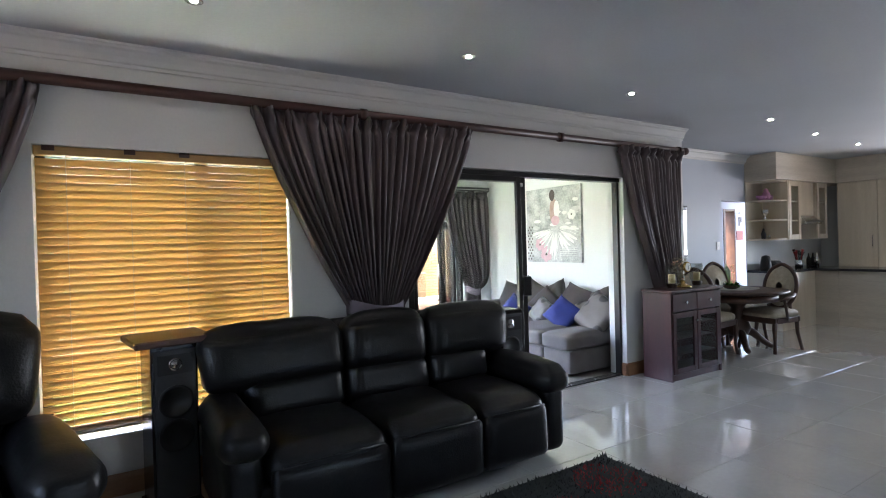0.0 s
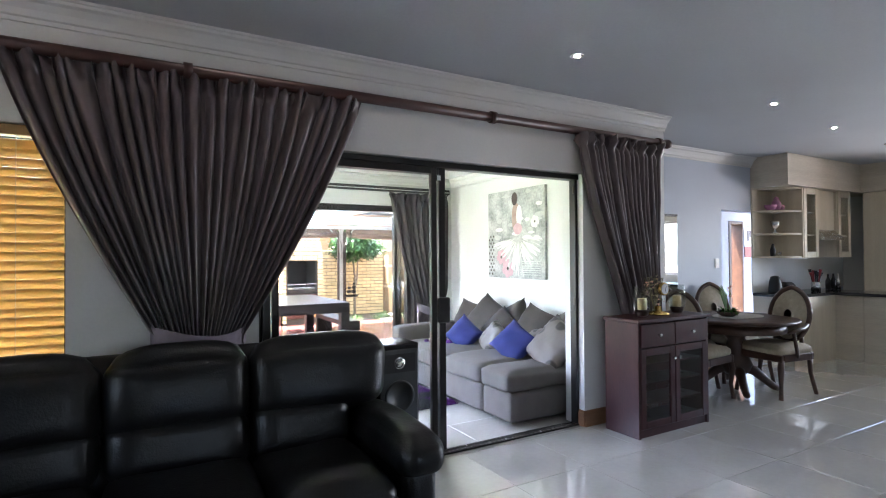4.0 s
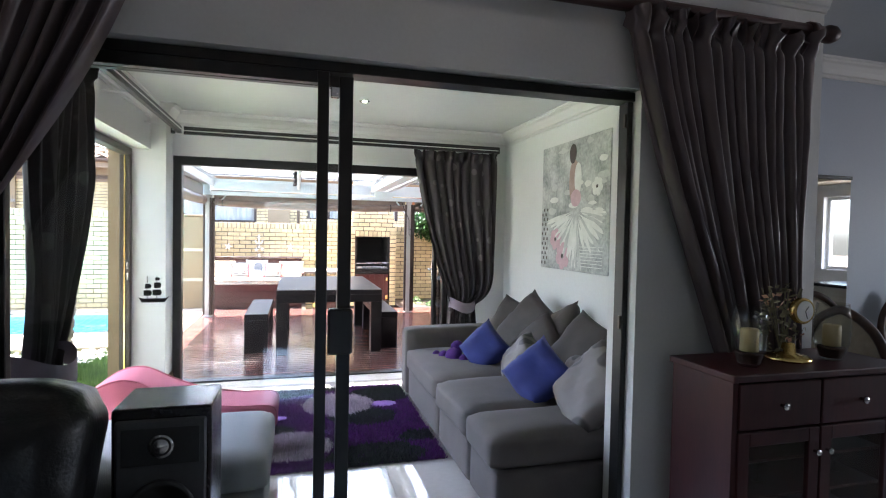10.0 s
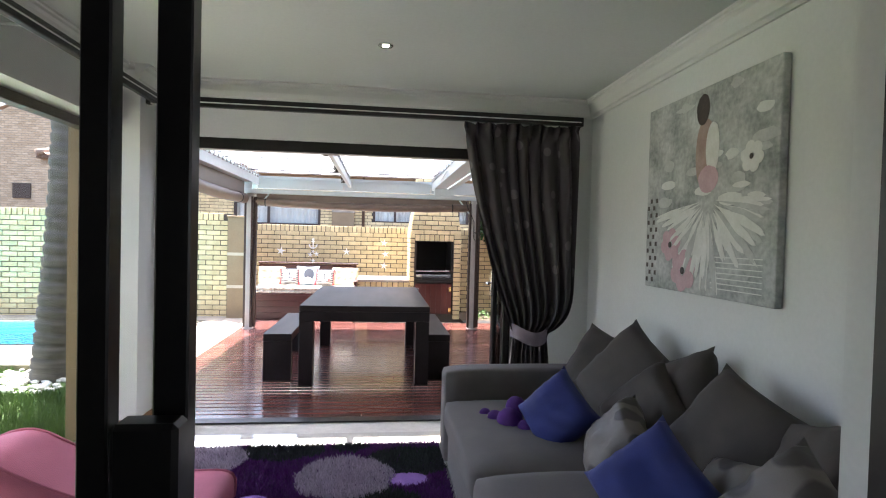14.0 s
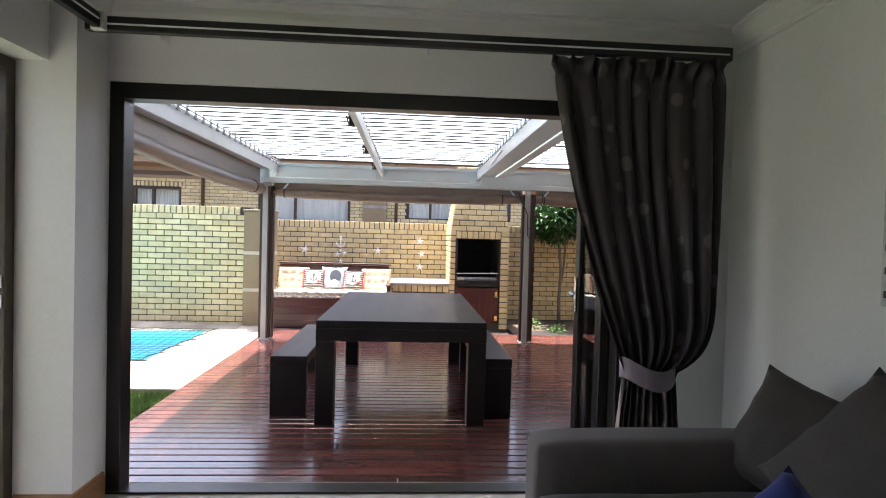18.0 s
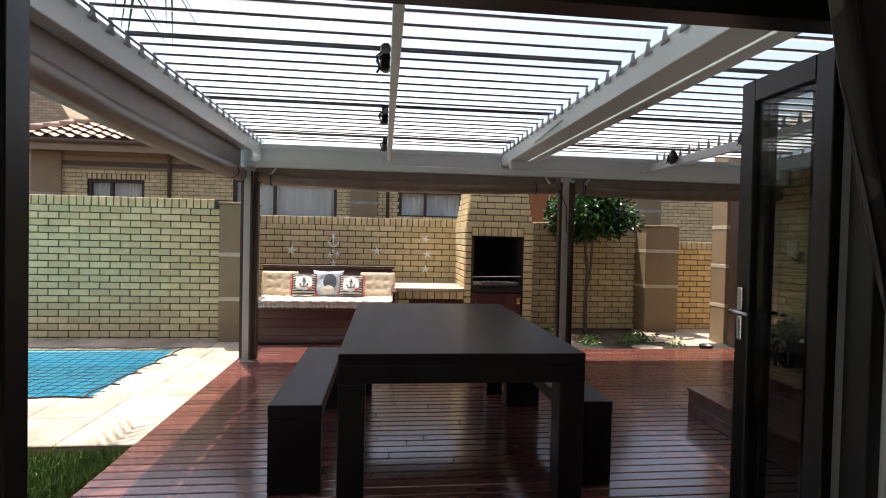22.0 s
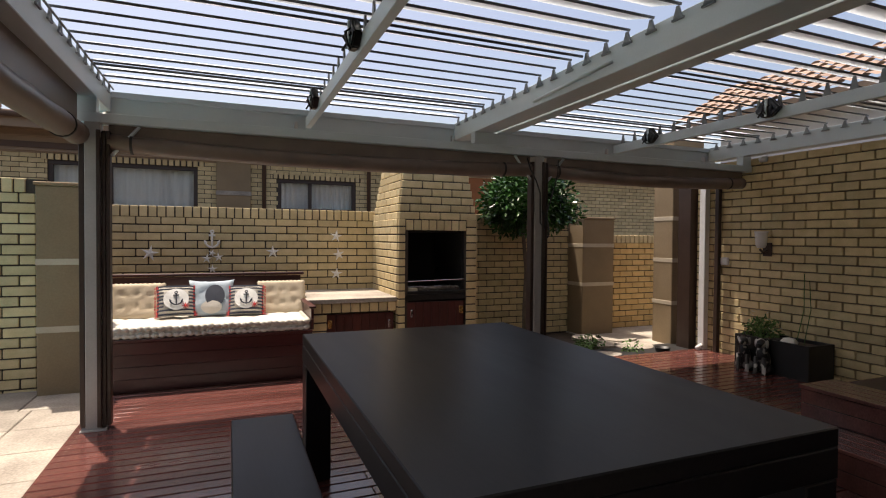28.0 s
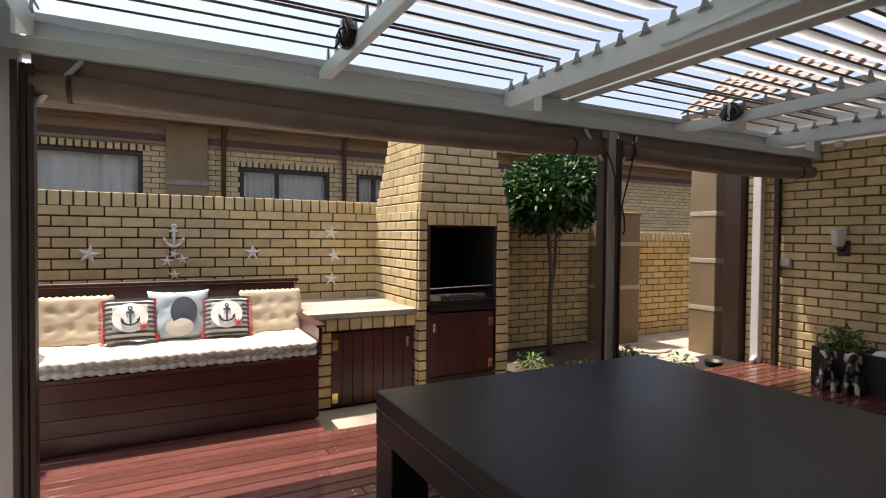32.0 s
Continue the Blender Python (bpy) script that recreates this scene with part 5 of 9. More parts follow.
board_door(braai, OX0 + 0.02, OX1 - 0.02, 0.05, 0.585, FY + 0.02, 7, False)
counter = thing("brick_counter", "yellow brick counter with pale top and red wooden cupboard", "counter", (3.7, 12.7, -0.03))
cc = bmesh.new()
box(3.30, FY + 0.042, -0.1, 3.42, YB, 0.545, bm=cc)
box(3.42, FY + 0.042, 0.50, FX0 + 0.012, YB, 0.545, bm=cc)
box(3.42, YB - 0.1, -0.1, FX0 + 0.012, YB, 0.50, bm=cc)
counter_core = part("masonry_core", cc, MORTAR, counter)
part("counter_top", box(3.24, FY + 0.01, 0.60, FX0 - 0.002, YB - 0.002, 0.645, 0.004), PAVING, counter, "smooth cream screed top")
board_door(counter, 3.43, 4.12, -0.095, 0.49, FY + 0.05, 8, True)

# built-in garden bench
bench = thing("garden_bench", "red stained wooden garden bench with cream cushions", "bench", (2.45, 12.1, -0.03))
BX0, BX1, BY = 1.52, 3.215, 11.75
w = 0.098
for k in range(4):
    part("front_board", box(BX0, BY, 0.012 + k * w, BX1, BY + 0.022, 0.012 + (k + 1) * w - 0.002, 0.002), RED_WOOD, bench)
part("seat_base", box(BX0 + 0.002, BY + 0.023, 0.0, BX1 - 0.002, 12.51, 0.385), DARK_BROWN, bench)
part("seat_edge", box(BX0 - 0.01, BY - 0.015, 0.405, BX1 + 0.01, BY + 0.09, 0.43, 0.004), RED_WOOD, bench)
for k in range(4):
    part("back_board", box(BX0, 12.52, 0.43 + k * 0.111, BX1, 12.545, 0.43 + (k + 1) * 0.111 - 0.004, 0.003), RED_WOOD, bench)
part("back_cap", box(BX0 - 0.01, 12.50, 0.876, BX1 + 0.03, 12.565, 0.902, 0.004), RED_WOOD, bench)
for k in range(2):
    part("arm_board", box(BX1 - 0.002, BY + 0.0, 0.43 + k * 0.095, BX1 + 0.022, 12.50, 0.43 + (k + 1) * 0.095 - 0.004, 0.003), RED_WOOD, bench)
part("arm_cap", box(BX1 - 0.02, BY - 0.01, 0.62, BX1 + 0.04, 12.499, 0.64, 0.004), RED_WOOD, bench)

# table and benches on the deck
TX0, TX1, TY0, TY1, TZ = 2.89, 4.10, 7.86, 9.80, 0.745
table = thing("patio_table", "dark espresso wooden patio table with block legs", "table", (3.5, 8.8, 0))
part("tabletop", box(TX0, TY0, TZ - 0.055, TX1, TY1, TZ, 0.004), ESPRESSO, table)
for a in ((TX0, TY0, TX1, TY0 + 0.03), (TX0, TY1 - 0.03, TX1, TY1), (TX0, TY0 + 0.03, TX0 + 0.03, TY1 - 0.03), (TX1 - 0.03, TY0 + 0.03, TX1, TY1 - 0.03)):
    part("apron", box(a[0], a[1], TZ - 0.145, a[2], a[3], TZ - 0.056, 0.003), ESPRESSO, table)
for x in (TX0, TX1 - 0.13):
    for y in (TY0, TY1 - 0.13):
        part("leg", box(x + 0.001, y + 0.001, 0.0, x + 0.129, y + 0.129, TZ - 0.146, 0.004), ESPRESSO, table)


def patio_bench(x0, x1, y0, y1, z, label):
    b = thing("patio_bench", label, "bench", ((x0 + x1) / 2, (y0 + y1) / 2, 0), "benches beside the patio table")
    part("seat", box(x0, y0, z - 0.07, x1, y1, z, 0.004), ESPRESSO, b)
    part("leg_panel", box(x0 + 0.002, y0 + 0.002, 0.0, x1 - 0.002, y0 + 0.07, z - 0.071, 0.004), ESPRESSO, b)
    part("leg_panel", box(x0 + 0.002, y1 - 0.07, 0.0, x1 - 0.002, y1 - 0.002, z - 0.071, 0.004), ESPRESSO, b)
    return b


patio_bench(2.535, 2.80, 8.03, 9.42, 0.45, "dark espresso wooden bench on the pool side")
patio_bench(4.06, 4.325, 8.03, 9.42, 0.45, "dark espresso wooden bench with panel legs")

structure("pavement_strip", box(3.225, 11.505, -0.16, 5.075, 12.19, -0.10), PAVING)
structure("pavement_gate", box(6.95, 11.45, -0.129, 9.5, 13.19, -0.045), PAVING, "pale paving behind the gate pillar")
# ---- living room ----
def curtain(name, label, rod_a, rod_b, waist_a, waist_b, z_top, z_waist, z_low, y0, material, pleats, parts_along="x", tie=True, seed=0, tie_material=LILAC, depth=0.072, spread_low=1.25, tie_z=None, group="curtains", hang_a=1.25, hang_b=1.25):
    """A pleated curtain drawn in to a waist: rod_a..rod_b at the top, waist_a..waist_b at the tie."""
    c = thing(name, label, "curtain", (((rod_a + rod_b) / 2, y0, z_low) if parts_along == "x" else (y0, (rod_a + rod_b) / 2, z_low)), group)

    def edges(z):
        if z > z_waist:
            f = (z_top - z) / (z_top - z_waist)
            return rod_a + (waist_a - rod_a) * f ** hang_a, rod_b + (waist_b - rod_b) * f ** hang_b
        f = (z_waist - z) / max(0.01, z_waist - z_low)
        mid, half = (waist_a + waist_b) / 2, (waist_b - waist_a) / 2 * (1 + (spread_low - 1) * min(1, f * 1.6))
        return mid - half, mid + half

    def place(u, v):
        z = z_top + (z_low - z_top) * v
        a, b = edges(z)
        fold = u + 0.75 / pleats * noise.noise(Vector((u * pleats * 0.45 + seed * 3.7, v * 0.9, seed))) + 0.25 / pleats * noise.noise(Vector((u * pleats * 1.1, v * 2.6, seed + 4)))
        t = math.tau * pleats * fold
        s = 0.72 * math.sin(t) + 0.28 * math.sin(2 * t + 1.1) + 0.35 * noise.noise(Vector((u * pleats * 1.9, v * 1.3, seed + 11)))
        narrow = (b - a) / max(0.1, rod_b - rod_a)
        head = max(0.0, 1 - (z_top - z) / 0.11)
        amp = depth * (0.60 + 0.45 * (1 - narrow)) * (1 - 0.30 * head) * (1 - 0.45 * math.exp(-((z_top - z - 0.10) / 0.022) ** 2)) * (0.85 + 0.75 * noise.noise(Vector((u * pleats * 0.8, seed, v * 1.4))))
        crimp = (0.030 * math.sin(math.tau * pleats * 1.5 * fold + 2.5 * noise.noise(Vector((u * 9, 0, seed)))) + 0.055 * noise.noise(Vector((u * pleats * 1.7, z * 22, seed)))) * min(1, head * 2.5)
        y = y0 + amp * s + crimp + 0.025 * noise.noise(Vector((u * 3, v * 3, seed + 2))) + 0.004 * noise.noise(Vector((u * pleats * 2.3, v * 17, seed + 8)))
        z += 0.036 * head * noise.noise(Vector((u * pleats * 2.2, 0, seed)))
        p = a + (b - a) * u + 0.012 * math.cos(math.tau * pleats * fold) * narrow
        return (p, y, z) if parts_along == "x" else (y, p, z)

    part("drape", sheet(pleats * 12, 80, place, uv=(1.6, 2.2)), material, c, smooth=True)
    if tie:
        zt = tie_z if tie_z is not None else z_waist
        a, b = edges(zt)
        ring = bmesh.new()
        n = 36
        rows = []
        for k in range(n):
            t = math.tau * k / n
            px = (a + b) / 2 + (b - a) / 2 * 1.12 * math.cos(t)
            py = y0 + depth * 1.7 * math.sin(t)
            drop = 0.03 * math.sin(t * 2 + 1)
            rows.append([ring.verts.new((px, py, zt + drop + h) if parts_along == "x" else (py, px, zt + drop + h)) for h in (-0.05, -0.02, 0.02, 0.05)])
        for k in range(n):
            r, s = rows[k], rows[(k + 1) % n]
            for j in range(3):
                ring.faces.new((r[j], s[j], s[j + 1], r[j + 1]))
        part("tie_band", ring, tie_material, c, "lilac cloth tie-back", True)
    return c


rod = thing("curtain_rod", "long dark wooden curtain pole with ball finials", "curtain rod", (2.5, 3.57, 2.38))
part("pole", tube([(-1.6, 3.57, 2.418), (5.50, 3.57, 2.418)], 0.033, 16), ROD_WOOD, rod, smooth=True)
part("finial", lathe([(0.004, -0.055), (0.028, -0.045), (0.042, -0.015), (0.042, 0.012), (0.030, 0.035), (0.024, 0.05), (0.030, 0.06), (0.026, 0.07)], (0, 0, 0), 18), ROD_WOOD, rod, smooth=True).matrix_basis = Matrix.Translation((5.555, 3.57, 2.418)) @ Matrix.Rotation(radians(-90), 4, "Y")
for x in (-0.9, 1.62, 3.62, 5.44):
    br = part("bracket", tube([(x, 3.64, 2.418), (x, 3.57, 2.418)], 0.014, 10), ROD_WOOD, rod, smooth=True)
    part("collar", tube([(x - 0.022, 3.57, 2.418), (x + 0.022, 3.57, 2.418)], 0.043, 16), ROD_WOOD, br, smooth=True)
curtain("curtain", "mauve-brown satin curtain gathered at the waist between window and door", 0.80, 2.60, 1.47, 1.89, 2.40, 0.98, 0.10, 3.57, SATIN, 25, seed=1, depth=0.060)
curtain("curtain", "mauve-brown satin curtain tied back beside the sliding door", 4.44, 5.45, 5.00, 5.42, 2.40, 0.80, 0.06, 3.555, SATIN, 16, seed=5, depth=0.055)
curtain("curtain", "mauve-brown satin curtain at the far side of the window", -1.55, -0.30, -1.35, -0.85, 2.40, 0.98, 0.06, 3.57, SATIN, 17, seed=9, depth=0.060)


def recliner(x0, x1, y_back, seats, label, name, group=""):
    """A black leather reclining sofa that faces -y: base, seats with foot rests, split backs, roll arms."""
    s = thing(name, label, "sofa" if seats > 1 else "armchair", ((x0 + x1) / 2, y_back - 0.45, 0), group)
    arm = 0.22
    TALL, WING = (0.065, 0.19) if seats > 1 else (0.0, 0.12)
    part("base", soft_block(x0 + 0.10, y_back - 0.86, 0.03, x1 - 0.10, y_back - 0.10, 0.30, 0.04, 0.006), LEATHER, s, smooth=True)
    w = (x1 - x0 - 2 * arm) / seats
    lines = [x0 + arm + k * w for k in range(seats + 1)] if seats < 3 else [x0 + arm, x0 + 0.85, x0 + 1.46, x1 - arm]
    for k in range(seats):
        a, b = lines[k], lines[k + 1]
        seat = part("seat_cushion", soft_block(a + 0.004, y_back - 0.93, 0.28, b - 0.004, y_back - 0.22, 0.47, 0.075, 0.030, k + 1.0), LEATHER, s, smooth=True)
        part("foot_rest", soft_block(a + 0.006, y_back - 0.955, 0.07, b - 0.006, y_back - 0.86, 0.40, 0.045, 0.018, k + 4.0), LEATHER, s, smooth=True)
        low = soft_block(a + 0.004, -0.13, 0.0, b - 0.004, 0.10, 0.27, 0.085, 0.05, k + 7.0)
        bmesh.ops.transform(low, matrix=Matrix.Translation((0, y_back - 0.24, 0.42)) @ Matrix.Rotation(radians(-10), 4, "X"), verts=low.verts[:])
        part("lumbar_cushion", low, LEATHER, s, smooth=True)
        top = soft_block(a - WING * (k == 0), -0.14, 0.0, b + WING * (k == seats - 1), 0.11, 0.42 - TALL, 0.085, 0.055, k + 11.0)
        for v in top.verts:
            v.co.y -= 0.03 * math.sin(max(0, v.co.z) / 0.42 * math.pi)
            v.co.x += (0.05 if k == seats - 1 else -0.05 if k == 0 else 0) * max(0, v.co.z) / 0.42 * (1 if (v.co.x > (a + b) / 2) == (k == seats - 1) else 0)
        bmesh.ops.transform(top, matrix=Matrix.Translation((0, y_back - 0.20, 0.60)) @ Matrix.Rotation(radians(-12), 4, "X"), verts=top.verts[:])
        part("back_cushion", top, LEATHER, s, smooth=True)
        seam = bmesh.new()
        tube([(a + 0.05, y_back - 0.955, 0.405), ((a + b) / 2, y_back - 0.968, 0.41), (b - 0.05, y_back - 0.955, 0.405)], 0.006, 6, seam)
        part("piping", seam, LEATHER, seat, smooth=True)
    back = soft_block(x0 + 0.10, -0.09, 0.0, x1 - 0.10, 0.09, 0.72, 0.06, 0.008, 3.0)
    bmesh.ops.transform(back, matrix=Matrix.Translation((0, y_back - 0.14, 0.24)) @ Matrix.Rotation(radians(-11), 4, "X"), verts=back.verts[:])
    part("back_shell", back, LEATHER, s, smooth=True)
    for a, b, k in ((x0, x0 + arm, 0), (x1 - arm, x1, 1)):
        part("arm", soft_block(a + 0.02, y_back - 0.90, 0.04, b - 0.02, y_back - 0.08, 0.50, 0.07, 0.010, k + 20.0), LEATHER, s, smooth=True)
        part("arm_pad", soft_block(a - 0.005, y_back - 0.93, 0.43, b + 0.015, y_back - 0.14, 0.615, 0.088, 0.025, k + 24.0), LEATHER, s, smooth=True)
    return s


recliner(0.40, 2.59, 3.42, 3, "black leather three-seat recliner sofa in front of the window", "leather_sofa")
chair = recliner(-0.52, 0.52, 0.52, 1, "black leather reclining armchair with rolled arms", "leather_armchair")
chair.matrix_basis = Matrix.Translation((-0.70, 2.60, 0)) @ Matrix.Rotation(radians(14), 4, "Z") @ Matrix.Scale(1.12, 4) @ Matrix.Translation(Vector(chair.location))


def speaker(x, y, w, d, h, top_slab, label, turn=0):
    s = thing("floor_speaker", label, "loudspeaker", (0, 0, 0))
    part("cabinet", box(-w / 2, -d / 2, 0.03, w / 2, d / 2, h, 0.008, seg=2), SPEAKER_BLACK, s)
    part("plinth", box(-w / 2 - 0.015, -d / 2 - 0.01, 0, w / 2 + 0.015, d / 2 + 0.01, 0.03, 0.004), SPEAKER_BLACK, s)
    part("front_baffle", box(-w / 2 + 0.012, -d / 2 - 0.012, 0.06, w / 2 - 0.012, -d / 2 - 0.0005, h - 0.03, 0.006), SPEAKER_GREY, s)
    turned = Matrix.Rotation(radians(90), 4, "X")
    r = min(0.085, w * 0.34)
    for z, rr in ((h * 0.66, r), (h * 0.66 - 2.3 * r, r)):
        cone = part("woofer", lathe([(rr * 1.12, 0), (rr * 1.12, 0.006), (rr, 0.010), (rr * 0.92, 0.004), (rr * 0.35, -0.02), (rr * 0.3, -0.012), (0.003, -0.004)], (0, 0, 0), 28), RUBBER, s, "black woofer cone", True)
        cone.matrix_basis = Matrix.Translation((0, -d / 2 - 0.0125, z)) @ turned
    tw = part("tweeter", lathe([(0.035, 0), (0.035, 0.004), (0.022, 0.002), (0.018, 0.010), (0.002, 0.014)], (0, 0, 0), 20), STEEL, s, "silver tweeter dome", True)
    tw.matrix_basis = Matrix.Translation((0, -d / 2 - 0.0125, h - 0.11)) @ turned
    part("horn_frame", box(-w / 2 + 0.03, -d / 2 - 0.0155, h - 0.165, w / 2 - 0.03, -d / 2 - 0.0125, h - 0.055, 0.001), RUBBER, s)
    if top_slab:
        slab = bmesh.new()
        box(-w / 2 - 0.085, -d / 2 - 0.07, h + 0.001, w / 2 + 0.085, d / 2 + 0.07, h + 0.04, 0.008, bm=slab)
        for v in slab.verts:
            v.co += noise.noise_vector(v.co * 9) * 0.007
        part("top_board", slab, WALNUT, s, "rough-edged wooden board on top")
    s.matrix_basis = pose(x, y, 0, 0, 0, turn)
    return s


speaker(0.27, 3.36, 0.24, 0.27, 0.93, True, "tall black floor speaker with a wooden board on top", 8)
speaker(2.725, 3.41, 0.27, 0.235, 0.895, False, "black floor speaker beside the leather sofa", 0)

rug = thing("shaggy_rug", "black shaggy rug with red circles on the tiles", "rug", (1.2, 1.2, 0))


def tufts(x0, x1, y0, y1, n, height, chooser, seed):
    """Loose pile: thin leaning spikes sorted by colour."""
    rng = random.Random(seed)
    out = {}
    for _ in range(n):
        x, y = rng.uniform(x0, x1), rng.uniform(y0, y1)
        key = chooser(x, y)
        if key is None:
            continue
        verts, faces = out.setdefault(key, ([], []))
        a, w, h = rng.random() * math.tau, rng.uniform(0.004, 0.008), height * rng.uniform(0.6, 1.2)
        lx, ly = rng.uniform(-0.02, 0.02), rng.uniform(-0.02, 0.02)
        i = len(verts)
        for k in range(3):
            verts.append((x + w * math.cos(a + k * 2.1), y + w * math.sin(a + k * 2.1), 0.004))
        verts.append((x + lx, y + ly, h))
        faces += [(i, i + 1, i + 3), (i + 1, i + 2, i + 3), (i + 2, i, i + 3)]
    return out


def pile(parent, table, materials):
    for key, (verts, faces) in table.items():
        mesh = bpy.data.meshes.new("pile")
        mesh.from_pydata(verts, [], faces)
        mesh.materials.append(materials[key])
        ob = under(new("pile", mesh), parent)
        ob["kind"] = "stuff"


RX0, RX1, RY0, RY1 = 0.5, 2.74, 0.75, 2.36
part("backing", box(RX0, RY0, 0.001, RX1, RY1, 0.012, 0.003), BLACK_SHAG, rug)
pile(rug, tufts(RX0 - 0.01, RX1 + 0.01, RY0 - 0.01, RY1 + 0.01, 9000, 0.028,
                lambda x, y: 1 if min((x - cx) ** 2 + (y - cy) ** 2 for cx, cy in ((2.48, 2.10), (2.0, 1.9), (2.45, 1.5), (1.5, 2.1), (1.2, 1.5))) < 0.045 else 0, 3), {0: BLACK_SHAG, 1: RED_SHAG})

# sideboard and what stands on it
SB = (4.70, 5.565, 3.20, 3.53)
side = thing("sideboard", "dark mahogany drinks cabinet with two drawers and glass doors", "cabinet", (5.1, 3.35, 0))
for nm, a in (("side_panel", (SB[0], SB[2], 0.0, SB[0] + 0.025, SB[3], 0.885)), ("side_panel", (SB[1] - 0.025, SB[2], 0.0, SB[1], SB[3], 0.885)), ("back_panel", (SB[0] + 0.025, SB[3] - 0.015, 0.06, SB[1] - 0.025, SB[3], 0.885)),
              ("bottom_panel", (SB[0] + 0.025, SB[2] + 0.02, 0.06, SB[1] - 0.025, SB[3] - 0.015, 0.09)), ("middle_panel", (SB[0] + 0.025, SB[2] + 0.02, 0.66, SB[1] - 0.025, SB[3] - 0.015, 0.68))):
    part(nm, box(*a), MAHOGANY, side)
part("top", box(SB[0] - 0.02, SB[2] - 0.025, 0.886, SB[1] + 0.02, SB[3] + 0.005, 0.915, 0.006, seg=2), MAHOGANY, side)
mid = (SB[0] + SB[1]) / 2
for a, b in ((SB[0] + 0.027, mid - 0.004), (mid + 0.004, SB[1] - 0.027)):
    d = part("drawer", box(a, SB[2] - 0.006, 0.695, b, SB[2] + 0.018, 0.875, 0.004), MAHOGANY, side)
    kn = part("knob", lathe([(0.006, 0), (0.006, 0.012), (0.015, 0.020), (0.014, 0.028), (0.003, 0.031)], (0, 0, 0), 16), STEEL, d, "silver round knob", True)
    kn.matrix_basis = Matrix.Translation(((a + b) / 2, SB[2] - 0.006, 0.785)) @ Matrix.Rotation(radians(90), 4, "X")
    door_ = part("glass_door", box(a, SB[2] - 0.006, 0.07, a + 0.055, SB[2] + 0.016, 0.685, 0.003), MAHOGANY, side)
    part("stile", box(b - 0.055, SB[2] - 0.006, 0.07, b, SB[2] + 0.016, 0.685, 0.003), MAHOGANY, door_)
    for z0, z1 in ((0.07, 0.125), (0.63, 0.685)):
        part("rail", box(a + 0.055, SB[2] - 0.006, z0, b - 0.055, SB[2] + 0.016, z1, 0.003), MAHOGANY, door_)
    pane = part("pane", box(a + 0.055, SB[2] + 0.003, 0.125, b - 0.055, SB[2] + 0.007, 0.63), GLASS, door_)
    pane.visible_shadow = False
    kx = b - 0.028 if a < mid - 0.1 else a + 0.028
    kn = part("knob", lathe([(0.005, 0), (0.005, 0.010), (0.013, 0.018), (0.012, 0.026), (0.003, 0.028)], (0, 0, 0), 16), STEEL, door_, "silver round knob", True)
    kn.matrix_basis = Matrix.Translation((kx, SB[2] - 0.006, 0.59)) @ Matrix.Rotation(radians(90), 4, "X")
part("kick_board", box(SB[0] + 0.026, SB[2] + 0.015, 0.0, SB[1] - 0.026, SB[2] + 0.03, 0.06), MAHOGANY, side)
for z in (0.24, 0.40, 0.55):
    part("shelf", box(SB[0] + 0.026, SB[2] + 0.05, z - 0.012, SB[1] - 0.026, SB[3] - 0.016, z, 0.001), MAHOGANY, side)
rng = random.Random(2)
for z in (0.24, 0.40, 0.092):
    for x in (4.76, 4.88, 5.0, 5.18, 5.3, 5.43):
        if rng.random() < 0.8:
            r = rng.uniform(0.018, 0.028)
            solo("wine_glass", lathe([(r, 0), (r, 0.003), (0.004, 0.006), (0.004, 0.05), (r * 0.8, 0.065), (r, 0.095), (r * 0.85, 0.12), (r * 0.82, 0.12), (r * 0.95, 0.095), (0.004, 0.07)], (x, 3.36, z + 0.001), 14), JAR_GLASS, "clear wine glass inside the mahogany cabinet", "wine glass", "glasses in the cabinet", True)


def hurricane(x, y, z):
    j = thing("candle_jar", "clear glass hurricane jar with a cream pillar candle", "candle holder", (x, y, z), "candle jars on the sideboard")
    prof = [(0.035, 0.0), (0.040, 0.004), (0.05, 0.02), (0.066, 0.08), (0.070, 0.15), (0.064, 0.20), (0.060, 0.245), (0.057, 0.245), (0.061, 0.20), (0.067, 0.15), (0.063, 0.08), (0.046, 0.022), (0.004, 0.008)]
    part("jar", lathe(prof, (x, y, z), 28), JAR_GLASS, j, smooth=True).visible_shadow = False
    part("filling", lathe([(0.040, 0.012), (0.052, 0.05), (0.050, 0.058), (0.004, 0.06)], (x, y, z), 20), SAND, j, "dark potpourri")
    part("candle", lathe([(0.034, 0.061), (0.034, 0.148), (0.030, 0.152), (0.004, 0.147)], (x, y, z), 24), CANDLE, j, "cream pillar candle", True)
    part("wick", tube([(x, y, z + 0.147), (x + 0.002, y, z + 0.158)], 0.0015, 5), RUBBER, j)
    return j


hurricane(4.87, 3.30, 0.916)
hurricane(5.33, 3.32, 0.916)
arr = thing("clock_arrangement", "small round mantel clock among dried leaves and flowers", "ornament", (5.14, 3.36, 0.916))
part("base", lathe([(0.085, 0), (0.09, 0.008), (0.075, 0.02), (0.03, 0.03), (0.025, 0.07), (0.004, 0.075)], (5.14, 3.36, 0.916), 24), BRASS, arr, smooth=True)
ck = part("clock_case", lathe([(0.05, -0.018), (0.055, -0.01), (0.055, 0.01), (0.05, 0.016), (0.044, 0.012), (0.003, 0.012)], (0, 0, 0), 28), BRASS, arr, "brass clock case", True)
ck.matrix_basis = Matrix.Translation((5.16, 3.32, 1.13)) @ Matrix.Rotation(radians(90), 4, "X")
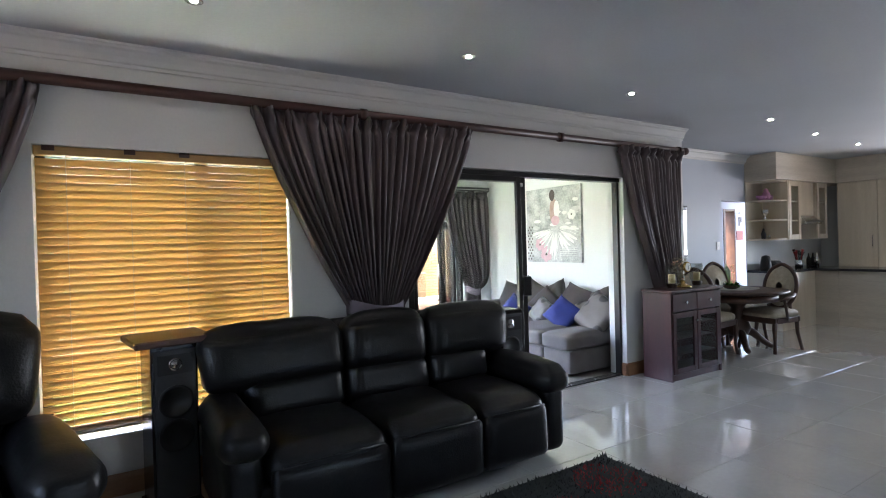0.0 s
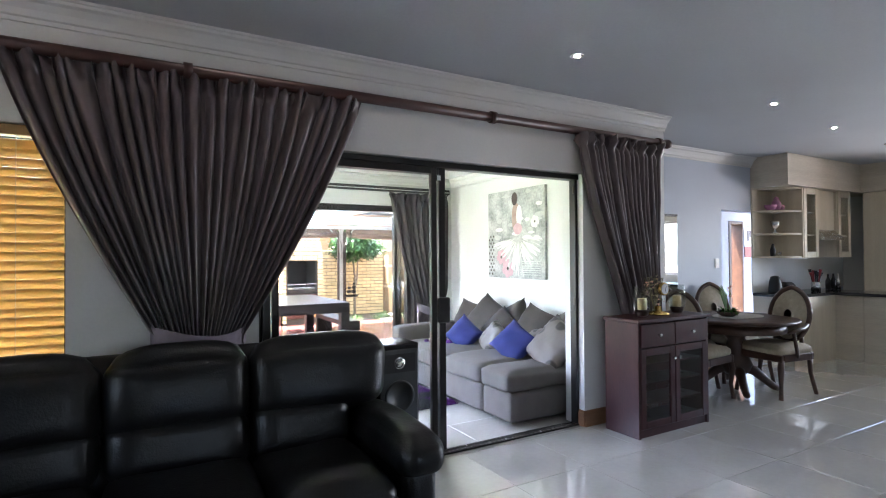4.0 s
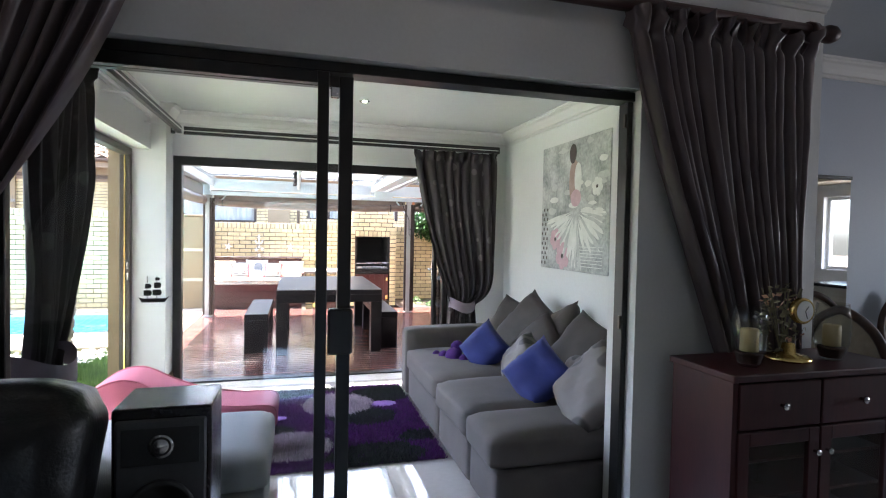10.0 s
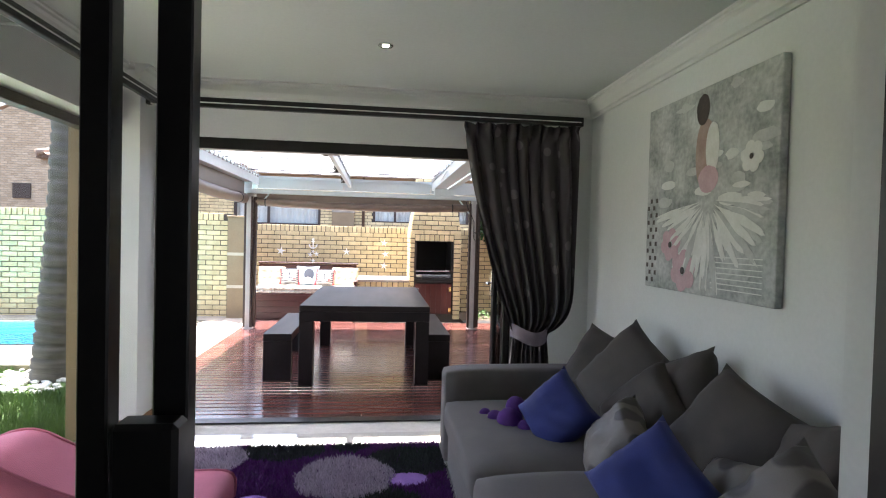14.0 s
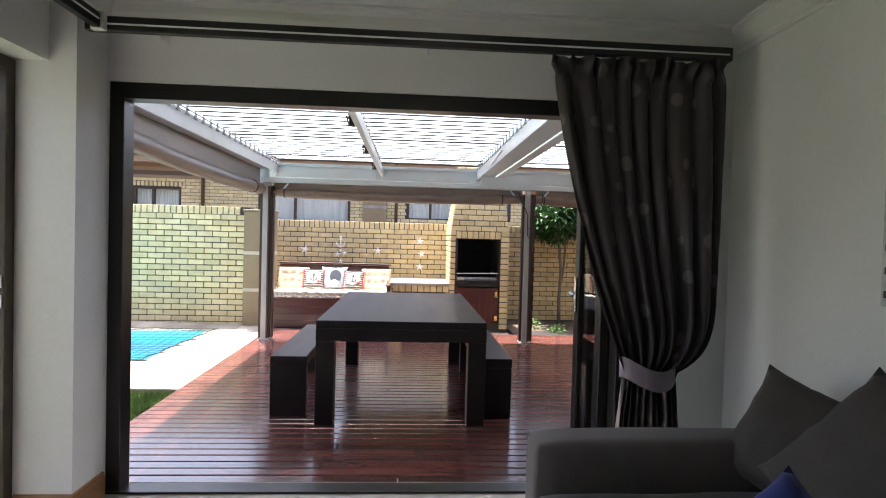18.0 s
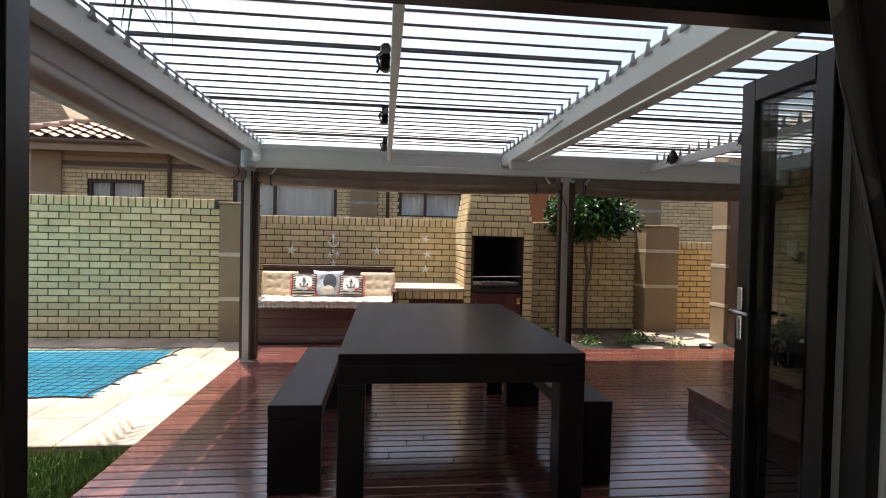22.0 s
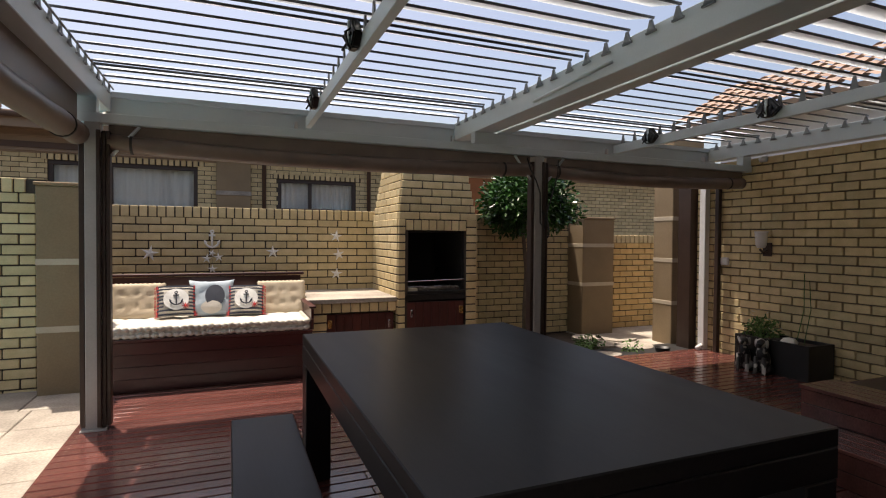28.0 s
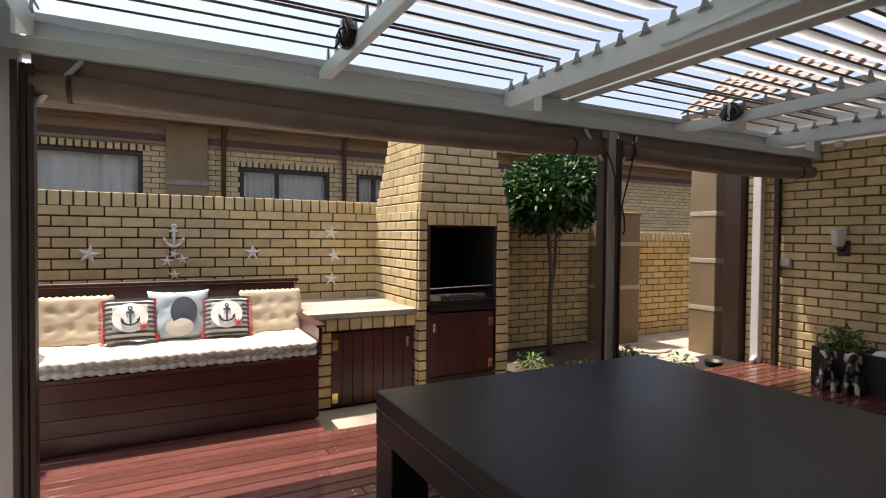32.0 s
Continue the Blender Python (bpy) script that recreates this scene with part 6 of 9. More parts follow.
fc = part("clock_face", lathe([(0.0435, 0), (0.0435, 0.002), (0.002, 0.002)], (0, 0, 0), 24), WHITE_PAINT, arr)
fc.matrix_basis = Matrix.Translation((5.16, 3.306, 1.13)) @ Matrix.Rotation(radians(90), 4, "X")
for ang, ln in ((40, 0.026), (160, 0.034)):
    part("clock_hand", tube([(5.16, 3.303, 1.13), (5.16 + ln * math.sin(radians(ang)), 3.303, 1.13 + ln * math.cos(radians(ang)))], 0.0015, 4), RUBBER, arr)
rng = random.Random(12)
for mat_, n in ((DRIED, 150), (BLOSSOM, 26)):
    bm = bmesh.new()
    for _ in range(n):
        a, h = rng.random() * math.tau, rng.random()
        r = 0.03 + 0.085 * math.sin(math.pi * min(1, h * 0.9 + 0.1)) * rng.random() ** 0.5
        p = Vector((5.12 + r * math.cos(a) * 1.15, 3.38 + r * math.sin(a) * 0.6, 0.95 + 0.28 * h))
        d = Vector((rng.uniform(-1, 1), rng.uniform(-1, 1), rng.uniform(-0.3, 1))).normalized() * rng.uniform(0.018, 0.04)
        w = d.orthogonal().normalized() * rng.uniform(0.006, 0.012)
        bm.faces.new([bm.verts.new(c) for c in (p, p + d * 0.5 + w, p + d, p + d * 0.5 - w)])
    part("dried_leaves" if mat_ is DRIED else "flowers", bm, mat_, arr)
for k in range(7):
    a = k * 0.9
    part("twig", tube([(5.12, 3.38, 0.95), (5.12 + 0.05 * math.cos(a), 3.38 + 0.03 * math.sin(a), 1.1), (5.12 + 0.10 * math.cos(a), 3.38 + 0.05 * math.sin(a), 1.22)], 0.003, 5), DRIED, arr)

# dining set
dt = thing("dining_table", "carved walnut dining table on a turned pedestal", "table", (6.82, 3.72, 0))
DC = (6.82, 3.72)
part("tabletop", lathe([(0.50, 0.715), (0.56, 0.722), (0.585, 0.738), (0.575, 0.756), (0.54, 0.762), (0.01, 0.763)], (*DC, 0), 48), WALNUT, dt, smooth=True)
part("apron", lathe([(0.46, 0.62), (0.47, 0.63), (0.46, 0.715), (0.44, 0.715)], (*DC, 0), 48), WALNUT, dt, smooth=True)
part("pedestal", lathe([(0.09, 0.16), (0.13, 0.20), (0.16, 0.27), (0.13, 0.34), (0.07, 0.40), (0.09, 0.46), (0.07, 0.52), (0.12, 0.58), (0.14, 0.62)], (*DC, 0), 28), WALNUT, dt, smooth=True)
for k in range(4):
    a = radians(45 + 90 * k)
    c, s = math.cos(a), math.sin(a)
    part("foot", tube([(DC[0] + c * r, DC[1] + s * r, z) for r, z in ((0.06, 0.24), (0.18, 0.20), (0.28, 0.11), (0.36, 0.045), (0.40, 0.03))], [0.05, 0.05, 0.04, 0.035, 0.03], 12), WALNUT, dt, smooth=True)
solo("runner", lathe([(0.30, 0.0), (0.30, 0.004), (0.29, 0.005), (0.003, 0.005)], (DC[0] + 0.02, DC[1] - 0.02, 0.764), 36, squash=0.7), WHITE_COTTON, "oval cream table mat on the dining table", "table mat")
pl = thing("table_plant", "small plant with strappy leaves and peach flowers", "plant", (DC[0] - 0.12, DC[1] + 0.0, 0.77))
part("bowl", lathe([(0.05, 0), (0.09, 0.02), (0.11, 0.05), (0.105, 0.05), (0.08, 0.025), (0.003, 0.02)], (DC[0] - 0.12, DC[1], 0.77), 24), WALNUT, pl, smooth=True)
bm = bmesh.new()
rng = random.Random(21)
for k in range(90):
    a, ln = rng.random() * math.tau, rng.uniform(0.06, 0.14)
    p0 = Vector((DC[0] - 0.12 + 0.05 * math.cos(a), DC[1] + 0.05 * math.sin(a), 0.80))
    p1 = p0 + Vector((math.cos(a) * ln * 0.8, math.sin(a) * ln * 0.8, ln * rng.uniform(-0.1, 0.6)))
    w = Vector((-math.sin(a), math.cos(a), 0)) * 0.010
    m = p0.lerp(p1, 0.5) + Vector((0, 0, 0.025))
    bm.faces.new([bm.verts.new(c) for c in (p0, m + w, p1, m - w)])
part("leaves", bm, LEAF, pl)
bm = bmesh.new()
for k in range(9):
    x = DC[0] - 0.2 + 0.012 * k
    tube([(DC[0] - 0.14, DC[1], 0.81), (x - 0.05, DC[1] - 0.01, 1.0), (x - 0.10, DC[1] - 0.01, 1.10 - 0.004 * (k - 4) ** 2)], [0.004, 0.006, 0.001], 4, bm)
part("fan_leaf", bm, LEAF_PALE, pl)
part("stem", tube([(DC[0] - 0.10, DC[1], 0.81), (DC[0] - 0.07, DC[1], 1.0), (DC[0] - 0.10, DC[1], 1.07)], 0.003, 5), LEAF_PALE, pl)
bm = bmesh.new()
for k in range(24):
    p = Vector((DC[0] - 0.09 + rng.uniform(-0.03, 0.03), DC[1] + rng.uniform(-0.02, 0.02), 1.0 + rng.uniform(-0.03, 0.07)))
    d = Vector((rng.uniform(-1, 1), rng.uniform(-1, 1), rng.uniform(-1, 1))).normalized() * 0.022
    w = d.orthogonal().normalized() * 0.009
    bm.faces.new([bm.verts.new(c) for c in (p, p + d * 0.5 + w, p + d, p + d * 0.5 - w)])
part("flowers", bm, BLOSSOM, pl)


def dining_chair(arms):
    c = thing("dining_chair", "carved walnut dining chair with cream oval back", "chair", (0, 0, 0), "chairs round the dining table")
    part("seat", soft_block(-0.24, -0.25, 0.42, 0.24, 0.22, 0.50, 0.035, 0.03, 2.0), UPHOLSTERY, c, "cream damask seat", True)
    bm = bmesh.new()
    for a in ((-0.25, -0.26, 0.25, -0.22), (-0.25, 0.19, 0.25, 0.23), (-0.25, -0.22, -0.21, 0.19), (0.21, -0.22, 0.25, 0.19)):
        box(a[0], a[1], 0.36, a[2], a[3], 0.43, 0.008, bm=bm)
    part("seat_frame", bm, WALNUT, c)
    for x in (-0.225, 0.225):
        part("leg", tube([(x, -0.23, 0.38), (x * 1.04, -0.25, 0.30), (x * 1.0, -0.235, 0.14), (x * 1.06, -0.26, 0.0)], [0.028, 0.030, 0.019, 0.022], 10), WALNUT, c, smooth=True)
        part("leg", tube([(x * 0.95, 0.21, 0.40), (x * 0.95, 0.225, 0.22), (x * 0.98, 0.30, 0.0)], [0.024, 0.021, 0.019], 10), WALNUT, c, smooth=True)
    lean = Matrix.Translation((0, 0.235, 0.78)) @ Matrix.Rotation(radians(-10), 4, "X")
    ring = bmesh.new()
    n = 40
    loop = [Vector((0.205 * math.cos(t), 0, 0.275 * math.sin(t) + 0.012 * math.exp(-((t - math.pi / 2) * 5) ** 2))) for t in [k * math.tau / n for k in range(n + 1)]]
    tube(loop, 0.024, 8, ring, False)
    bmesh.ops.transform(ring, matrix=lean, verts=ring.verts[:])
    part("back_frame", ring, WALNUT, c, smooth=True)
    pad = bmesh.new()
    for s in (1, -1):
        rows = []
        for j in range(6):
            rr = j / 5
            rows.append([pad.verts.new(Vector((0.195 * rr * math.cos(t), s * 0.028 * (1 - rr ** 2.5), 0.265 * rr * math.sin(t)))) for t in [k * math.tau / 28 for k in range(28)]])
        for p, q in zip(rows, rows[1:]):
            for k in range(28):
                if p is rows[0]:
                    f = (p[0], q[k], q[(k + 1) % 28])
                    continue
                f = (p[k], q[k], q[(k + 1) % 28], p[(k + 1) % 28])
                pad.faces.new(f if s < 0 else f[::-1])
        pad.faces.new(rows[1] if s > 0 else rows[1][::-1])
    bmesh.ops.transform(pad, matrix=lean, verts=pad.verts[:])
    part("backrest", pad, UPHOLSTERY, c, "cream damask oval back", True)
    for x in (-0.14, 0.14):
        part("back_post", tube([(x * 1.3, 0.215, 0.40), (x, 0.21, 0.48), (x * 0.98, 0.205, 0.575)], 0.02, 8), WALNUT, c, smooth=True)
    if arms:
        for x in (-0.25, 0.25):
            part("arm", tube([(x * 0.82, 0.20, 0.70), (x * 1.08, 0.05, 0.68), (x * 1.15, -0.14, 0.665), (x * 1.05, -0.18, 0.64)], [0.018, 0.02, 0.022, 0.016], 8), WALNUT, c, smooth=True)
            part("arm_post", tube([(x, -0.02, 0.40), (x * 1.12, -0.09, 0.52), (x * 1.1, -0.12, 0.655)], 0.017, 8), WALNUT, c, smooth=True)
    return c


ch = dining_chair(True)
ch.matrix_basis = pose(6.88, 3.20, 0, 0, 0, 200 - 15)
ch2 = dining_chair(False)
ch2.matrix_basis = pose(6.18, 3.74, 0, 0, 0, 95)
copy_thing(ch2, pose(6.50, 4.12, 0, 0, 0, -8))
copy_thing(ch, pose(7.25, 4.08, 0, 0, 0, -20))
ch.matrix_basis = pose(7.04, 3.44, 0, 0, 0, -97)

# wall things of the dining side
sw = thing("light_switch", "white wall switch beside the passage", "switch", (7.66, 4.445, 1.3))
part("plate", box(7.62, 4.438, 1.24, 7.70, 4.4495, 1.36, 0.003), WHITE_PAINT, sw)
part("rocker", box(7.645, 4.433, 1.285, 7.675, 4.4375, 1.32, 0.001), WHITE_PAINT, sw)
mir = thing("wall_mirror", "tall frameless wall mirror under a black top clip", "mirror", (6.7, 4.44, 1.0))
m_, t_, b_ = shader("mirror_silver")
b_.inputs["Metallic"].default_value, b_.inputs["Roughness"].default_value = 1.0, 0.02
b_.inputs["Base Color"].default_value = (0.85, 0.87, 0.87, 1)
part("glass", box(6.50, 4.436, 0.9, 6.88, 4.4495, 1.86), m_, mir)
part("clip", box(6.50, 4.425, 1.861, 6.88, 4.4495, 1.885, 0.002), BLACK_METAL, mir)
# ---- passage and kitchen ----
pd = tagged(new("door_4"), "open back door with a dark wooden frame at the end of the passage", "door", kind="structure")
cut_wall("wall_passage", "x", 5.6, 0.2, 7.0, 11.0, 0, ZC, [(9.80, 10.20, 0, 1.96)], BLUE_PAINT)
part("frame", box(9.80, 5.59, 0, 9.865, 5.81, 1.96, 0.004), WALNUT, pd)
part("frame", box(10.165, 5.59, 0, 10.20, 5.81, 1.96, 0.004), WALNUT, pd)
part("frame_head", box(9.865, 5.59, 1.915, 10.165, 5.81, 1.96, 0.004), WALNUT, pd)
cut_wall("wall_passage_side", "y", 7.55, 0.2, 4.65, 5.6, 0, ZC, [], BLUE_PAINT)
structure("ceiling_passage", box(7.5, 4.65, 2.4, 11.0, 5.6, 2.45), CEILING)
structure("pavement_court", box(7.95, 5.81, -0.129, 11.0, 7.40, -0.02), PAVING)
wall_court = structure("wall_court", box(8.0, 7.41, -0.1, 10.55, 7.6, 2.05), MORTAR, "yellow brick wall outside the back door")
cal = thing("wall_calendar", "small picture calendar with a red lower half", "calendar", (10.34, 5.595, 1.36))
part("picture", box(10.225, 5.588, 1.55, 10.46, 5.5985, 1.86, 0.001), OIL_WHITE, cal)
part("printed_motif", box(10.30, 5.584, 1.63, 10.35, 5.5875, 1.81), OIL_DARK, cal)
part("printed_motif", box(10.37, 5.584, 1.70, 10.41, 5.5875, 1.81), OIL_DARK, cal)
part("pad", box(10.235, 5.588, 1.36, 10.45, 5.5985, 1.535, 0.001), RED_PLASTIC, cal)
part("hanging_loop", tube([(10.30, 5.593, 1.86), (10.34, 5.593, 1.90), (10.38, 5.593, 1.86)], 0.002, 5), RUBBER, cal)

# corner shelf, wall cupboards, hood, tall cupboards, peninsula
cs = thing("corner_shelf", "whitewashed oak open corner shelf with trinkets", "shelf", (8.7, 4.3, 1.36))
part("back_panel", box(8.42, 4.425, 1.36, 8.92, 4.449, 2.28), CUPBOARD, cs)
part("side_panel", box(8.90, 4.05, 1.36, 8.92, 4.425, 2.28), CUPBOARD, cs)
for z in (1.36, 1.66, 1.96, 2.26):
    pts = [(8.42, 4.424)] + [(8.899 - 0.46 * math.cos(a), 4.424 - 0.36 * math.sin(a)) for a in [radians(k * 9) for k in range(2, 11)]] + [(8.899, 4.424)]
    part("shelf_board", prism(pts, z, z + 0.022), CUPBOARD, cs)
for x, z, prof, mt, nm, lb in ((8.56, 1.983, [(0.04, 0), (0.07, 0.04), (0.075, 0.07), (0.07, 0.07), (0.06, 0.04), (0.004, 0.01)], CERAMIC_PINK, "bowl", "pink glass bowl on the corner shelf"),
                               (8.70, 1.983, [(0.035, 0), (0.06, 0.05), (0.055, 0.11), (0.03, 0.14), (0.035, 0.16), (0.012, 0.18), (0.004, 0.19)], CERAMIC_PINK, "lidded_jar", "pink lidded jar on the corner shelf"),
                               (8.81, 1.983, [(0.03, 0), (0.045, 0.04), (0.04, 0.08), (0.004, 0.09)], CERAMIC_PINK, "sugar_pot", "small pink pot on the corner shelf"),
                               (8.66, 1.683, [(0.04, 0), (0.012, 0.03), (0.012, 0.06), (0.05, 0.10), (0.055, 0.16), (0.05, 0.16), (0.045, 0.11), (0.004, 0.07)], STEEL, "trophy_cup", "silver trophy cup on the corner shelf"),
                               (8.60, 1.383, [(0.03, 0), (0.035, 0.08), (0.02, 0.12), (0.012, 0.16), (0.004, 0.165)], RUBBER, "dark_bottle", "dark squat bottle on the corner shelf"),
                               (8.76, 1.383, [(0.025, 0), (0.027, 0.05), (0.004, 0.06)], STEEL, "tin", "small silver tin on the corner shelf")):
    solo(nm, lathe(prof, (x, 4.27, z), 20), mt, lb, nm.replace("_", " "), "shelf trinkets", True)


def wall_cupboard(x0, x1, label):
    c = thing("wall_cupboard", label, "cabinet", ((x0 + x1) / 2, 4.2, 1.36), "kitchen wall cupboards")
    bm = bmesh.new()
    box(x0, 4.07, 1.36, x0 + 0.02, 4.449, 2.28, bm=bm)
    box(x1 - 0.02, 4.07, 1.36, x1, 4.449, 2.28, bm=bm)
    for z in (1.36, 1.65, 1.95, 2.26):
        box(x0 + 0.02, 4.08, z, x1 - 0.02, 4.449, z + 0.02, bm=bm)
    part("body", bm, CUPBOARD, c)
    d = part("door", box(x0, 4.045, 1.36, x0 + 0.07, 4.068, 2.28, 0.003), CUPBOARD, c)
    part("stile", box(x1 - 0.07, 4.045, 1.36, x1, 4.068, 2.28, 0.003), CUPBOARD, d)
    for z in (1.36, 2.20):
        part("rail", box(x0 + 0.07, 4.045, z, x1 - 0.07, 4.068, z + 0.08, 0.003), CUPBOARD, d)
    pane = part("pane", box(x0 + 0.07, 4.055, 1.44, x1 - 0.07, 4.059, 2.20), GLASS, d)
    pane.visible_shadow = False
    return c


wall_cupboard(8.93, 9.30, "whitewashed oak wall cupboard with a glass door")
wall_cupboard(9.85, 10.20, "whitewashed oak wall cupboard with a glass door beside the hood")
hd = thing("cooker_hood", "steel cooker hood between oak wall cupboards", "cooker hood", (9.55, 4.2, 1.6))
part("front_panel", box(9.31, 4.10, 1.74, 9.84, 4.449, 2.28, 0.003), CUPBOARD, hd)
part("canopy", prism([(4.449, 1.60), (3.98, 1.60), (3.98, 1.635), (4.10, 1.735), (4.449, 1.735)], 9.31, 9.84), STEEL, hd).matrix_basis = Matrix(((0, 0, 1, 0), (1, 0, 0, 0), (0, 1, 0, 0), (0, 0, 0, 1)))
structure("bulkhead", box(8.42, 3.98, 2.281, 10.899, 4.449, ZC - 0.001), CUPBOARD_H)
structure("bulkhead_side", box(10.35, 0.6, 2.281, 10.899, 3.979, ZC - 0.001), CUPBOARD_H)
for k, (y0, y1) in enumerate(((3.42, 3.97), (2.95, 3.415))):
    c = thing("tall_cupboard", "tall whitewashed oak kitchen cupboard", "cupboard", (10.6, (y0 + y1) / 2, 0), "tall kitchen cupboards")
    part("body", box(10.40, y0, 0.0, 10.898, y1, 2.279), CUPBOARD, c)
    d = part("door", box(10.378, y0 + 0.003, 0.9, 10.399, y1 - 0.003, 2.275, 0.003), CUPBOARD, c)
    part("handle", tube([(10.365, y0 + 0.06, 1.2), (10.352, y0 + 0.06, 1.22), (10.352, y0 + 0.06, 1.38), (10.365, y0 + 0.06, 1.40)], 0.006, 8), STEEL, d, smooth=True)
    part("lower_door", box(10.378, y0 + 0.003, 0.08, 10.399, y1 - 0.003, 0.89, 0.003), CUPBOARD, c)
pen = thing("kitchen_peninsula", "oak panelled kitchen peninsula with black granite top", "counter", (9.8, 3.3, 0))
for k, (y0, y1) in enumerate(((2.0, 2.82), (2.824, 3.63), (3.634, 4.449))):
    part("panel", box(9.50, y0, 0.0, 9.53, y1, 0.86, 0.002), CUPBOARD_H, pen)
part("body", box(9.532, 2.0, 0.0, 10.05, 4.449, 0.86), CUPBOARD, pen)
part("granite_top", box(9.42, 1.92, 0.862, 10.08, 4.448, 0.90, 0.005), GRANITE, pen, "polished black granite top")
base = thing("kitchen_base_units", "oak kitchen base units with black granite top", "cabinet", (9.0, 4.2, 0))
part("body", box(8.45, 3.95, 0.0, 9.498, 4.448, 0.86), CUPBOARD, base)
part("granite_top", box(8.43, 3.92, 0.862, 9.418, 4.447, 0.90, 0.005), GRANITE, base, "polished black granite top")
bb = thing("bread_bin", "dark rounded bread bin on the granite", "bread bin", (8.80, 4.25, 0.9))
part("body", soft_block(8.70, 4.15, 0.902, 8.94, 4.36, 1.03, 0.05, 0.01, 1.0), RUBBER, bb, smooth=True)
part("handle", tube([(8.76, 4.14, 0.98), (8.82, 4.13, 0.98), (8.88, 4.14, 0.98)], 0.006, 8), STEEL, bb, smooth=True)
kt = thing("kettle", "black and steel electric kettle", "kettle", (8.55, 4.22, 0.9))
part("jug", lathe([(0.075, 0.0), (0.08, 0.03), (0.072, 0.14), (0.055, 0.21), (0.03, 0.225), (0.004, 0.23)], (8.55, 4.22, 0.902), 24), RUBBER, kt, smooth=True)
part("handle", tube([(8.62, 4.22, 1.08), (8.66, 4.22, 1.07), (8.66, 4.22, 0.98), (8.63, 4.22, 0.94)], 0.011, 8), STEEL, kt, smooth=True)
ut = thing("utensil_jar", "steel jar of red and dark kitchen utensils", "utensil holder", (9.36, 4.12, 0.9))
part("jar", lathe([(0.055, 0), (0.058, 0.13), (0.053, 0.13), (0.05, 0.01), (0.004, 0.008)], (9.36, 4.12, 0.902), 20), STEEL, ut, smooth=True)
for k in range(7):
    a = k * 0.9
    part("utensil", tube([(9.36 + 0.02 * math.cos(a), 4.12 + 0.02 * math.sin(a), 0.92), (9.36 + 0.05 * math.cos(a), 4.12 + 0.05 * math.sin(a), 1.10), (9.36 + 0.07 * math.cos(a), 4.12 + 0.07 * math.sin(a), 1.16 + 0.02 * (k % 3))], [0.006, 0.009, 0.022], 8), RED_PLASTIC if k % 2 else RUBBER, ut, smooth=True)
for k, (x, y) in enumerate(((9.92, 4.22), (10.02, 4.14), (10.12, 4.24))):
    solo("oil_bottle", lathe([(0.032, 0), (0.034, 0.12), (0.014, 0.17), (0.012, 0.22), (0.004, 0.222)], (x, y, 0.902), 16), RUBBER if k != 1 else STEEL, "dark glass oil bottle beside the hob", "bottle", "bottles on the counter", True)
structure("splash_back", box(8.421, 4.440, 0.901, 10.899, 4.4495, 1.359), PAINT, "cream painted splash-back")
structure("wall_kitchen_return", box(10.21, 4.430, 1.36, 10.899, 4.4495, 2.28), CUPBOARD)
# unseen window, added round the opening for the kitchen fill lamp
kw = tagged(new("window_2"), "added kitchen window out of view that lets light in", "window", kind="structure")
for a in ((10.98, 1.0, 1.0, 11.02, 2.9, 1.05), (10.98, 1.0, 2.05, 11.02, 2.9, 2.1), (10.98, 1.0, 1.05, 11.02, 1.05, 2.05), (10.98, 2.85, 1.05, 11.02, 2.9, 2.05), (10.98, 1.92, 1.05, 11.02, 1.98, 2.05)):
    part("window_frame", box(*a, 0.003), WHITE_PAINT, kw)
# ---- lounge ----
couch = thing("corner_couch", "long taupe fabric couch with loose seat cushions", "couch", (4.6, 5.0, 0))
CX0, CX1 = 4.02, 5.22
for k, (y0, y1) in enumerate(((3.92, 4.35), (4.35, 5.01), (5.01, 6.02))):
    f = CX0 + (0.0, 0.0, 0.0)[k]
    part("base", soft_block(f + 0.02, y0 + 0.003, 0.03, CX1, y1 - 0.003, 0.28, 0.03, 0.004, k), COUCH, couch, smooth=True)
for k, (y0, y1) in enumerate(((3.93, 4.35), (4.35, 5.01), (5.01, 6.01))):
    part("seat_cushion", soft_block(CX0 - 0.01, y0 + 0.004, 0.275, CX1 - 0.14, y1 - 0.004, 0.442, 0.045, 0.022, k + 3.0), COUCH, couch, smooth=True)
part("arm", soft_block(CX0, 6.02, 0.03, CX1, 6.21, 0.60, 0.04, 0.008, 8.0), COUCH, couch, smooth=True)
part("backrest", soft_block(CX1 - 0.14, 3.93, 0.20, CX1, 6.04, 0.66, 0.045, 0.010, 9.0), COUCH, couch, smooth=True)


def cushion(mat_, size, at, turn, seed, label, thick=0.16, cat="cushion", group="couch cushions", slump=0.1):
    m = Matrix.Translation(at) @ Euler([radians(a) for a in turn]).to_matrix().to_4x4()
    ob = thing("cushion", label, cat, at, group)
    part("cover", pillow(size, size * 0.96, thick, m, seed, slump=slump), mat_, ob, smooth=True)
    return ob


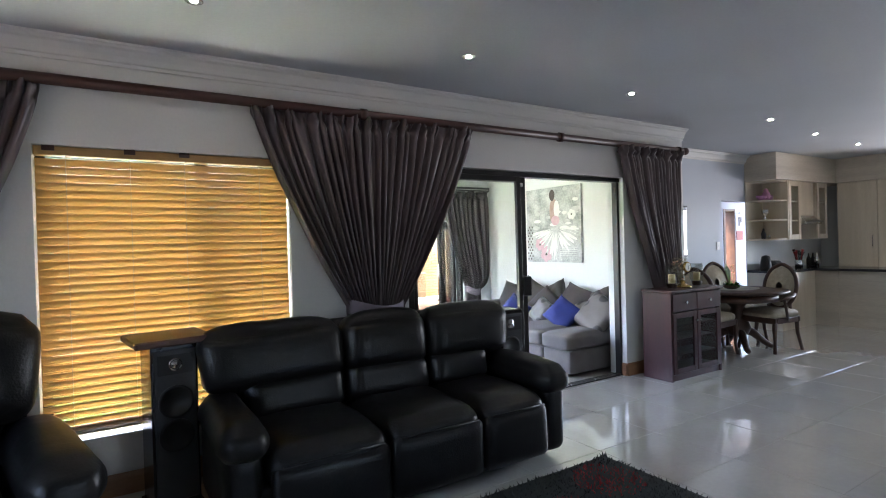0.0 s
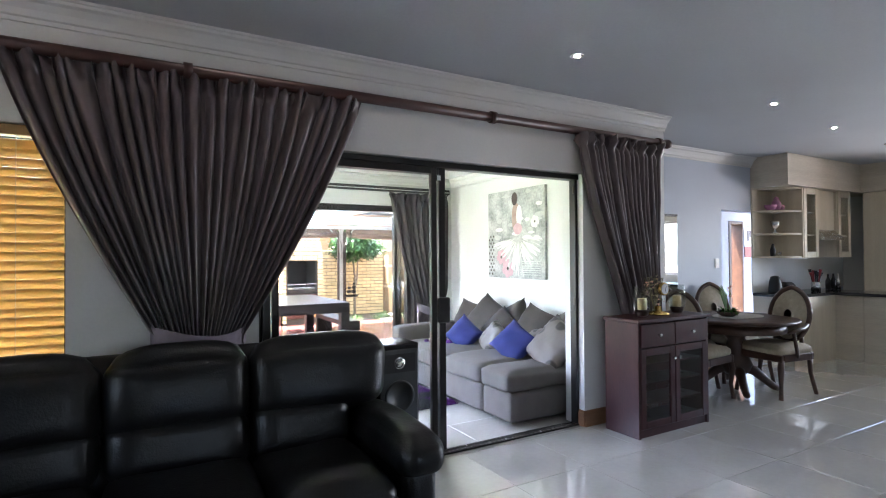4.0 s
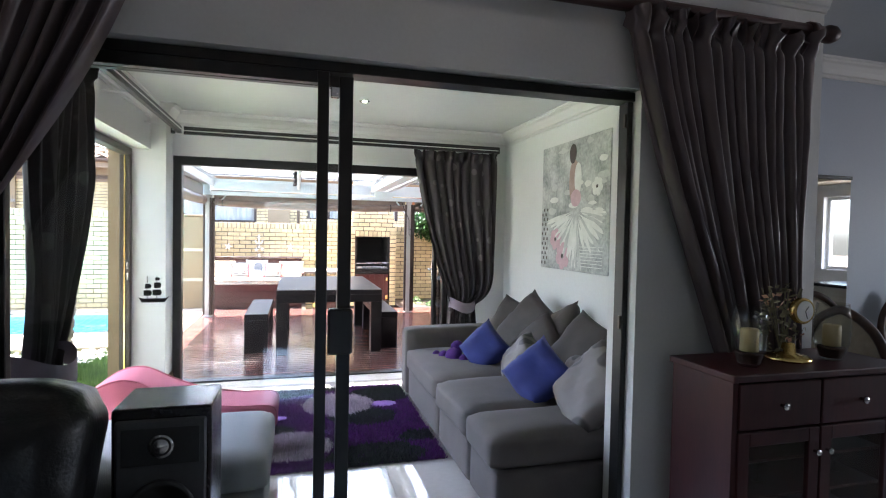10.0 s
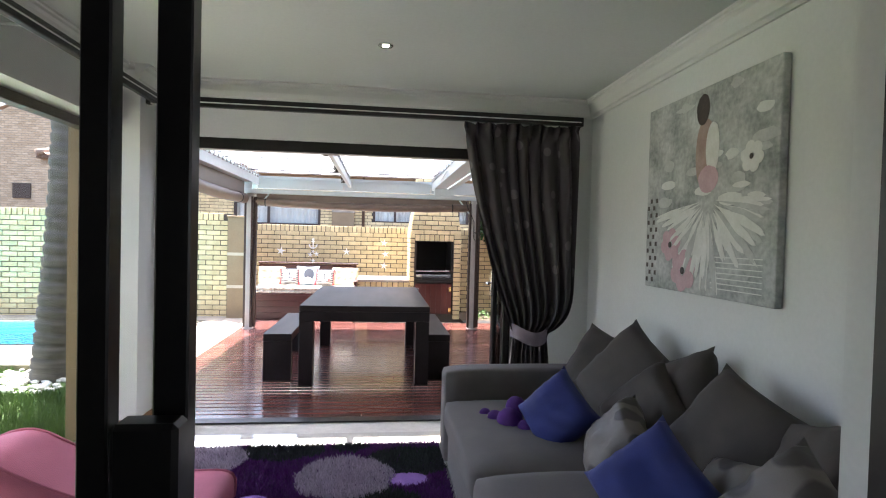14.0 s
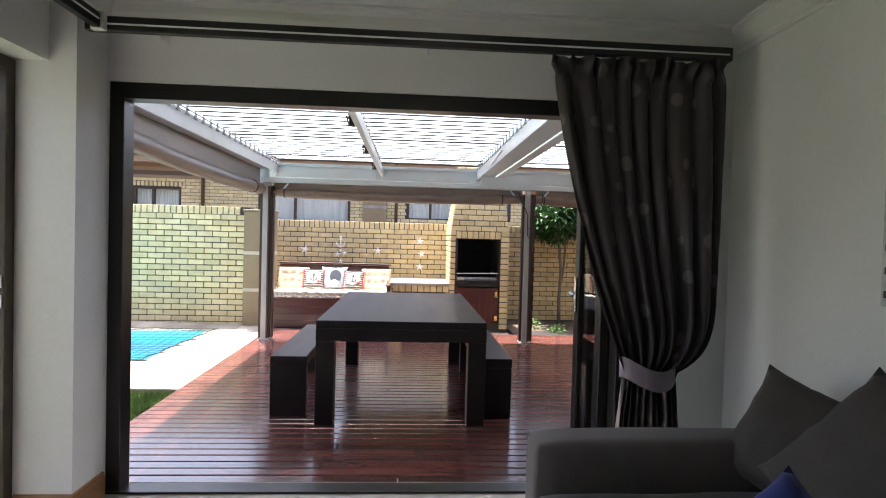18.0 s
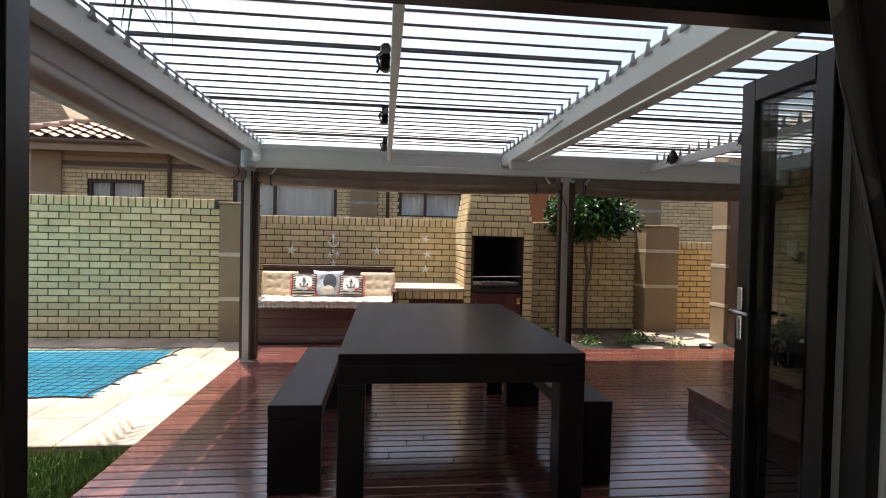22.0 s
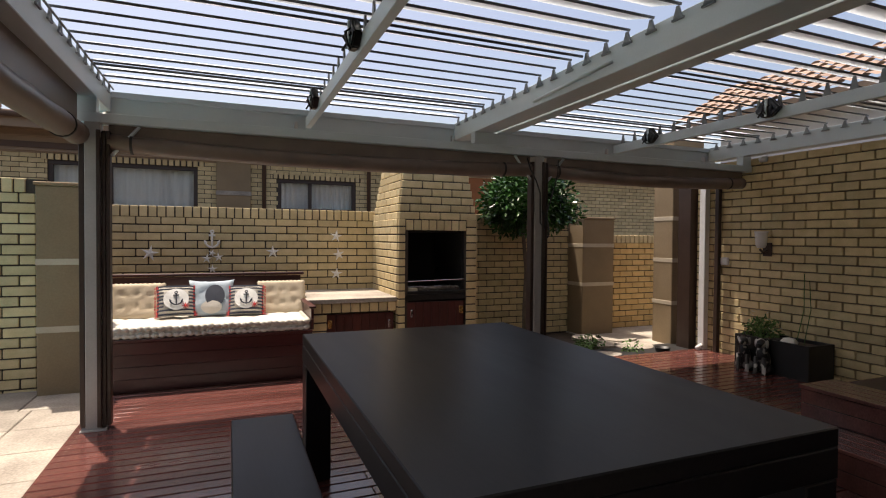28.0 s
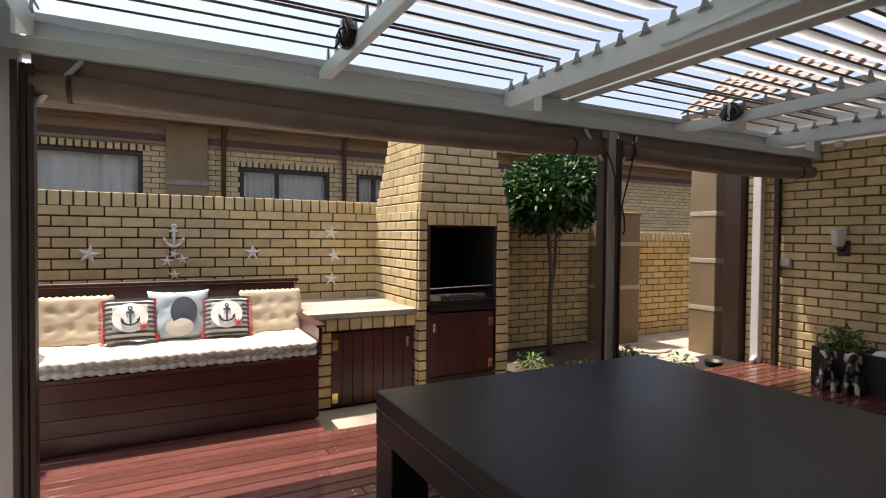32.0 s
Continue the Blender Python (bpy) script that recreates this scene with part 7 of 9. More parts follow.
# their own front (-y) is turned to face the room (-x): -90 about z, leaning back by the first angle
for mat_, size, at, turn, seed, label in (
        (TAUPE, 0.46, (4.97, 5.93, 0.64), (-30, 14, -62), 1, "taupe fabric cushion leaning on the couch arm"),
        (TAUPE, 0.54, (4.96, 5.58, 0.66), (-34, 24, -84), 2, "large taupe fabric cushion leaning on the wall"),
        (TAUPE, 0.46, (5.03, 5.20, 0.67), (-22, -24, -86), 3, "large taupe fabric cushion leaning on the wall"),
        (TAUPE, 0.44, (4.84, 5.16, 0.60), (-36, 30, -96), 4, "taupe fabric cushion resting on another"),
        (TAUPE, 0.50, (4.96, 4.72, 0.65), (-34, 16, -82), 5, "large taupe fabric cushion leaning on the wall"),
        (TAUPE, 0.48, (4.96, 4.32, 0.66), (-28, -18, -100), 6, "taupe fabric cushion at the end of the couch"),
        (PATTERN, 0.34, (4.62, 4.98, 0.56), (-34, 16, -108), 7, "small taupe cushion printed with dark medallions"),
        (PATTERN, 0.34, (4.76, 4.42, 0.56), (-36, -16, -86), 8, "taupe cushion printed with dark medallions"),
        (PATTERN, 0.48, (4.66, 4.10, 0.61), (-38, 20, -100), 9, "large taupe cushion printed with dark medallions"),
        (BLUE, 0.37, (4.54, 4.52, 0.58), (-38, 32, -74), 10, "royal blue fabric cushion on the couch"),
        (BLUE, 0.34, (4.50, 5.36, 0.56), (-30, 36, -66), 11, "royal blue fabric cushion on the couch")):
    cushion(mat_, size, at, turn, seed, label)
toy = bmesh.new()
for c, r in (((4.34, 5.56, 0.53), 0.055), ((4.30, 5.52, 0.47), 0.07), ((4.24, 5.60, 0.455), 0.045), ((4.36, 5.44, 0.455), 0.045), ((4.20, 5.68, 0.45), 0.035)):
    made = bmesh.ops.create_icosphere(toy, subdivisions=2, radius=r)
    for v in made["verts"]:
        v.co = v.co + Vector(c) + noise.noise_vector(v.co * 40) * 0.004
solo("plush_toy", toy, PURPLE_TOY, "small purple plush toy lying on the couch", "toy", smooth=True)

# shaggy purple rug
prug = thing("purple_rug", "purple and black shaggy rug with pale round patches", "rug", (3.05, 5.55, 0))
QX0, QX1, QY0, QY1 = 2.02, 4.02, 4.78, 6.40
part("backing", box(QX0, QY0, 0.001, QX1, QY1, 0.008, 0.002), PURPLE, prug)
PALE = ((3.44, 5.93, 0.28), (2.58, 6.20, 0.25), (3.10, 5.12, 0.25), (2.30, 5.25, 0.24))
BLACKS = ((3.62, 5.60, 0.17), (3.88, 6.15, 0.20), (3.02, 6.32, 0.16), (2.15, 6.36, 0.18), (3.45, 6.36, 0.08), (2.85, 5.42, 0.15), (3.62, 4.88, 0.20), (2.72, 4.90, 0.16), (2.62, 5.78, 0.15), (3.95, 5.15, 0.10))
FLAT = ((3.80, 5.88, 0.085), (2.98, 5.68, 0.06))


def rug_colour(x, y):
    w = 0.025 * noise.noise(Vector((x * 6, y * 6, 1)))
    if any(math.hypot(x - a, y - b) + w < r for a, b, r in PALE):
        return 1
    if any(math.hypot((x - a) / 1.55, y - b) + 2 * w < r for a, b, r in BLACKS):
        return 2
    if any(math.hypot((x - a) / 1.4, y - b) < r for a, b, r in FLAT):
        return None
    return 0


for a, b, r in FLAT:
    part("flat_patch", prism([(a + 1.4 * r * math.cos(t), b + r * math.sin(t)) for t in [k * math.tau / 20 for k in range(20)]], 0.008, 0.016), LILAC_FLAT, prug, "flat lilac weave")
pile(prug, tufts(QX0 - 0.015, QX1 + 0.015, QY0 - 0.015, QY1 + 0.015, 52000, 0.034, rug_colour, 8), {0: PURPLE, 1: PALE_SHAG, 2: BLACK_SHAG})

# pink lounger, grey ottoman
ln = thing("pink_lounger", "small pink upholstered wave lounger on the rug", "lounger", (2.55, 5.0, 0.0))
outline = [(1.90, 0.40), (1.95, 0.455), (2.04, 0.52), (2.13, 0.548), (2.21, 0.54), (2.29, 0.50), (2.39, 0.45), (2.52, 0.40), (2.66, 0.368), (2.80, 0.352), (2.92, 0.352), (2.985, 0.335), (3.0, 0.28),
           (2.97, 0.20), (2.80, 0.14), (2.55, 0.12), (2.30, 0.14), (2.08, 0.22), (1.95, 0.31)]
smooth_outline = []
for k in range(len(outline)):
    p0, p1, p2, p3 = [Vector((*outline[(k + q) % len(outline)], 0)) for q in (-1, 0, 1, 2)]
    for f in (0.0, 0.25, 0.5, 0.75):
        smooth_outline.append(0.5 * (2 * p1 + (p2 - p0) * f + (2 * p0 - 5 * p1 + 4 * p2 - p3) * f * f + (3 * p1 - p0 - 3 * p2 + p3) * f ** 3))
mid_ln = Vector((2.45, 0.33, 0))
bm = bmesh.new()
rings = []
for y, inset in ((4.96, 0.035), (4.97, 0.012), (4.99, 0.0), (5.06, -0.006), (5.13, -0.008), (5.20, -0.006), (5.27, 0.0), (5.29, 0.012), (5.30, 0.035)):
    rings.append([bm.verts.new((p.x + (mid_ln.x - p.x) * inset, y, p.y + (mid_ln.y - p.y) * inset * 1.6)) for p in smooth_outline])
n = len(smooth_outline)
for r, q in zip(rings, rings[1:]):
    for k in range(n):
        bm.faces.new((r[k], r[(k + 1) % n], q[(k + 1) % n], q[k]))
bm.faces.new(rings[0])
bm.faces.new(rings[-1][::-1])
bmesh.ops.recalc_face_normals(bm, faces=bm.faces[:])
body_ln = part("padding", bm, PINK, ln, smooth=True)
for y in (4.969, 5.291):
    part("piping", tube([(p.x, y, p.y) for p in smooth_outline[::2]] + [(smooth_outline[0].x, y, smooth_outline[0].y)], 0.006, 6), PINK, body_ln, smooth=True)
for x, z in ((2.22, 0.20), (2.82, 0.17)):
    part("foot", box(x - 0.10, 5.02, 0.012, x + 0.10, 5.24, z, 0.02, seg=2), RUBBER, ln)
ot = thing("ottoman", "pale grey fabric ottoman beside the door", "ottoman", (2.60, 4.25, 0))
part("cushion", soft_block(2.06, 3.97, 0.28, 3.0, 4.62, 0.445, 0.05, 0.015, 2.0), GREY_FABRIC, ot, smooth=True)
part("base", soft_block(2.08, 3.99, 0.02, 2.98, 4.60, 0.285, 0.03, 0.004, 3.0), GREY_FABRIC, ot, smooth=True)

# curtain tracks and curtains
trk = thing("curtain_track", "black curtain track with white beading under the cornice", "curtain rod", (3.5, 6.62, 2.2))
part("rail", box(2.055, 6.60, 2.24, 5.07, 6.64, 2.305, 0.004), BLACK_METAL, trk)
part("bead_chain", tube([(2.07, 6.597, 2.268), (5.05, 6.597, 2.268)], 0.004, 6), WHITE_PAINT, trk)
for x in (2.3, 3.6, 4.95):
    part("bracket", box(x, 6.641, 2.28, x + 0.012, 6.848, 2.292, 0.002), WHITE_PAINT, trk)
trk2 = thing("curtain_track", "black curtain track with white beading under the cornice", "curtain rod", (2.1, 5.2, 2.2))
part("rail", box(2.115, 3.95, 2.235, 2.15, 6.56, 2.30, 0.004), BLACK_METAL, trk2)
part("bead_chain", tube([(2.153, 3.97, 2.268), (2.153, 6.54, 2.268)], 0.004, 6), WHITE_PAINT, trk2)
for y in (4.3, 5.4, 6.4):
    part("bracket", box(GX0 + 0.001, y, 2.28, 2.114, y + 0.012, 2.292, 0.002), WHITE_PAINT, trk2)
part("end_cap", box(2.10, 6.565, 2.23, 2.16, 6.595, 2.31, 0.004), WHITE_PAINT, trk2)
curtain("curtain", "mauve curtain with pale round spots tied back at the patio door", 4.19, 5.04, 4.585, 4.83, 2.235, 0.72, 0.04, 6.62, SPOTTED, 9, seed=13, depth=0.045, spread_low=1.35, hang_a=1.45, hang_b=16.0)
curtain("curtain", "mauve curtain with pale round spots tied back at the garden door", 3.93, 4.62, 3.93, 4.20, 2.235, 0.85, 0.04, 2.11, SPOTTED, 9, "y", seed=17, depth=0.07, hang_b=3.0)

# painting: an abstract of plain painted shapes on a deep canvas
PY0, PY1, PZ0, PZ1, PX = 4.83, 5.885, 1.15, 2.185, 5.20
pa = thing("canvas_painting", "tall canvas painting with grey ground and pale pink shapes", "painting", (5.22, 5.36, 1.15))
part("canvas", box(PX, PY0, PZ0, 5.238, PY1, PZ1, 0.004), CANVAS_GREY, pa)


def patch(points, lift, mat_, nm="paint_patch"):
    """A thin raised patch of paint; points across the canvas (0 to 1 from its far end, 0 to 1 upwards)."""
    bm = bmesh.new()
    vs = [bm.verts.new((PX - lift, PY1 - (PY1 - PY0) * a, PZ0 + (PZ1 - PZ0) * b)) for a, b in points]
    f = bm.faces.new(vs)
    f.normal_update()
    if f.normal.x > 0:
        bmesh.ops.reverse_faces(bm, faces=[f])
    made = bmesh.ops.extrude_face_region(bm, geom=[f])
    for v in made["geom"]:
        if isinstance(v, bmesh.types.BMVert):
            v.co.x -= 0.0012
    part(nm, bm, mat_, pa)


def blob(cx, cy, rx, ry, n=20, wob=0.08, seed=0):
    return [(cx + rx * math.cos(a) * (1 + wob * noise.noise(Vector((math.cos(a) * 2, math.sin(a) * 2, seed)))), cy + ry * math.sin(a) * (1 + wob * noise.noise(Vector((math.cos(a) * 2, math.sin(a) * 2, seed + 5))))) for a in [k * math.tau / n for k in range(n)]]


rng = random.Random(77)
for k in range(70):
    a = radians(-172 + 170 * rng.random())
    c, s = math.cos(a), math.sin(a)
    r0, r1, w = rng.uniform(0.05, 0.16), rng.uniform(0.24, 0.45), rng.uniform(0.010, 0.022)
    if not (0.02 < 0.56 + r1 * c < 0.98 and 0.46 + r1 * s > 0.02):
        r1 = 0.26
    patch([(0.56 + r0 * c, 0.46 + r0 * s), (0.56 + 0.7 * r1 * c - w * s, 0.46 + 0.7 * r1 * s + w * c), (0.56 + r1 * c - 0.5 * w * s, 0.46 + r1 * s + 0.5 * w * c), (0.56 + (r1 + 0.02) * c, 0.46 + (r1 + 0.02) * s), (0.56 + r1 * c + 0.6 * w * s, 0.46 + r1 * s - 0.6 * w * c), (0.56 + 0.7 * r1 * c + w * s, 0.46 + 0.7 * r1 * s - w * c)], 0.0008 + 0.00003 * k, OIL_WHITE if k % 4 else OIL_PALE, "brush_stroke")
for k in range(26):
    cx, cy = rng.uniform(0.12, 0.95), rng.uniform(0.35, 0.97)
    patch(blob(cx, cy, rng.uniform(0.03, 0.09), rng.uniform(0.012, 0.035), 12, 0.5, k), 0.0003 + 0.00002 * k, OIL_PALE if k % 3 else OIL_WHITE, "brush_stroke")
patch(blob(0.53, 0.68, 0.075, 0.17, seed=3), 0.0012, OIL_SKIN)
patch(blob(0.585, 0.70, 0.05, 0.12, seed=8), 0.0020, OIL_WHITE)
patch(blob(0.56, 0.555, 0.075, 0.065, seed=6), 0.0026, OIL_PINK)
patch(blob(0.505, 0.895, 0.05, 0.075, seed=1), 0.0022, OIL_DARK)
for cx, cy, r, mt in ((0.26, 0.24, 0.09, OIL_PINK), (0.38, 0.11, 0.11, OIL_PINK), (0.85, 0.62, 0.07, OIL_WHITE)):
    for k in range(6):
        a = k * math.tau / 6 + cx
        patch(blob(cx + r * 0.6 * math.cos(a), cy + r * 0.6 * math.sin(a), r * 0.42, r * 0.40, 12, 0.2, k), 0.0012 + 0.0006 * k, mt, "painted_petal")
    patch(blob(cx, cy, r * 0.16, r * 0.18, 10), 0.0062, OIL_DARK)
for i in range(4):
    for j in range(22):
        if (i + j) % 2 == 0:
            x, y = 0.015 + 0.028 * i, 0.03 + 0.04 * j
            patch([(x, y), (x + 0.02, y), (x + 0.02, y + 0.024), (x, y + 0.024)], 0.0010, OIL_DARK if j < 12 else CANVAS_GREY, "painted_square")
for k in range(14):
    y = 0.03 + 0.012 * k
    patch([(0.60 + 0.02 * (k % 3), y), (0.93, y + 0.002), (0.93, y + 0.006), (0.60, y + 0.005)], 0.0009, OIL_WHITE if k % 2 else CANVAS_GREY, "brush_stroke")

# small ship decal on the glass of the first door
ship = thing("ship_decal", "small black sailing ship decal on the door glass", "decal", (2.60, 3.765, 1.14))


def decal(points, nm):
    bm = bmesh.new()
    f = bm.faces.new([bm.verts.new((2.60 + 0.78 * a, 3.7285, 1.195 + 0.78 * b)) for a, b in points])
    made = bmesh.ops.extrude_face_region(bm, geom=[f])
    for v in made["geom"]:
        if isinstance(v, bmesh.types.BMVert):
            v.co.y -= 0.001
    part(nm, bm, BLACK_METAL, ship)


decal([(-0.065, -0.03), (-0.05, -0.055), (0.045, -0.055), (0.07, -0.022), (0.05, -0.036), (-0.045, -0.036)], "hull")
for a, b, w, h in ((-0.028, -0.01, 0.030, 0.026), (-0.026, 0.022, 0.022, 0.022), (0.012, -0.008, 0.034, 0.028), (0.014, 0.026, 0.026, 0.026), (0.014, 0.056, 0.016, 0.014)):
    decal([(a - w / 2, b - h / 2), (a + w / 2, b - h / 2), (a + w / 2 + 0.006, b), (a + w / 2, b + h / 2), (a - w / 2, b + h / 2)], "sail")
for a in (-0.028, 0.013):
    decal([(a - 0.0015, -0.036), (a + 0.0015, -0.036), (a + 0.0015, 0.07), (a - 0.0015, 0.07)], "mast")
# ---- patio things ----
def tufted(x0, y0, z0, x1, y1, z1, nx, ny, name, parent, upright=False, seed=0):
    """A thick mattress cushion with stitched dimples and a scalloped rolled edge."""
    bm = bmesh.new()
    a, b, h = abs(x1 - x0), abs(y1 - y0), abs(z1 - z0)
    N, M = nx * 6, ny * 6
    top, low = {}, {}
    for j in range(M + 1):
        for i in range(N + 1):
            u, v = i / N, j / M
            du, dv = math.sin(math.pi * u * nx) ** 2, math.sin(math.pi * v * ny) ** 2
            puff = 0.80 + 0.20 * (du * dv) ** 0.30
            if upright:
                ci, cj = min(max(round(u * nx), 1), nx - 1) / nx, min(max(round(v * ny), 1), ny - 1) / ny
                puff = 1.0 - 0.26 * math.exp(-(((u - ci) * a) ** 2 + ((v - cj) * b) ** 2) / 0.0005)
            edge = min(u, 1 - u) * a, min(v, 1 - v) * b
            e = min(1, min(edge) / 0.035)
            rim = math.sqrt(max(0, 1 - (1 - e) ** 2))
            scal = 0.010 * (math.sin(math.pi * u * nx * 3) ** 2 if min(edge) == edge[1] else math.sin(math.pi * v * ny * 3) ** 2) * (1 - e)
            z = h * (0.5 + 0.5 * puff * rim) + 0.006 * noise.noise(Vector((u * 9, v * 9, seed)))
            ox = (u - 0.5) * scal * 2
            oy = (v - 0.5) * scal * 2
            top[i, j] = bm.verts.new((x0 + a * u + ox, y0 + b * v + oy, z0 + z))
            low[i, j] = top[i, j] if e == 0 else bm.verts.new((x0 + a * u, y0 + b * v, z0 + h * (0.5 - 0.5 * rim)))
    for j in range(M):
        for i in range(N):
            k = ((i, j), (i + 1, j), (i + 1, j + 1), (i, j + 1))
            bm.faces.new([top[q] for q in k])
            f = [low[q] for q in k][::-1]
            if len(set(f)) > 2:
                bm.faces.new(f)
    return bm


mat_c = thing("mattress_cushion", "long tufted cream mattress cushion on the garden bench", "cushion", (2.36, 12.1, 0.432))
part("pad", tufted(1.53, 11.76, 0.432, 3.20, 12.505, 0.522, 11, 5, "c", None, seed=2), WHITE_COTTON, mat_c, smooth=True)
for z in (0.452, 0.508):
    for p, q in (((1.53, 11.757), (3.20, 11.757)), ((3.19, 11.77), (3.19, 12.49))):
        n = 160
        part("rolled_edge", tube([(p[0] + (q[0] - p[0]) * k / n, p[1] + (q[1] - p[1]) * k / n, z + 0.003 * math.sin(k * 0.4)) for k in range(n + 1)], [0.013 + 0.011 * abs(math.sin(math.pi * k / 5)) for k in range(n + 1)], 8), WHITE_COTTON, mat_c, smooth=True)
for k, (a, b) in enumerate(((1.53, 1.98), (2.82, 3.22))):
    bm = tufted(-0.225, -0.175, -0.05, 0.225, 0.175, 0.045, 4, 3, "c", None, True, seed=k + 5)
    bmesh.ops.transform(bm, matrix=Matrix.Translation(((a + b) / 2, 12.41, 0.655)) @ Matrix.Rotation(radians(66), 4, "X"), verts=bm.verts[:])
    solo("back_cushion", bm, CREAM, "tufted beige back cushion leaning on the bench back", "cushion", "bench back cushions", True)


def anchor_shape(r, y, cx, cz, s, mat_, parent, nm="anchor_print"):
    """A flat ship's anchor drawn with bars."""
    bm = bmesh.new()
    tube([(cx, y, cz - 0.9 * s), (cx, y, cz + 0.7 * s)], r, 6, bm)
    tube([(cx - 0.35 * s, y, cz + 0.45 * s), (cx + 0.35 * s, y, cz + 0.45 * s)], r, 6, bm)
    tube([(cx + 0.16 * s * math.cos(t), y, cz + 0.86 * s + 0.16 * s * math.sin(t)) for t in [k * math.tau / 12 for k in range(13)]], r * 0.8, 6, bm, False)
    tube([(cx + 0.72 * s * math.cos(t), y, cz - 0.18 * s + 0.72 * s * math.sin(t)) for t in [radians(190 + k * 16) for k in range(11)]], r * 1.1, 6, bm)
    for sgn in (-1, 1):
        tube([(cx + sgn * 0.80 * s, y, cz - 0.10 * s), (cx + sgn * 0.66 * s, y, cz - 0.42 * s)], [r * 0.4, r * 2.0], 6, bm)
    return bm


def print_on(parent, bm, m, mat_, nm):
    bmesh.ops.transform(bm, matrix=m, verts=bm.verts[:])
    return part(nm, bm, mat_, parent)


def bulge(w, d, u, v, seed):
    return d / 2 * max(0.0, (1 - u ** 4) * (1 - v ** 4)) ** 0.55


def nautical(x, y, z, turn, seed):
    m = Matrix.Translation((x, y, z)) @ Euler((radians(-30), 0, radians(turn))).to_matrix().to_4x4() @ Matrix.Scale(0.90, 4)
    c = thing("nautical_cushion", "white cushion with navy stripes, an anchor and red fringe", "cushion", (x, y, z - 0.17), "anchor cushions on the bench")
    cover = part("cover", pillow(0.36, 0.345, 0.11, m, seed, slump=0.0), WHITE_COTTON, c, smooth=True)
    for k in range(9):
        v = -0.88 + 0.22 * k
        for a0, a1 in ((-0.95, -0.62), (0.62, 0.95)) if abs(v) < 0.62 else ((-0.95, 0.95),):
            bm = sheet(14, 1, lambda u, q: (0.18 * (a0 + (a1 - a0) * u), -bulge(0.36, 0.12, a0 + (a1 - a0) * u, v, seed) * 1.1 - 0.004, 0.1725 * (v + (q - 0.5) * 0.11)))
            print_on(c, bm, m, NAVY, "stripe")
    disc = bmesh.new()
    n = 28
    ring0 = disc.verts.new((0, -0.074, 0.0))
    rim = [disc.verts.new((0.115 * math.cos(t), -bulge(0.36, 0.12, 0.64 * math.cos(t), 0.66 * math.sin(t), seed) * 1.1 - 0.007, 0.115 * math.sin(t))) for t in [k * math.tau / n for k in range(n)]]
    for k in range(n):
        disc.faces.new((ring0, rim[k], rim[(k + 1) % n]))
    print_on(c, disc, m, OIL_WHITE, "round_panel")
    print_on(c, anchor_shape(0.006, -0.079, 0, 0.005, 0.075, NAVY, c), m, NAVY, "anchor_print")
    star = bmesh.new()
    for k in range(8):
        a = k * math.tau / 8
        tube([(0.085, -0.076, -0.075), (0.085 + 0.035 * math.cos(a), -0.072, -0.075 + 0.035 * math.sin(a))], [0.006, 0.002], 5, star)
    print_on(c, star, m, RED_TRIM, "red_starfish_print")
    fr = bmesh.new()
    rng = random.Random(seed)
    for s in (-1, 1):
        for k in range(34):
            zz = -0.17 + 0.01 * k
            tube([(s * 0.176, 0, zz), (s * (0.192 + 0.006 * rng.random()), rng.uniform(-0.006, 0.006), zz + rng.uniform(-0.004, 0.004))], 0.0028, 4, fr)
    print_on(c, fr, m, RED_TRIM, "fringe")
    for s in (-1, 1):
        print_on(c, tube([(s * 0.168, -0.012, -0.165), (s * 0.160, -0.016, -0.08), (s * 0.158, -0.016, 0.0), (s * 0.160, -0.016, 0.08), (s * 0.168, -0.012, 0.165)], 0.012, 8), m, RED_TRIM, "edge_band")
    return c


nautical(2.085, 12.29, 0.66, 5, 3)
nautical(2.685, 12.29, 0.65, -4, 4)
mid_c = thing("printed_cushion", "pale blue cushion with a dark and white printed patch", "cushion", (2.38, 12.3, 0.51))
m = Matrix.Translation((2.38, 12.35, 0.675)) @ Euler((radians(-28), 0, 0)).to_matrix().to_4x4()
part("cover", pillow(0.40, 0.38, 0.11, m, 6, slump=0.0), SKY_PRINT, mid_c, smooth=True)
for cx, cz, rx, rz, mt in ((0.03, 0.0, 0.085, 0.11, NAVY), (0.0, -0.11, 0.09, 0.06, WHITE_COTTON)):
    bm = bmesh.new()
    c0 = bm.verts.new((cx, -bulge(0.4, 0.12, cx / 0.2, cz / 0.19, 6) * 1.1 - 0.010, cz))
    rim = [bm.verts.new((cx + rx * math.cos(t), -bulge(0.4, 0.12, max(-1, min(1, (cx + rx * math.cos(t)) / 0.2)), max(-1, min(1, (cz + rz * math.sin(t)) / 0.19)), 6) * 1.1 - 0.008, cz + rz * math.sin(t))) for t in [k * math.tau / 20 for k in range(20)]]
    for k in range(20):
        bm.faces.new((c0, rim[k], rim[(k + 1) % 20]))
    print_on(mid_c, bm, m, mt, "printed_patch")


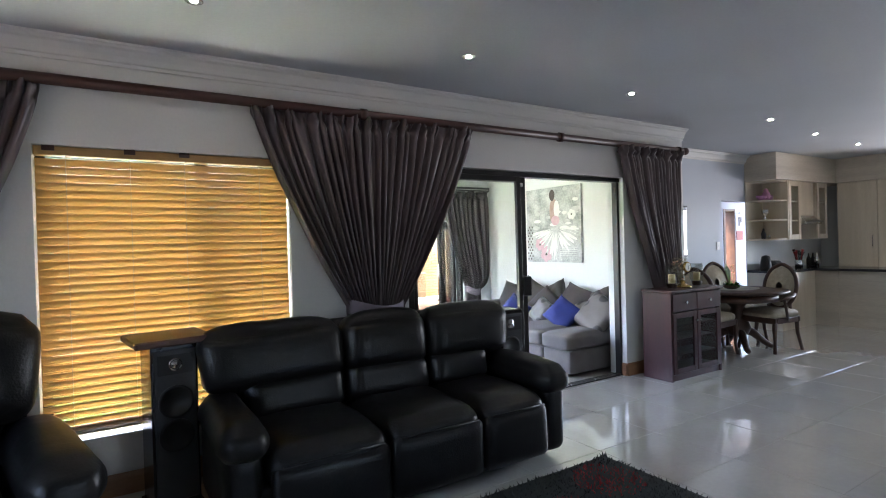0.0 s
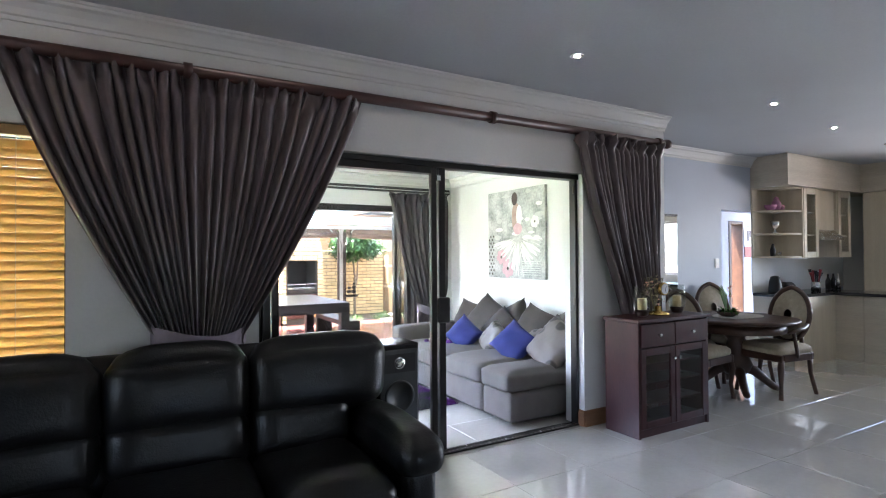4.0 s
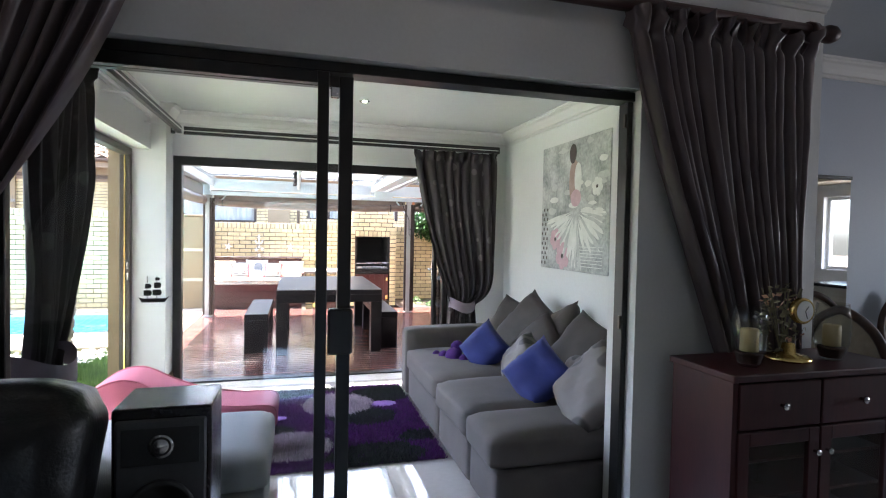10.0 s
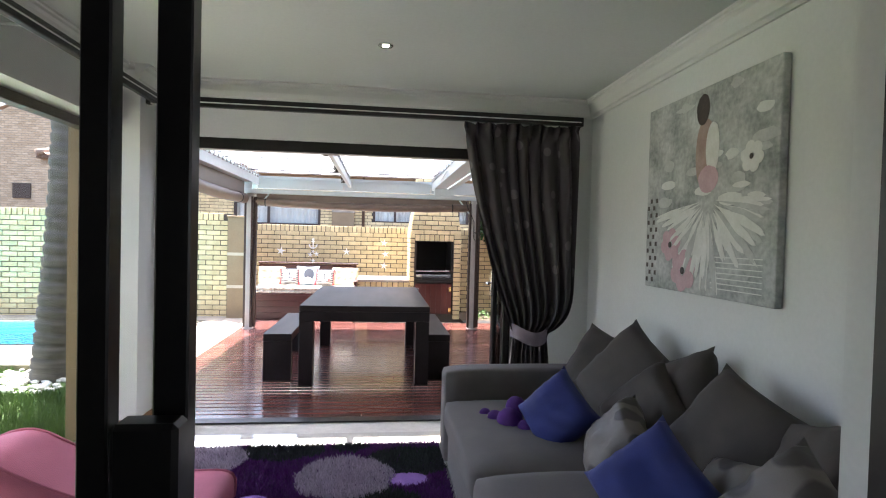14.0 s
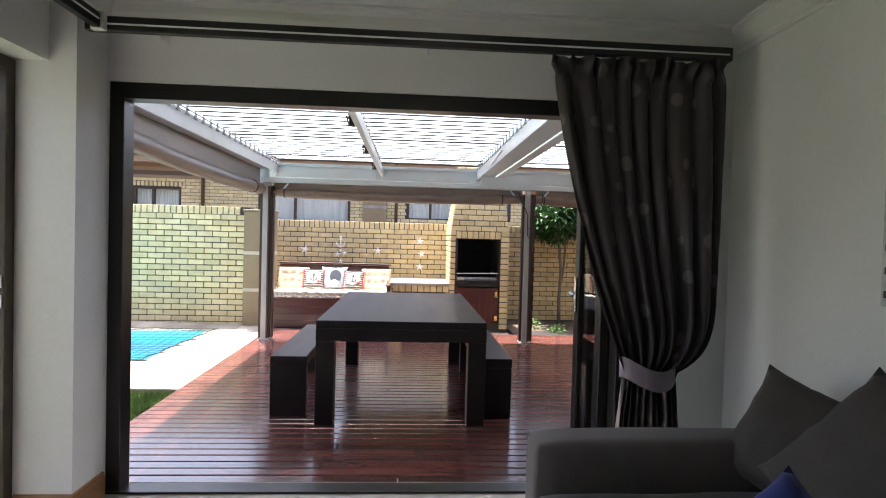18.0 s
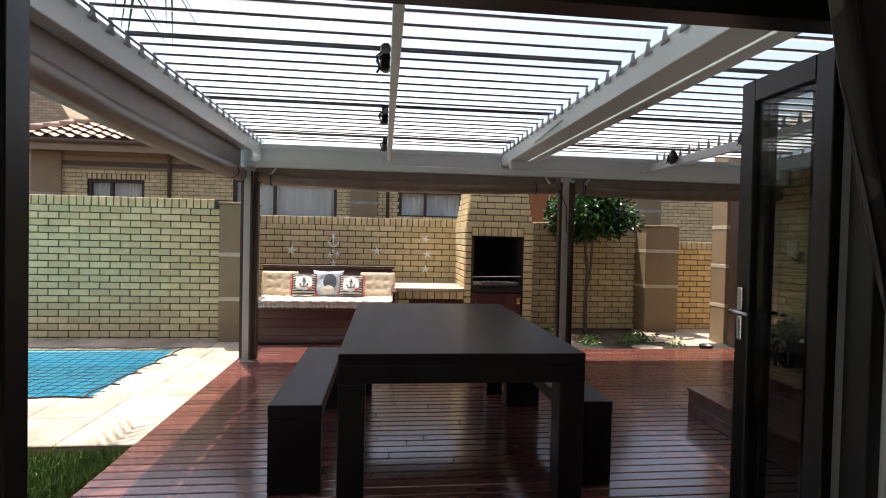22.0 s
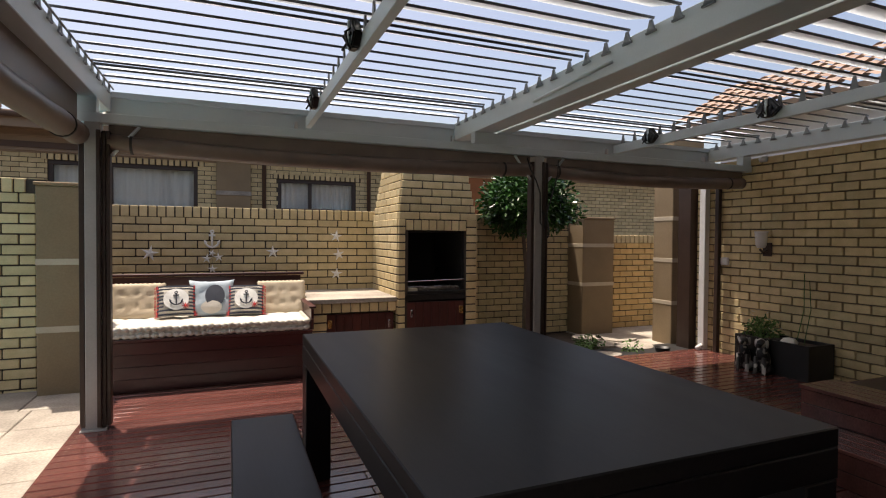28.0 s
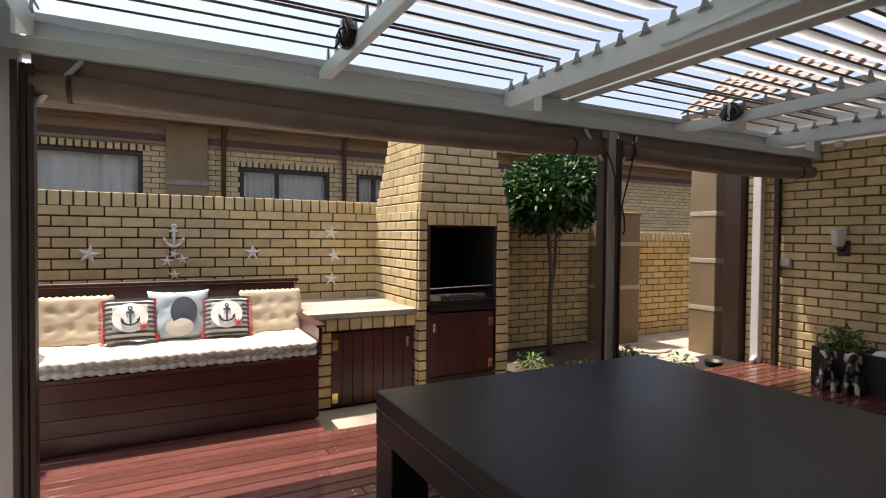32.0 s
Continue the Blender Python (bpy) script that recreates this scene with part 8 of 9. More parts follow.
def starfish(x, z, r, turn):
    bm = bmesh.new()
    pts = []
    for k in range(10):
        a = turn + k * math.tau / 10
        q = r * 1.12 if k % 2 == 0 else r * 0.40
        pts.append((x + q * math.sin(a), z + q * math.cos(a)))
    front = bm.verts.new((x, YB - 0.026, z))
    rim = [bm.verts.new((a, YB - 0.012, b)) for a, b in pts]
    backv = [bm.verts.new((a, YB - 0.006, b)) for a, b in pts]
    for k in range(10):
        bm.faces.new((front, rim[k], rim[(k + 1) % 10]))
        bm.faces.new((rim[k], backv[k], backv[(k + 1) % 10], rim[(k + 1) % 10]))
    bm.faces.new(backv[::-1])
    bmesh.ops.recalc_face_normals(bm, faces=bm.faces[:])
    s = thing("starfish_ornament", "pale starfish ornament hung on the brick wall", "wall ornament", (x, YB - 0.012, z), "wall starfish")
    part("body", bm, STARFISH, s)
    part("string", tube([(x, YB - 0.008, z + r * 0.8), (x, YB - 0.006, z + r + 0.06)], 0.0015, 4), DRIED, s)
    return s


for x, z, r, t in ((1.765, 1.075, 0.078, 0.2), (2.99, 1.085, 0.068, 0.0), (3.705, 1.27, 0.066, 0.15), (3.735, 1.055, 0.066, -0.2), (3.71, 0.83, 0.066, 0.1), (2.31, 1.015, 0.05, 0.1), (2.425, 1.03, 0.05, -0.1), (2.365, 0.90, 0.048, 0.0), (2.36, 1.075, 0.04, 0.3)):
    starfish(x, z, r, t)
an = thing("anchor_ornament", "white wooden anchor hung on the brick wall", "wall ornament", (2.362, YB - 0.02, 1.1))
part("anchor", anchor_shape(0.011, YB - 0.016, 2.362, 1.225, 0.095, WHITE_PAINT, an), STARFISH, an, smooth=True)
part("string", tube([(2.362, YB - 0.012, 1.32), (2.362, YB - 0.006, 1.42)], 0.0015, 4), DRIED, an)


def leafy(name, centre, radii, n, size, mat_, parent, seed, hollow=0.55, clumps=0):
    """A crown of folded leaves; clumps gather them so that the outline breaks up."""
    rng = random.Random(seed)
    heads = []
    for _ in range(clumps or 1):
        d = Vector((rng.gauss(0, 1), rng.gauss(0, 1), rng.gauss(0, 1))).normalized()
        heads.append(d * rng.uniform(0.55, 1.0) if clumps else Vector((0, 0, 0)))
    verts, faces = [], []
    for _ in range(n):
        if clumps:
            h = rng.choice(heads)
            q = h * 0.72 + Vector((rng.gauss(0, 1), rng.gauss(0, 1), rng.gauss(0, 1))).normalized() * rng.uniform(0.1, 0.36)
        else:
            q = Vector((rng.gauss(0, 1), rng.gauss(0, 1), rng.gauss(0, 1))).normalized() * rng.uniform(hollow, 1)
        p = Vector(centre) + Vector((q.x * radii[0], q.y * radii[1], q.z * radii[2]))
        d = (q.normalized() * 0.7 + Vector((rng.uniform(-1, 1), rng.uniform(-1, 1), rng.uniform(-1, 0.4)))).normalized() * size * rng.uniform(0.7, 1.3)
        w = d.cross(Vector((rng.uniform(-1, 1), rng.uniform(-1, 1), rng.uniform(-1, 1)))).normalized() * size * 0.24
        up = d.cross(w).normalized() * size * 0.10
        i = len(verts)
        verts += [p, p + d * 0.45 + w + up, p + d, p + d * 0.45 - w + up, p + d * 0.5]
        faces += [(i, i + 1, i + 4), (i + 1, i + 2, i + 4), (i, i + 4, i + 3), (i + 4, i + 2, i + 3)]
    mesh = bpy.data.meshes.new(name)
    mesh.from_pydata([tuple(v) for v in verts], [], faces)
    mesh.materials.append(mat_)
    return under(new(name, mesh), parent)


tree = thing("standard_tree", "small round-headed tree with glossy dark leaves and bare stems", "tree", (6.05, 12.78, -0.13))
part("trunk", tube([(6.04, 12.78, -0.14), (6.03, 12.78, 0.4), (6.05, 12.78, 0.85), (6.00, 12.78, 1.3), (5.95, 12.78, 1.75)], [0.035, 0.028, 0.026, 0.022, 0.012], 10), BARK, tree, smooth=True)
part("trunk", tube([(6.05, 12.79, 0.62), (6.10, 12.79, 0.9), (6.12, 12.79, 1.35), (6.18, 12.80, 1.75)], [0.022, 0.020, 0.017, 0.010], 10), BARK, tree, smooth=True)
for k in range(9):
    a = k * 2.4
    part("limb", tube([(6.03, 12.78, 1.38), (6.02 + 0.18 * math.cos(a), 12.78 + 0.18 * math.sin(a), 1.60), (6.0 + 0.40 * math.cos(a), 12.78 + 0.36 * math.sin(a), 1.66 + 0.18 * math.sin(k))], [0.014, 0.010, 0.004], 6), BARK, tree)
leafy("crown", (6.06, 12.76, 1.72), (0.74, 0.66, 0.52), 7600, 0.085, LEAF, tree, 5, clumps=70)

# herbs and stepping stones in the bed
bed = structure("planting_bed", box(5.1, 11.44, -0.13, 7.6, 13.2, -0.06), SOIL, "planting bed with herbs and stepping stones")
rng = random.Random(14)
for k, (x, y, r, n) in enumerate(((5.75, 11.95, 0.16, 130), (6.25, 11.9, 0.14, 120), (6.55, 12.15, 0.18, 220), (5.5, 12.4, 0.2, 120), (6.85, 11.75, 0.12, 90))):
    h = thing("herb_clump", "low green herb clump in the bed", "plant", (x, y, -0.06), "herb clumps in the bed")
    leafy("leaves", (x, y, 0.02), (r, r, 0.09), n, 0.05, LEAF_PALE, h, 30 + k, 0.2)
for k, (x, y, sx, sy) in enumerate(((6.45, 11.72, 0.20, 0.14), (6.75, 12.25, 0.26, 0.2), (7.1, 12.0, 0.26, 0.22), (7.25, 12.5, 0.28, 0.24), (6.9, 12.65, 0.2, 0.2))):
    bm = prism([(x + sx * math.cos(t) * (1 + 0.15 * noise.noise(Vector((math.cos(t), math.sin(t), k)))), y + sy * math.sin(t) * (1 + 0.15 * noise.noise(Vector((math.cos(t), math.sin(t), k + 9))))) for t in [q * math.tau / 14 for q in range(14)]], -0.061, -0.025)
    solo("stepping_stone", bm, PAVING, "irregular sandstone stepping stone in the bed", "stone", "stepping stones")

# planter with two small dog figures, bowl, lamps, pipes
pt = thing("planter_box", "black square planter with flowering herbs", "planter", (7.47, 10.40, 0))
for k, (y0, y1) in enumerate(((10.41, 10.77), (10.03, 10.39))):
    bm = bmesh.new()
    for a in ((7.29, y0, 7.32, y1), (7.61, y0, 7.64, y1), (7.32, y0, 7.61, y0 + 0.03), (7.32, y1 - 0.03, 7.61, y1)):
        box(a[0], a[1], 0.0, a[2], a[3], 0.32, bm=bm)
    part("box", bm, RUBBER, pt)
    part("soil", box(7.32, y0 + 0.03, 0.0, 7.61, y1 - 0.03, 0.29), SOIL, pt)
leafy("herb_foliage", (7.46, 10.60, 0.38), (0.17, 0.19, 0.13), 460, 0.042, LEAF_PALE, pt, 51, 0.2)
leafy("blossom", (7.44, 10.62, 0.47), (0.22, 0.22, 0.12), 16, 0.032, WHITE_COTTON, pt, 52, 0.6)
for k in range(2):
    part("stalk", tube([(7.49 + 0.02 * k, 10.28 - 0.06 * k, 0.29), (7.50 + 0.02 * k, 10.22 - 0.05 * k, 0.62), (7.51 + 0.03 * k, 10.23 - 0.03 * k, 0.95 - 0.06 * k)], 0.004, 5), LEAF, pt)
part("snail_ornament", lathe([(0.07, 0), (0.075, 0.02), (0.05, 0.05), (0.004, 0.06)], (7.42, 10.30, 0.291), 16), PEBBLE, pt, "pale stone ornament", True)


def dog_figure(x, y, turn, mirror):
    """A small seated garden figure, one plain mesh."""
    bm = bmesh.new()
    def ball(c, r):
        made = bmesh.ops.create_icosphere(bm, subdivisions=2, radius=1.0)
        for v in made["verts"]:
            v.co = Vector((v.co.x * r[0], v.co.y * r[1], v.co.z * r[2])) + Vector(c)
    ball((0, 0.03, 0.12), (0.06, 0.07, 0.11))
    ball((0, -0.01, 0.19), (0.05, 0.05, 0.08))
    ball((0, -0.04, 0.29), (0.048, 0.052, 0.05))
    ball((0, -0.085, 0.275), (0.026, 0.034, 0.024))
    for s in (-1, 1):
        ball((s * 0.048, -0.02, 0.285), (0.014, 0.024, 0.042))
        tube([(s * 0.035, -0.05, 0.16), (s * 0.038, -0.06, 0.02), (s * 0.038, -0.085, 0.0)], [0.022, 0.018, 0.02], 8, bm)
        ball((s * 0.055, 0.03, 0.045), (0.032, 0.055, 0.045))
    bmesh.ops.transform(bm, matrix=pose(x, y, 0, 0, 0, turn), verts=bm.verts[:])
    return solo("dog_figurine", bm, DOG, "black and white seated dog figurine before the planter", "figurine", "dog figurines", True)


dog_figure(7.205, 10.60, -60, 1)
dog_figure(7.225, 10.42, -75, -1)
fb = thing("feeding_bowl", "black plastic bowl on the bed's edge", "bowl", (7.18, 11.62, -0.02))
part("bowl", lathe([(0.07, 0), (0.085, 0.07), (0.09, 0.075), (0.082, 0.075), (0.066, 0.012), (0.003, 0.01)], (7.18, 11.62, -0.055), 24), RUBBER, fb, smooth=True)
wl = thing("wall_lantern", "frosted jar wall lantern on a dark bracket", "wall lamp", (7.66, 10.72, 1.2))
part("bracket", tube([(7.675, 10.72, 1.16), (7.60, 10.72, 1.14), (7.56, 10.72, 1.17)], 0.012, 8), DARK_BROWN, wl, smooth=True)
part("back_plate", box(7.663, 10.67, 1.10, 7.675, 10.77, 1.24, 0.004), DARK_BROWN, wl)
part("shade", lathe([(0.035, 0.0), (0.05, 0.03), (0.06, 0.15), (0.066, 0.17), (0.06, 0.165), (0.045, 0.03), (0.004, 0.01)], (7.575, 10.72, 1.185), 20), WHITE_PAINT, wl, "frosted glass jar shade", True)
so = thing("wall_socket", "white outdoor socket box on the brick wall", "socket", (7.67, 11.23, 1.0))
part("box", box(7.645, 11.17, 0.985, 7.676, 11.29, 1.07, 0.004), WHITE_PAINT, so)
part("flap", box(7.640, 11.18, 0.995, 7.6445, 11.28, 1.06, 0.002), WHITE_PAINT, so)
dpp = thing("downpipe", "white square downpipe at the corner of the house", "downpipe", (7.64, 11.47, 0))
part("pipe", box(7.60, 11.43, -0.02, 7.672, 11.515, 2.12, 0.006), WHITE_PAINT, dpp)
part("shoe", tube([(7.63, 11.47, 0.05), (7.55, 11.45, 0.03), (7.50, 11.43, 0.025)], 0.022, 10), WHITE_PAINT, dpp, smooth=True)
solo("blind_guide_post", box(7.60, 11.255, 0.0, 7.65, 11.305, 1.95, 0.004), DARK_BROWN, "dark brown blind guide beside the downpipe", "post")
solo("gate_post", box(7.59, 11.63, -0.1, 7.70, 11.82, 2.2, 0.006), DARK_BROWN, "dark brown wooden gate post beside the plastered pillar", "gate post")
sp = thing("spot_lamp", "small security light under the pergola", "wall lamp", (7.62, 10.9, 2.08))
part("lamp", lathe([(0.035, 0), (0.045, 0.03), (0.03, 0.06), (0.004, 0.065)], (7.62, 10.75, 2.07), 16), WHITE_PAINT, sp, smooth=True)
part("arm", tube([(7.62, 10.75, 2.12), (7.675, 10.75, 2.13)], 0.012, 8), WHITE_PAINT, sp)

# hot tub with two wooden steps
tub = thing("hot_tub", "sunken hot tub with red wooden steps and a brown cover", "hot tub", (6.5, 8.2, 0))
for k, (x0, y1, z0, z1) in enumerate(((5.42, 9.15, 0.0, 0.20), (5.74, 9.08, 0.20, 0.39))):
    st = part("step", box(x0 + 0.03, 7.12, z0 + 0.001, 7.6, y1 - 0.03, z1 - 0.023), DARK_BROWN, tub)
    n = 4 if k == 0 else 4
    for q in range(n):
        part("tread_board", box(x0 + 0.085 * q + 0.002, 7.11, z1 - 0.022, x0 + 0.085 * (q + 1) - 0.003, y1, z1, 0.003), DECK, st)
    for q in range(2):
        h = (z1 - z0 - 0.024) / 2
        part("riser_board", box(x0 + 0.012, 7.11, z0 + h * q + 0.002, x0 + 0.029, y1 - 0.012, z0 + h * (q + 1) - 0.002, 0.002), DECK, st)
        part("riser_board", box(x0 + 0.031, y1 - 0.029, z0 + h * q + 0.002, 7.6, y1 - 0.012, z0 + h * (q + 1) - 0.002, 0.002), DECK, st)
octo = [(6.60 + 0.80 * math.cos(a), 8.14 + 0.80 * math.sin(a)) for a in [radians(22.5 + 45 * k) for k in range(8)]]
part("tub_shell", prism(octo, 0.385, 0.52), TUB_COVER, tub)
cov = prism([(6.60 + (x - 6.60) * 1.04, 8.14 + (y - 8.14) * 1.04) for x, y in octo], 0.522, 0.60)
bmesh.ops.bevel(cov, geom=cov.edges[:], offset=0.02, segments=2, affect="EDGES")
part("cover", cov, TUB_COVER, tub, "brown padded vinyl cover")
part("cover_fold", box(6.58, 7.40, 0.598, 6.62, 8.88, 0.606), DARK_BROWN, tub)
part("cover_handle", tube([(5.80, 8.2, 0.57), (5.76, 8.2, 0.58), (5.76, 8.02, 0.58), (5.80, 8.02, 0.57)], 0.010, 8), STEEL, tub, smooth=True)
# ---- pieces of floors, walls and roofs ----
T = 0.60
tile = mesh_of("tile", box(-T / 2 + 0.0015, -T / 2 + 0.0015, -0.0028, T / 2 - 0.0015, T / 2 - 0.0015, 0.0, 0.001), TILE)
spots = [(-3.2 + T * (i + 0.5), 3.65 - T * (j + 0.5), 0) for i in range(23) for j in range(14)]
spots.sort(key=lambda p: (p[0] - 3.2) ** 2 + (p[1] - 2.4) ** 2)
pieces("tile", tile, spots, floor)
spots = [(5.62 + T * (i + 0.5), 3.65 + T * 0.5 + T * j, 0) for i in range(8) for j in range(1)]
pieces("tile", tile, spots, floor)
spots = [(1.84 + T * (i + 0.5), 3.66 + T * (j + 0.5), 0) for i in range(6) for j in range(6) if 3.66 + T * (j + 1) < 7.3]
pieces("tile", tile, [p for p in spots if p[1] + T / 2 < 6.9], floor_lounge)

board_w = 0.090
boards = [(0, 7.0 + board_w * (k + 0.5), 0) for k in range(56)]
for k, (_, y, _) in enumerate(boards):
    x1 = DX1 if y < DY1 + 0.1 else 3.2
    cuts = [DX0, DX0 + 1.9 + 0.45 * math.sin(k * 2.3), DX0 + 4.1 + 0.5 * math.sin(k * 1.7 + 1), x1] if x1 > 4 else [DX0, x1]
    for a, b in zip(cuts, cuts[1:]):
        if b - a > 0.1:
            lift = 0.0015 * random.random()
            bm = box(a + 0.001, y - board_w / 2 + 0.0045, -0.031, b - 0.001, y + board_w / 2 - 0.0045, 0.0 - lift, 0.004)
            board = part("deck_board", bm, DECK, deck)
            for x in (a + 0.05, b - 0.05):
                for q in (-0.022, 0.022):
                    if y > 10.3 and x < 3.4:
                        part("screw", lathe([(0.006, -0.002), (0.006, 0.0008), (0.002, 0.0006)], (x, y + q, -lift), 8), STEEL, board)

CL, CH, CD = 0.232, 0.084, 0.09
stock = brick_mesh(CL - 0.012, 0.05, CH - 0.012, BRICK)
half_stock = brick_mesh(CL / 2 - 0.014, 0.05, CH - 0.014, BRICK)
soldier = brick_mesh(CH - 0.014, 0.06, 0.112, BRICK)
bounce_stock = brick_mesh(CL - 0.012, 0.05, CH - 0.012, BRICK_BOUNCE)
bounce_half = brick_mesh(CL / 2 - 0.014, 0.05, CH - 0.014, BRICK_BOUNCE)


def brick_face(parent, x0, x1, y, z0, rows, soldier_z=None, near=None, data=stock, turn=0.0, joined=False, holes=(), halves=half_stock):
    """Running bond along x at y (or along y at x = y when turn is a right angle), with an upright course on top."""
    spots, ends = [], []
    x1 = x0 + CL * int((x1 - x0) / CL)
    for r in range(rows):
        z = z0 + CH * (r + 0.5)
        n = int((x1 - x0) / CL) + 1
        if r % 2:
            for c in (x0 + CL / 4, x1 - CL / 4):
                if not any(a < c < b and p < z < q for a, b, p, q in holes):
                    ends.append((c, y, z) if not turn else (y, c, z, 0, 0, turn))
        for k in range(n):
            c = x0 + CL * (k + (1.0 if r % 2 else 0.5))
            if c - CL / 2 < x0 - 0.01 or c + CL / 2 > x1 + 0.02:
                continue
            if any(a - 0.08 < c < b + 0.08 and p < z < q for a, b, p, q in holes):
                continue
            dx, dz = random.uniform(-0.0015, 0.0015), random.uniform(-0.001, 0.001)
            spots.append((c + dx, y + random.uniform(-0.002, 0.002), z + dz) if not turn else (y + random.uniform(-0.002, 0.002), c + dx, z + dz, 0, 0, turn))
    if near is not None:
        spots.sort(key=lambda p: abs((p[1] if turn else p[0]) - near))
    pieces("brick", data, spots, parent, 0 if joined else 290)
    pieces("half_brick", halves, ends, parent, 0 if joined else 300)
    if soldier_z is not None:
        n = int((x1 - x0) / CH)
        caps = [(x0 + CH * (k + 0.5), y + 0.0, soldier_z) if not turn else (y, x0 + CH * (k + 0.5), soldier_z, 0, 0, turn) for k in range(n)]
        pieces("coping_brick", soldier, caps, parent, 0 if joined else 110)


brick_face(wall_back, 0.824, 7.28, YB + 0.022, -0.05, 18, 1.517, near=3.0)
brick_face(wall_left, -8.9, 1.12, YL + 0.022, -0.08, 20, 1.658, near=0.0)
brick_face(wall_house, 7.21, 11.72, 7.702, -0.05, 26, near=10.5, turn=radians(90))
# these bricks carry the warm bounced light in their colour
brick_face(wall_side, 7.32, 10.9, YB + 0.022, -0.05, 15, 1.267, near=8.0, data=bounce_stock, halves=bounce_half)


def stack(parent, x0, x1, y, z0, rows, shrink=0.0, turn=False, flip=False):
    """Bricks on one face of the fireplace."""
    for r in range(rows):
        z = z0 + CH * (r + 0.5)
        a, b = x0, x1
        marks = [a]
        step = CL / 2 if r % 2 else CL
        while marks[-1] + step < b - 0.04:
            marks.append(marks[-1] + step)
            step = CL
        marks.append(b)
        for p, q in zip(marks, marks[1:]):
            bm = box(p + 0.006, -0.02, z - 0.035, q - 0.006, 0.012, z + 0.035, 0.004)
            if turn:
                bmesh.ops.transform(bm, matrix=Matrix.Translation((y, 0, 0)) @ Matrix(((0, 1, 0, 0), (1, 0, 0, 0), (0, 0, 1, 0), (0, 0, 0, 1))), verts=bm.verts[:])
                bmesh.ops.reverse_faces(bm, faces=bm.faces[:])
            else:
                bmesh.ops.transform(bm, matrix=Matrix.Translation((0, y, 0)), verts=bm.verts[:])
            part("brick", bm, BRICK, parent)


stack(body, FX0, OX0, FY + 0.018, -0.05, 18)
stack(body, OX1, FX1, FY + 0.018, -0.05, 18)
for k in range(8):
    part("lintel_brick", box(OX0 + 0.004 + k * 0.0863, FY - 0.002, 1.340, OX0 + 0.080 + k * 0.0863, FY + 0.03, 1.445, 0.004), BRICK, body)
stack(body, FY + 0.03, YB, FX0 + 0.018, -0.05, 18, turn=True)


def sloping_face(parent, low, high, z0, z1, back_low, back_high, rows):
    """Bricks that climb the tapering hood: front, then the side towards the bench."""
    for r in range(rows):
        f = (r + 0.5) / rows
        g = min(1.0, f * (z1 - z0) / 0.67)
        x0, x1 = low[0] + (high[0] - low[0]) * g, low[1] + (high[1] - low[1]) * g
        y0, y1 = back_low[0] + (back_high[0] - back_low[0]) * g, back_low[1] + (back_high[1] - back_low[1]) * g
        z = z0 + (z1 - z0) * f
        h = (z1 - z0) / rows / 2 - 0.007
        for a0, a1, side in ((x0, x1, 0), (y0 + 0.02, y1, 1)):
            marks = [a0]
            step = CL / 2 if r % 2 else CL
            while marks[-1] + step < a1 - 0.05:
                marks.append(marks[-1] + step)
                step = CL
            marks.append(a1)
            for p, q in zip(marks, marks[1:]):
                bm = box(p + 0.006, y0 - 0.004, z - h, q - 0.006, y0 + 0.05, z + h, 0.004) if side == 0 else box(x0 - 0.004, p + 0.006, z - h, x0 + 0.05, q - 0.006, z + h, 0.004)
                part("brick", bm, BRICK, parent)


sloping_face(chimney, (FX0, FX1), (4.25, 4.96), 1.45, 2.45, (FY, YB), (12.29, 13.11), 12)
for r in range(-1, 6):
    z = -0.01 + CH * (r + 0.5)
    part("brick", box(3.292, FY + 0.03, z - 0.035, 3.428, FY + 0.07, z + 0.035, 0.004), BRICK, counter_core)
for k in range(9):
    part("lintel_brick", box(3.292 + 0.0955 * k, FY + 0.028, 0.505, 3.292 + 0.0955 * k + 0.085, FY + 0.06, 0.595, 0.004), BRICK, counter_core)

slab_meshes = {}


def lay_slabs(x0, x1, y0, y1, nx, ny, name="paving_slab"):
    """Sandstone slabs that fill a strip round the pool."""
    w, h = (x1 - x0) / nx, (y1 - y0) / ny
    data = slab_meshes.get((round(w, 3), round(h, 3)))
    if data is None:
        data = slab_meshes[round(w, 3), round(h, 3)] = mesh_of(name, box(-w / 2 + 0.002, -h / 2 + 0.002, -0.015, w / 2 - 0.002, h / 2 - 0.002, 0.0, 0.006), PAVING)
    pieces(name, data, [(x0 + w * (i + 0.5), y0 + h * (j + 0.5), -0.016 + random.uniform(-0.001, 0.001)) for i in range(nx) for j in range(ny)], paving)


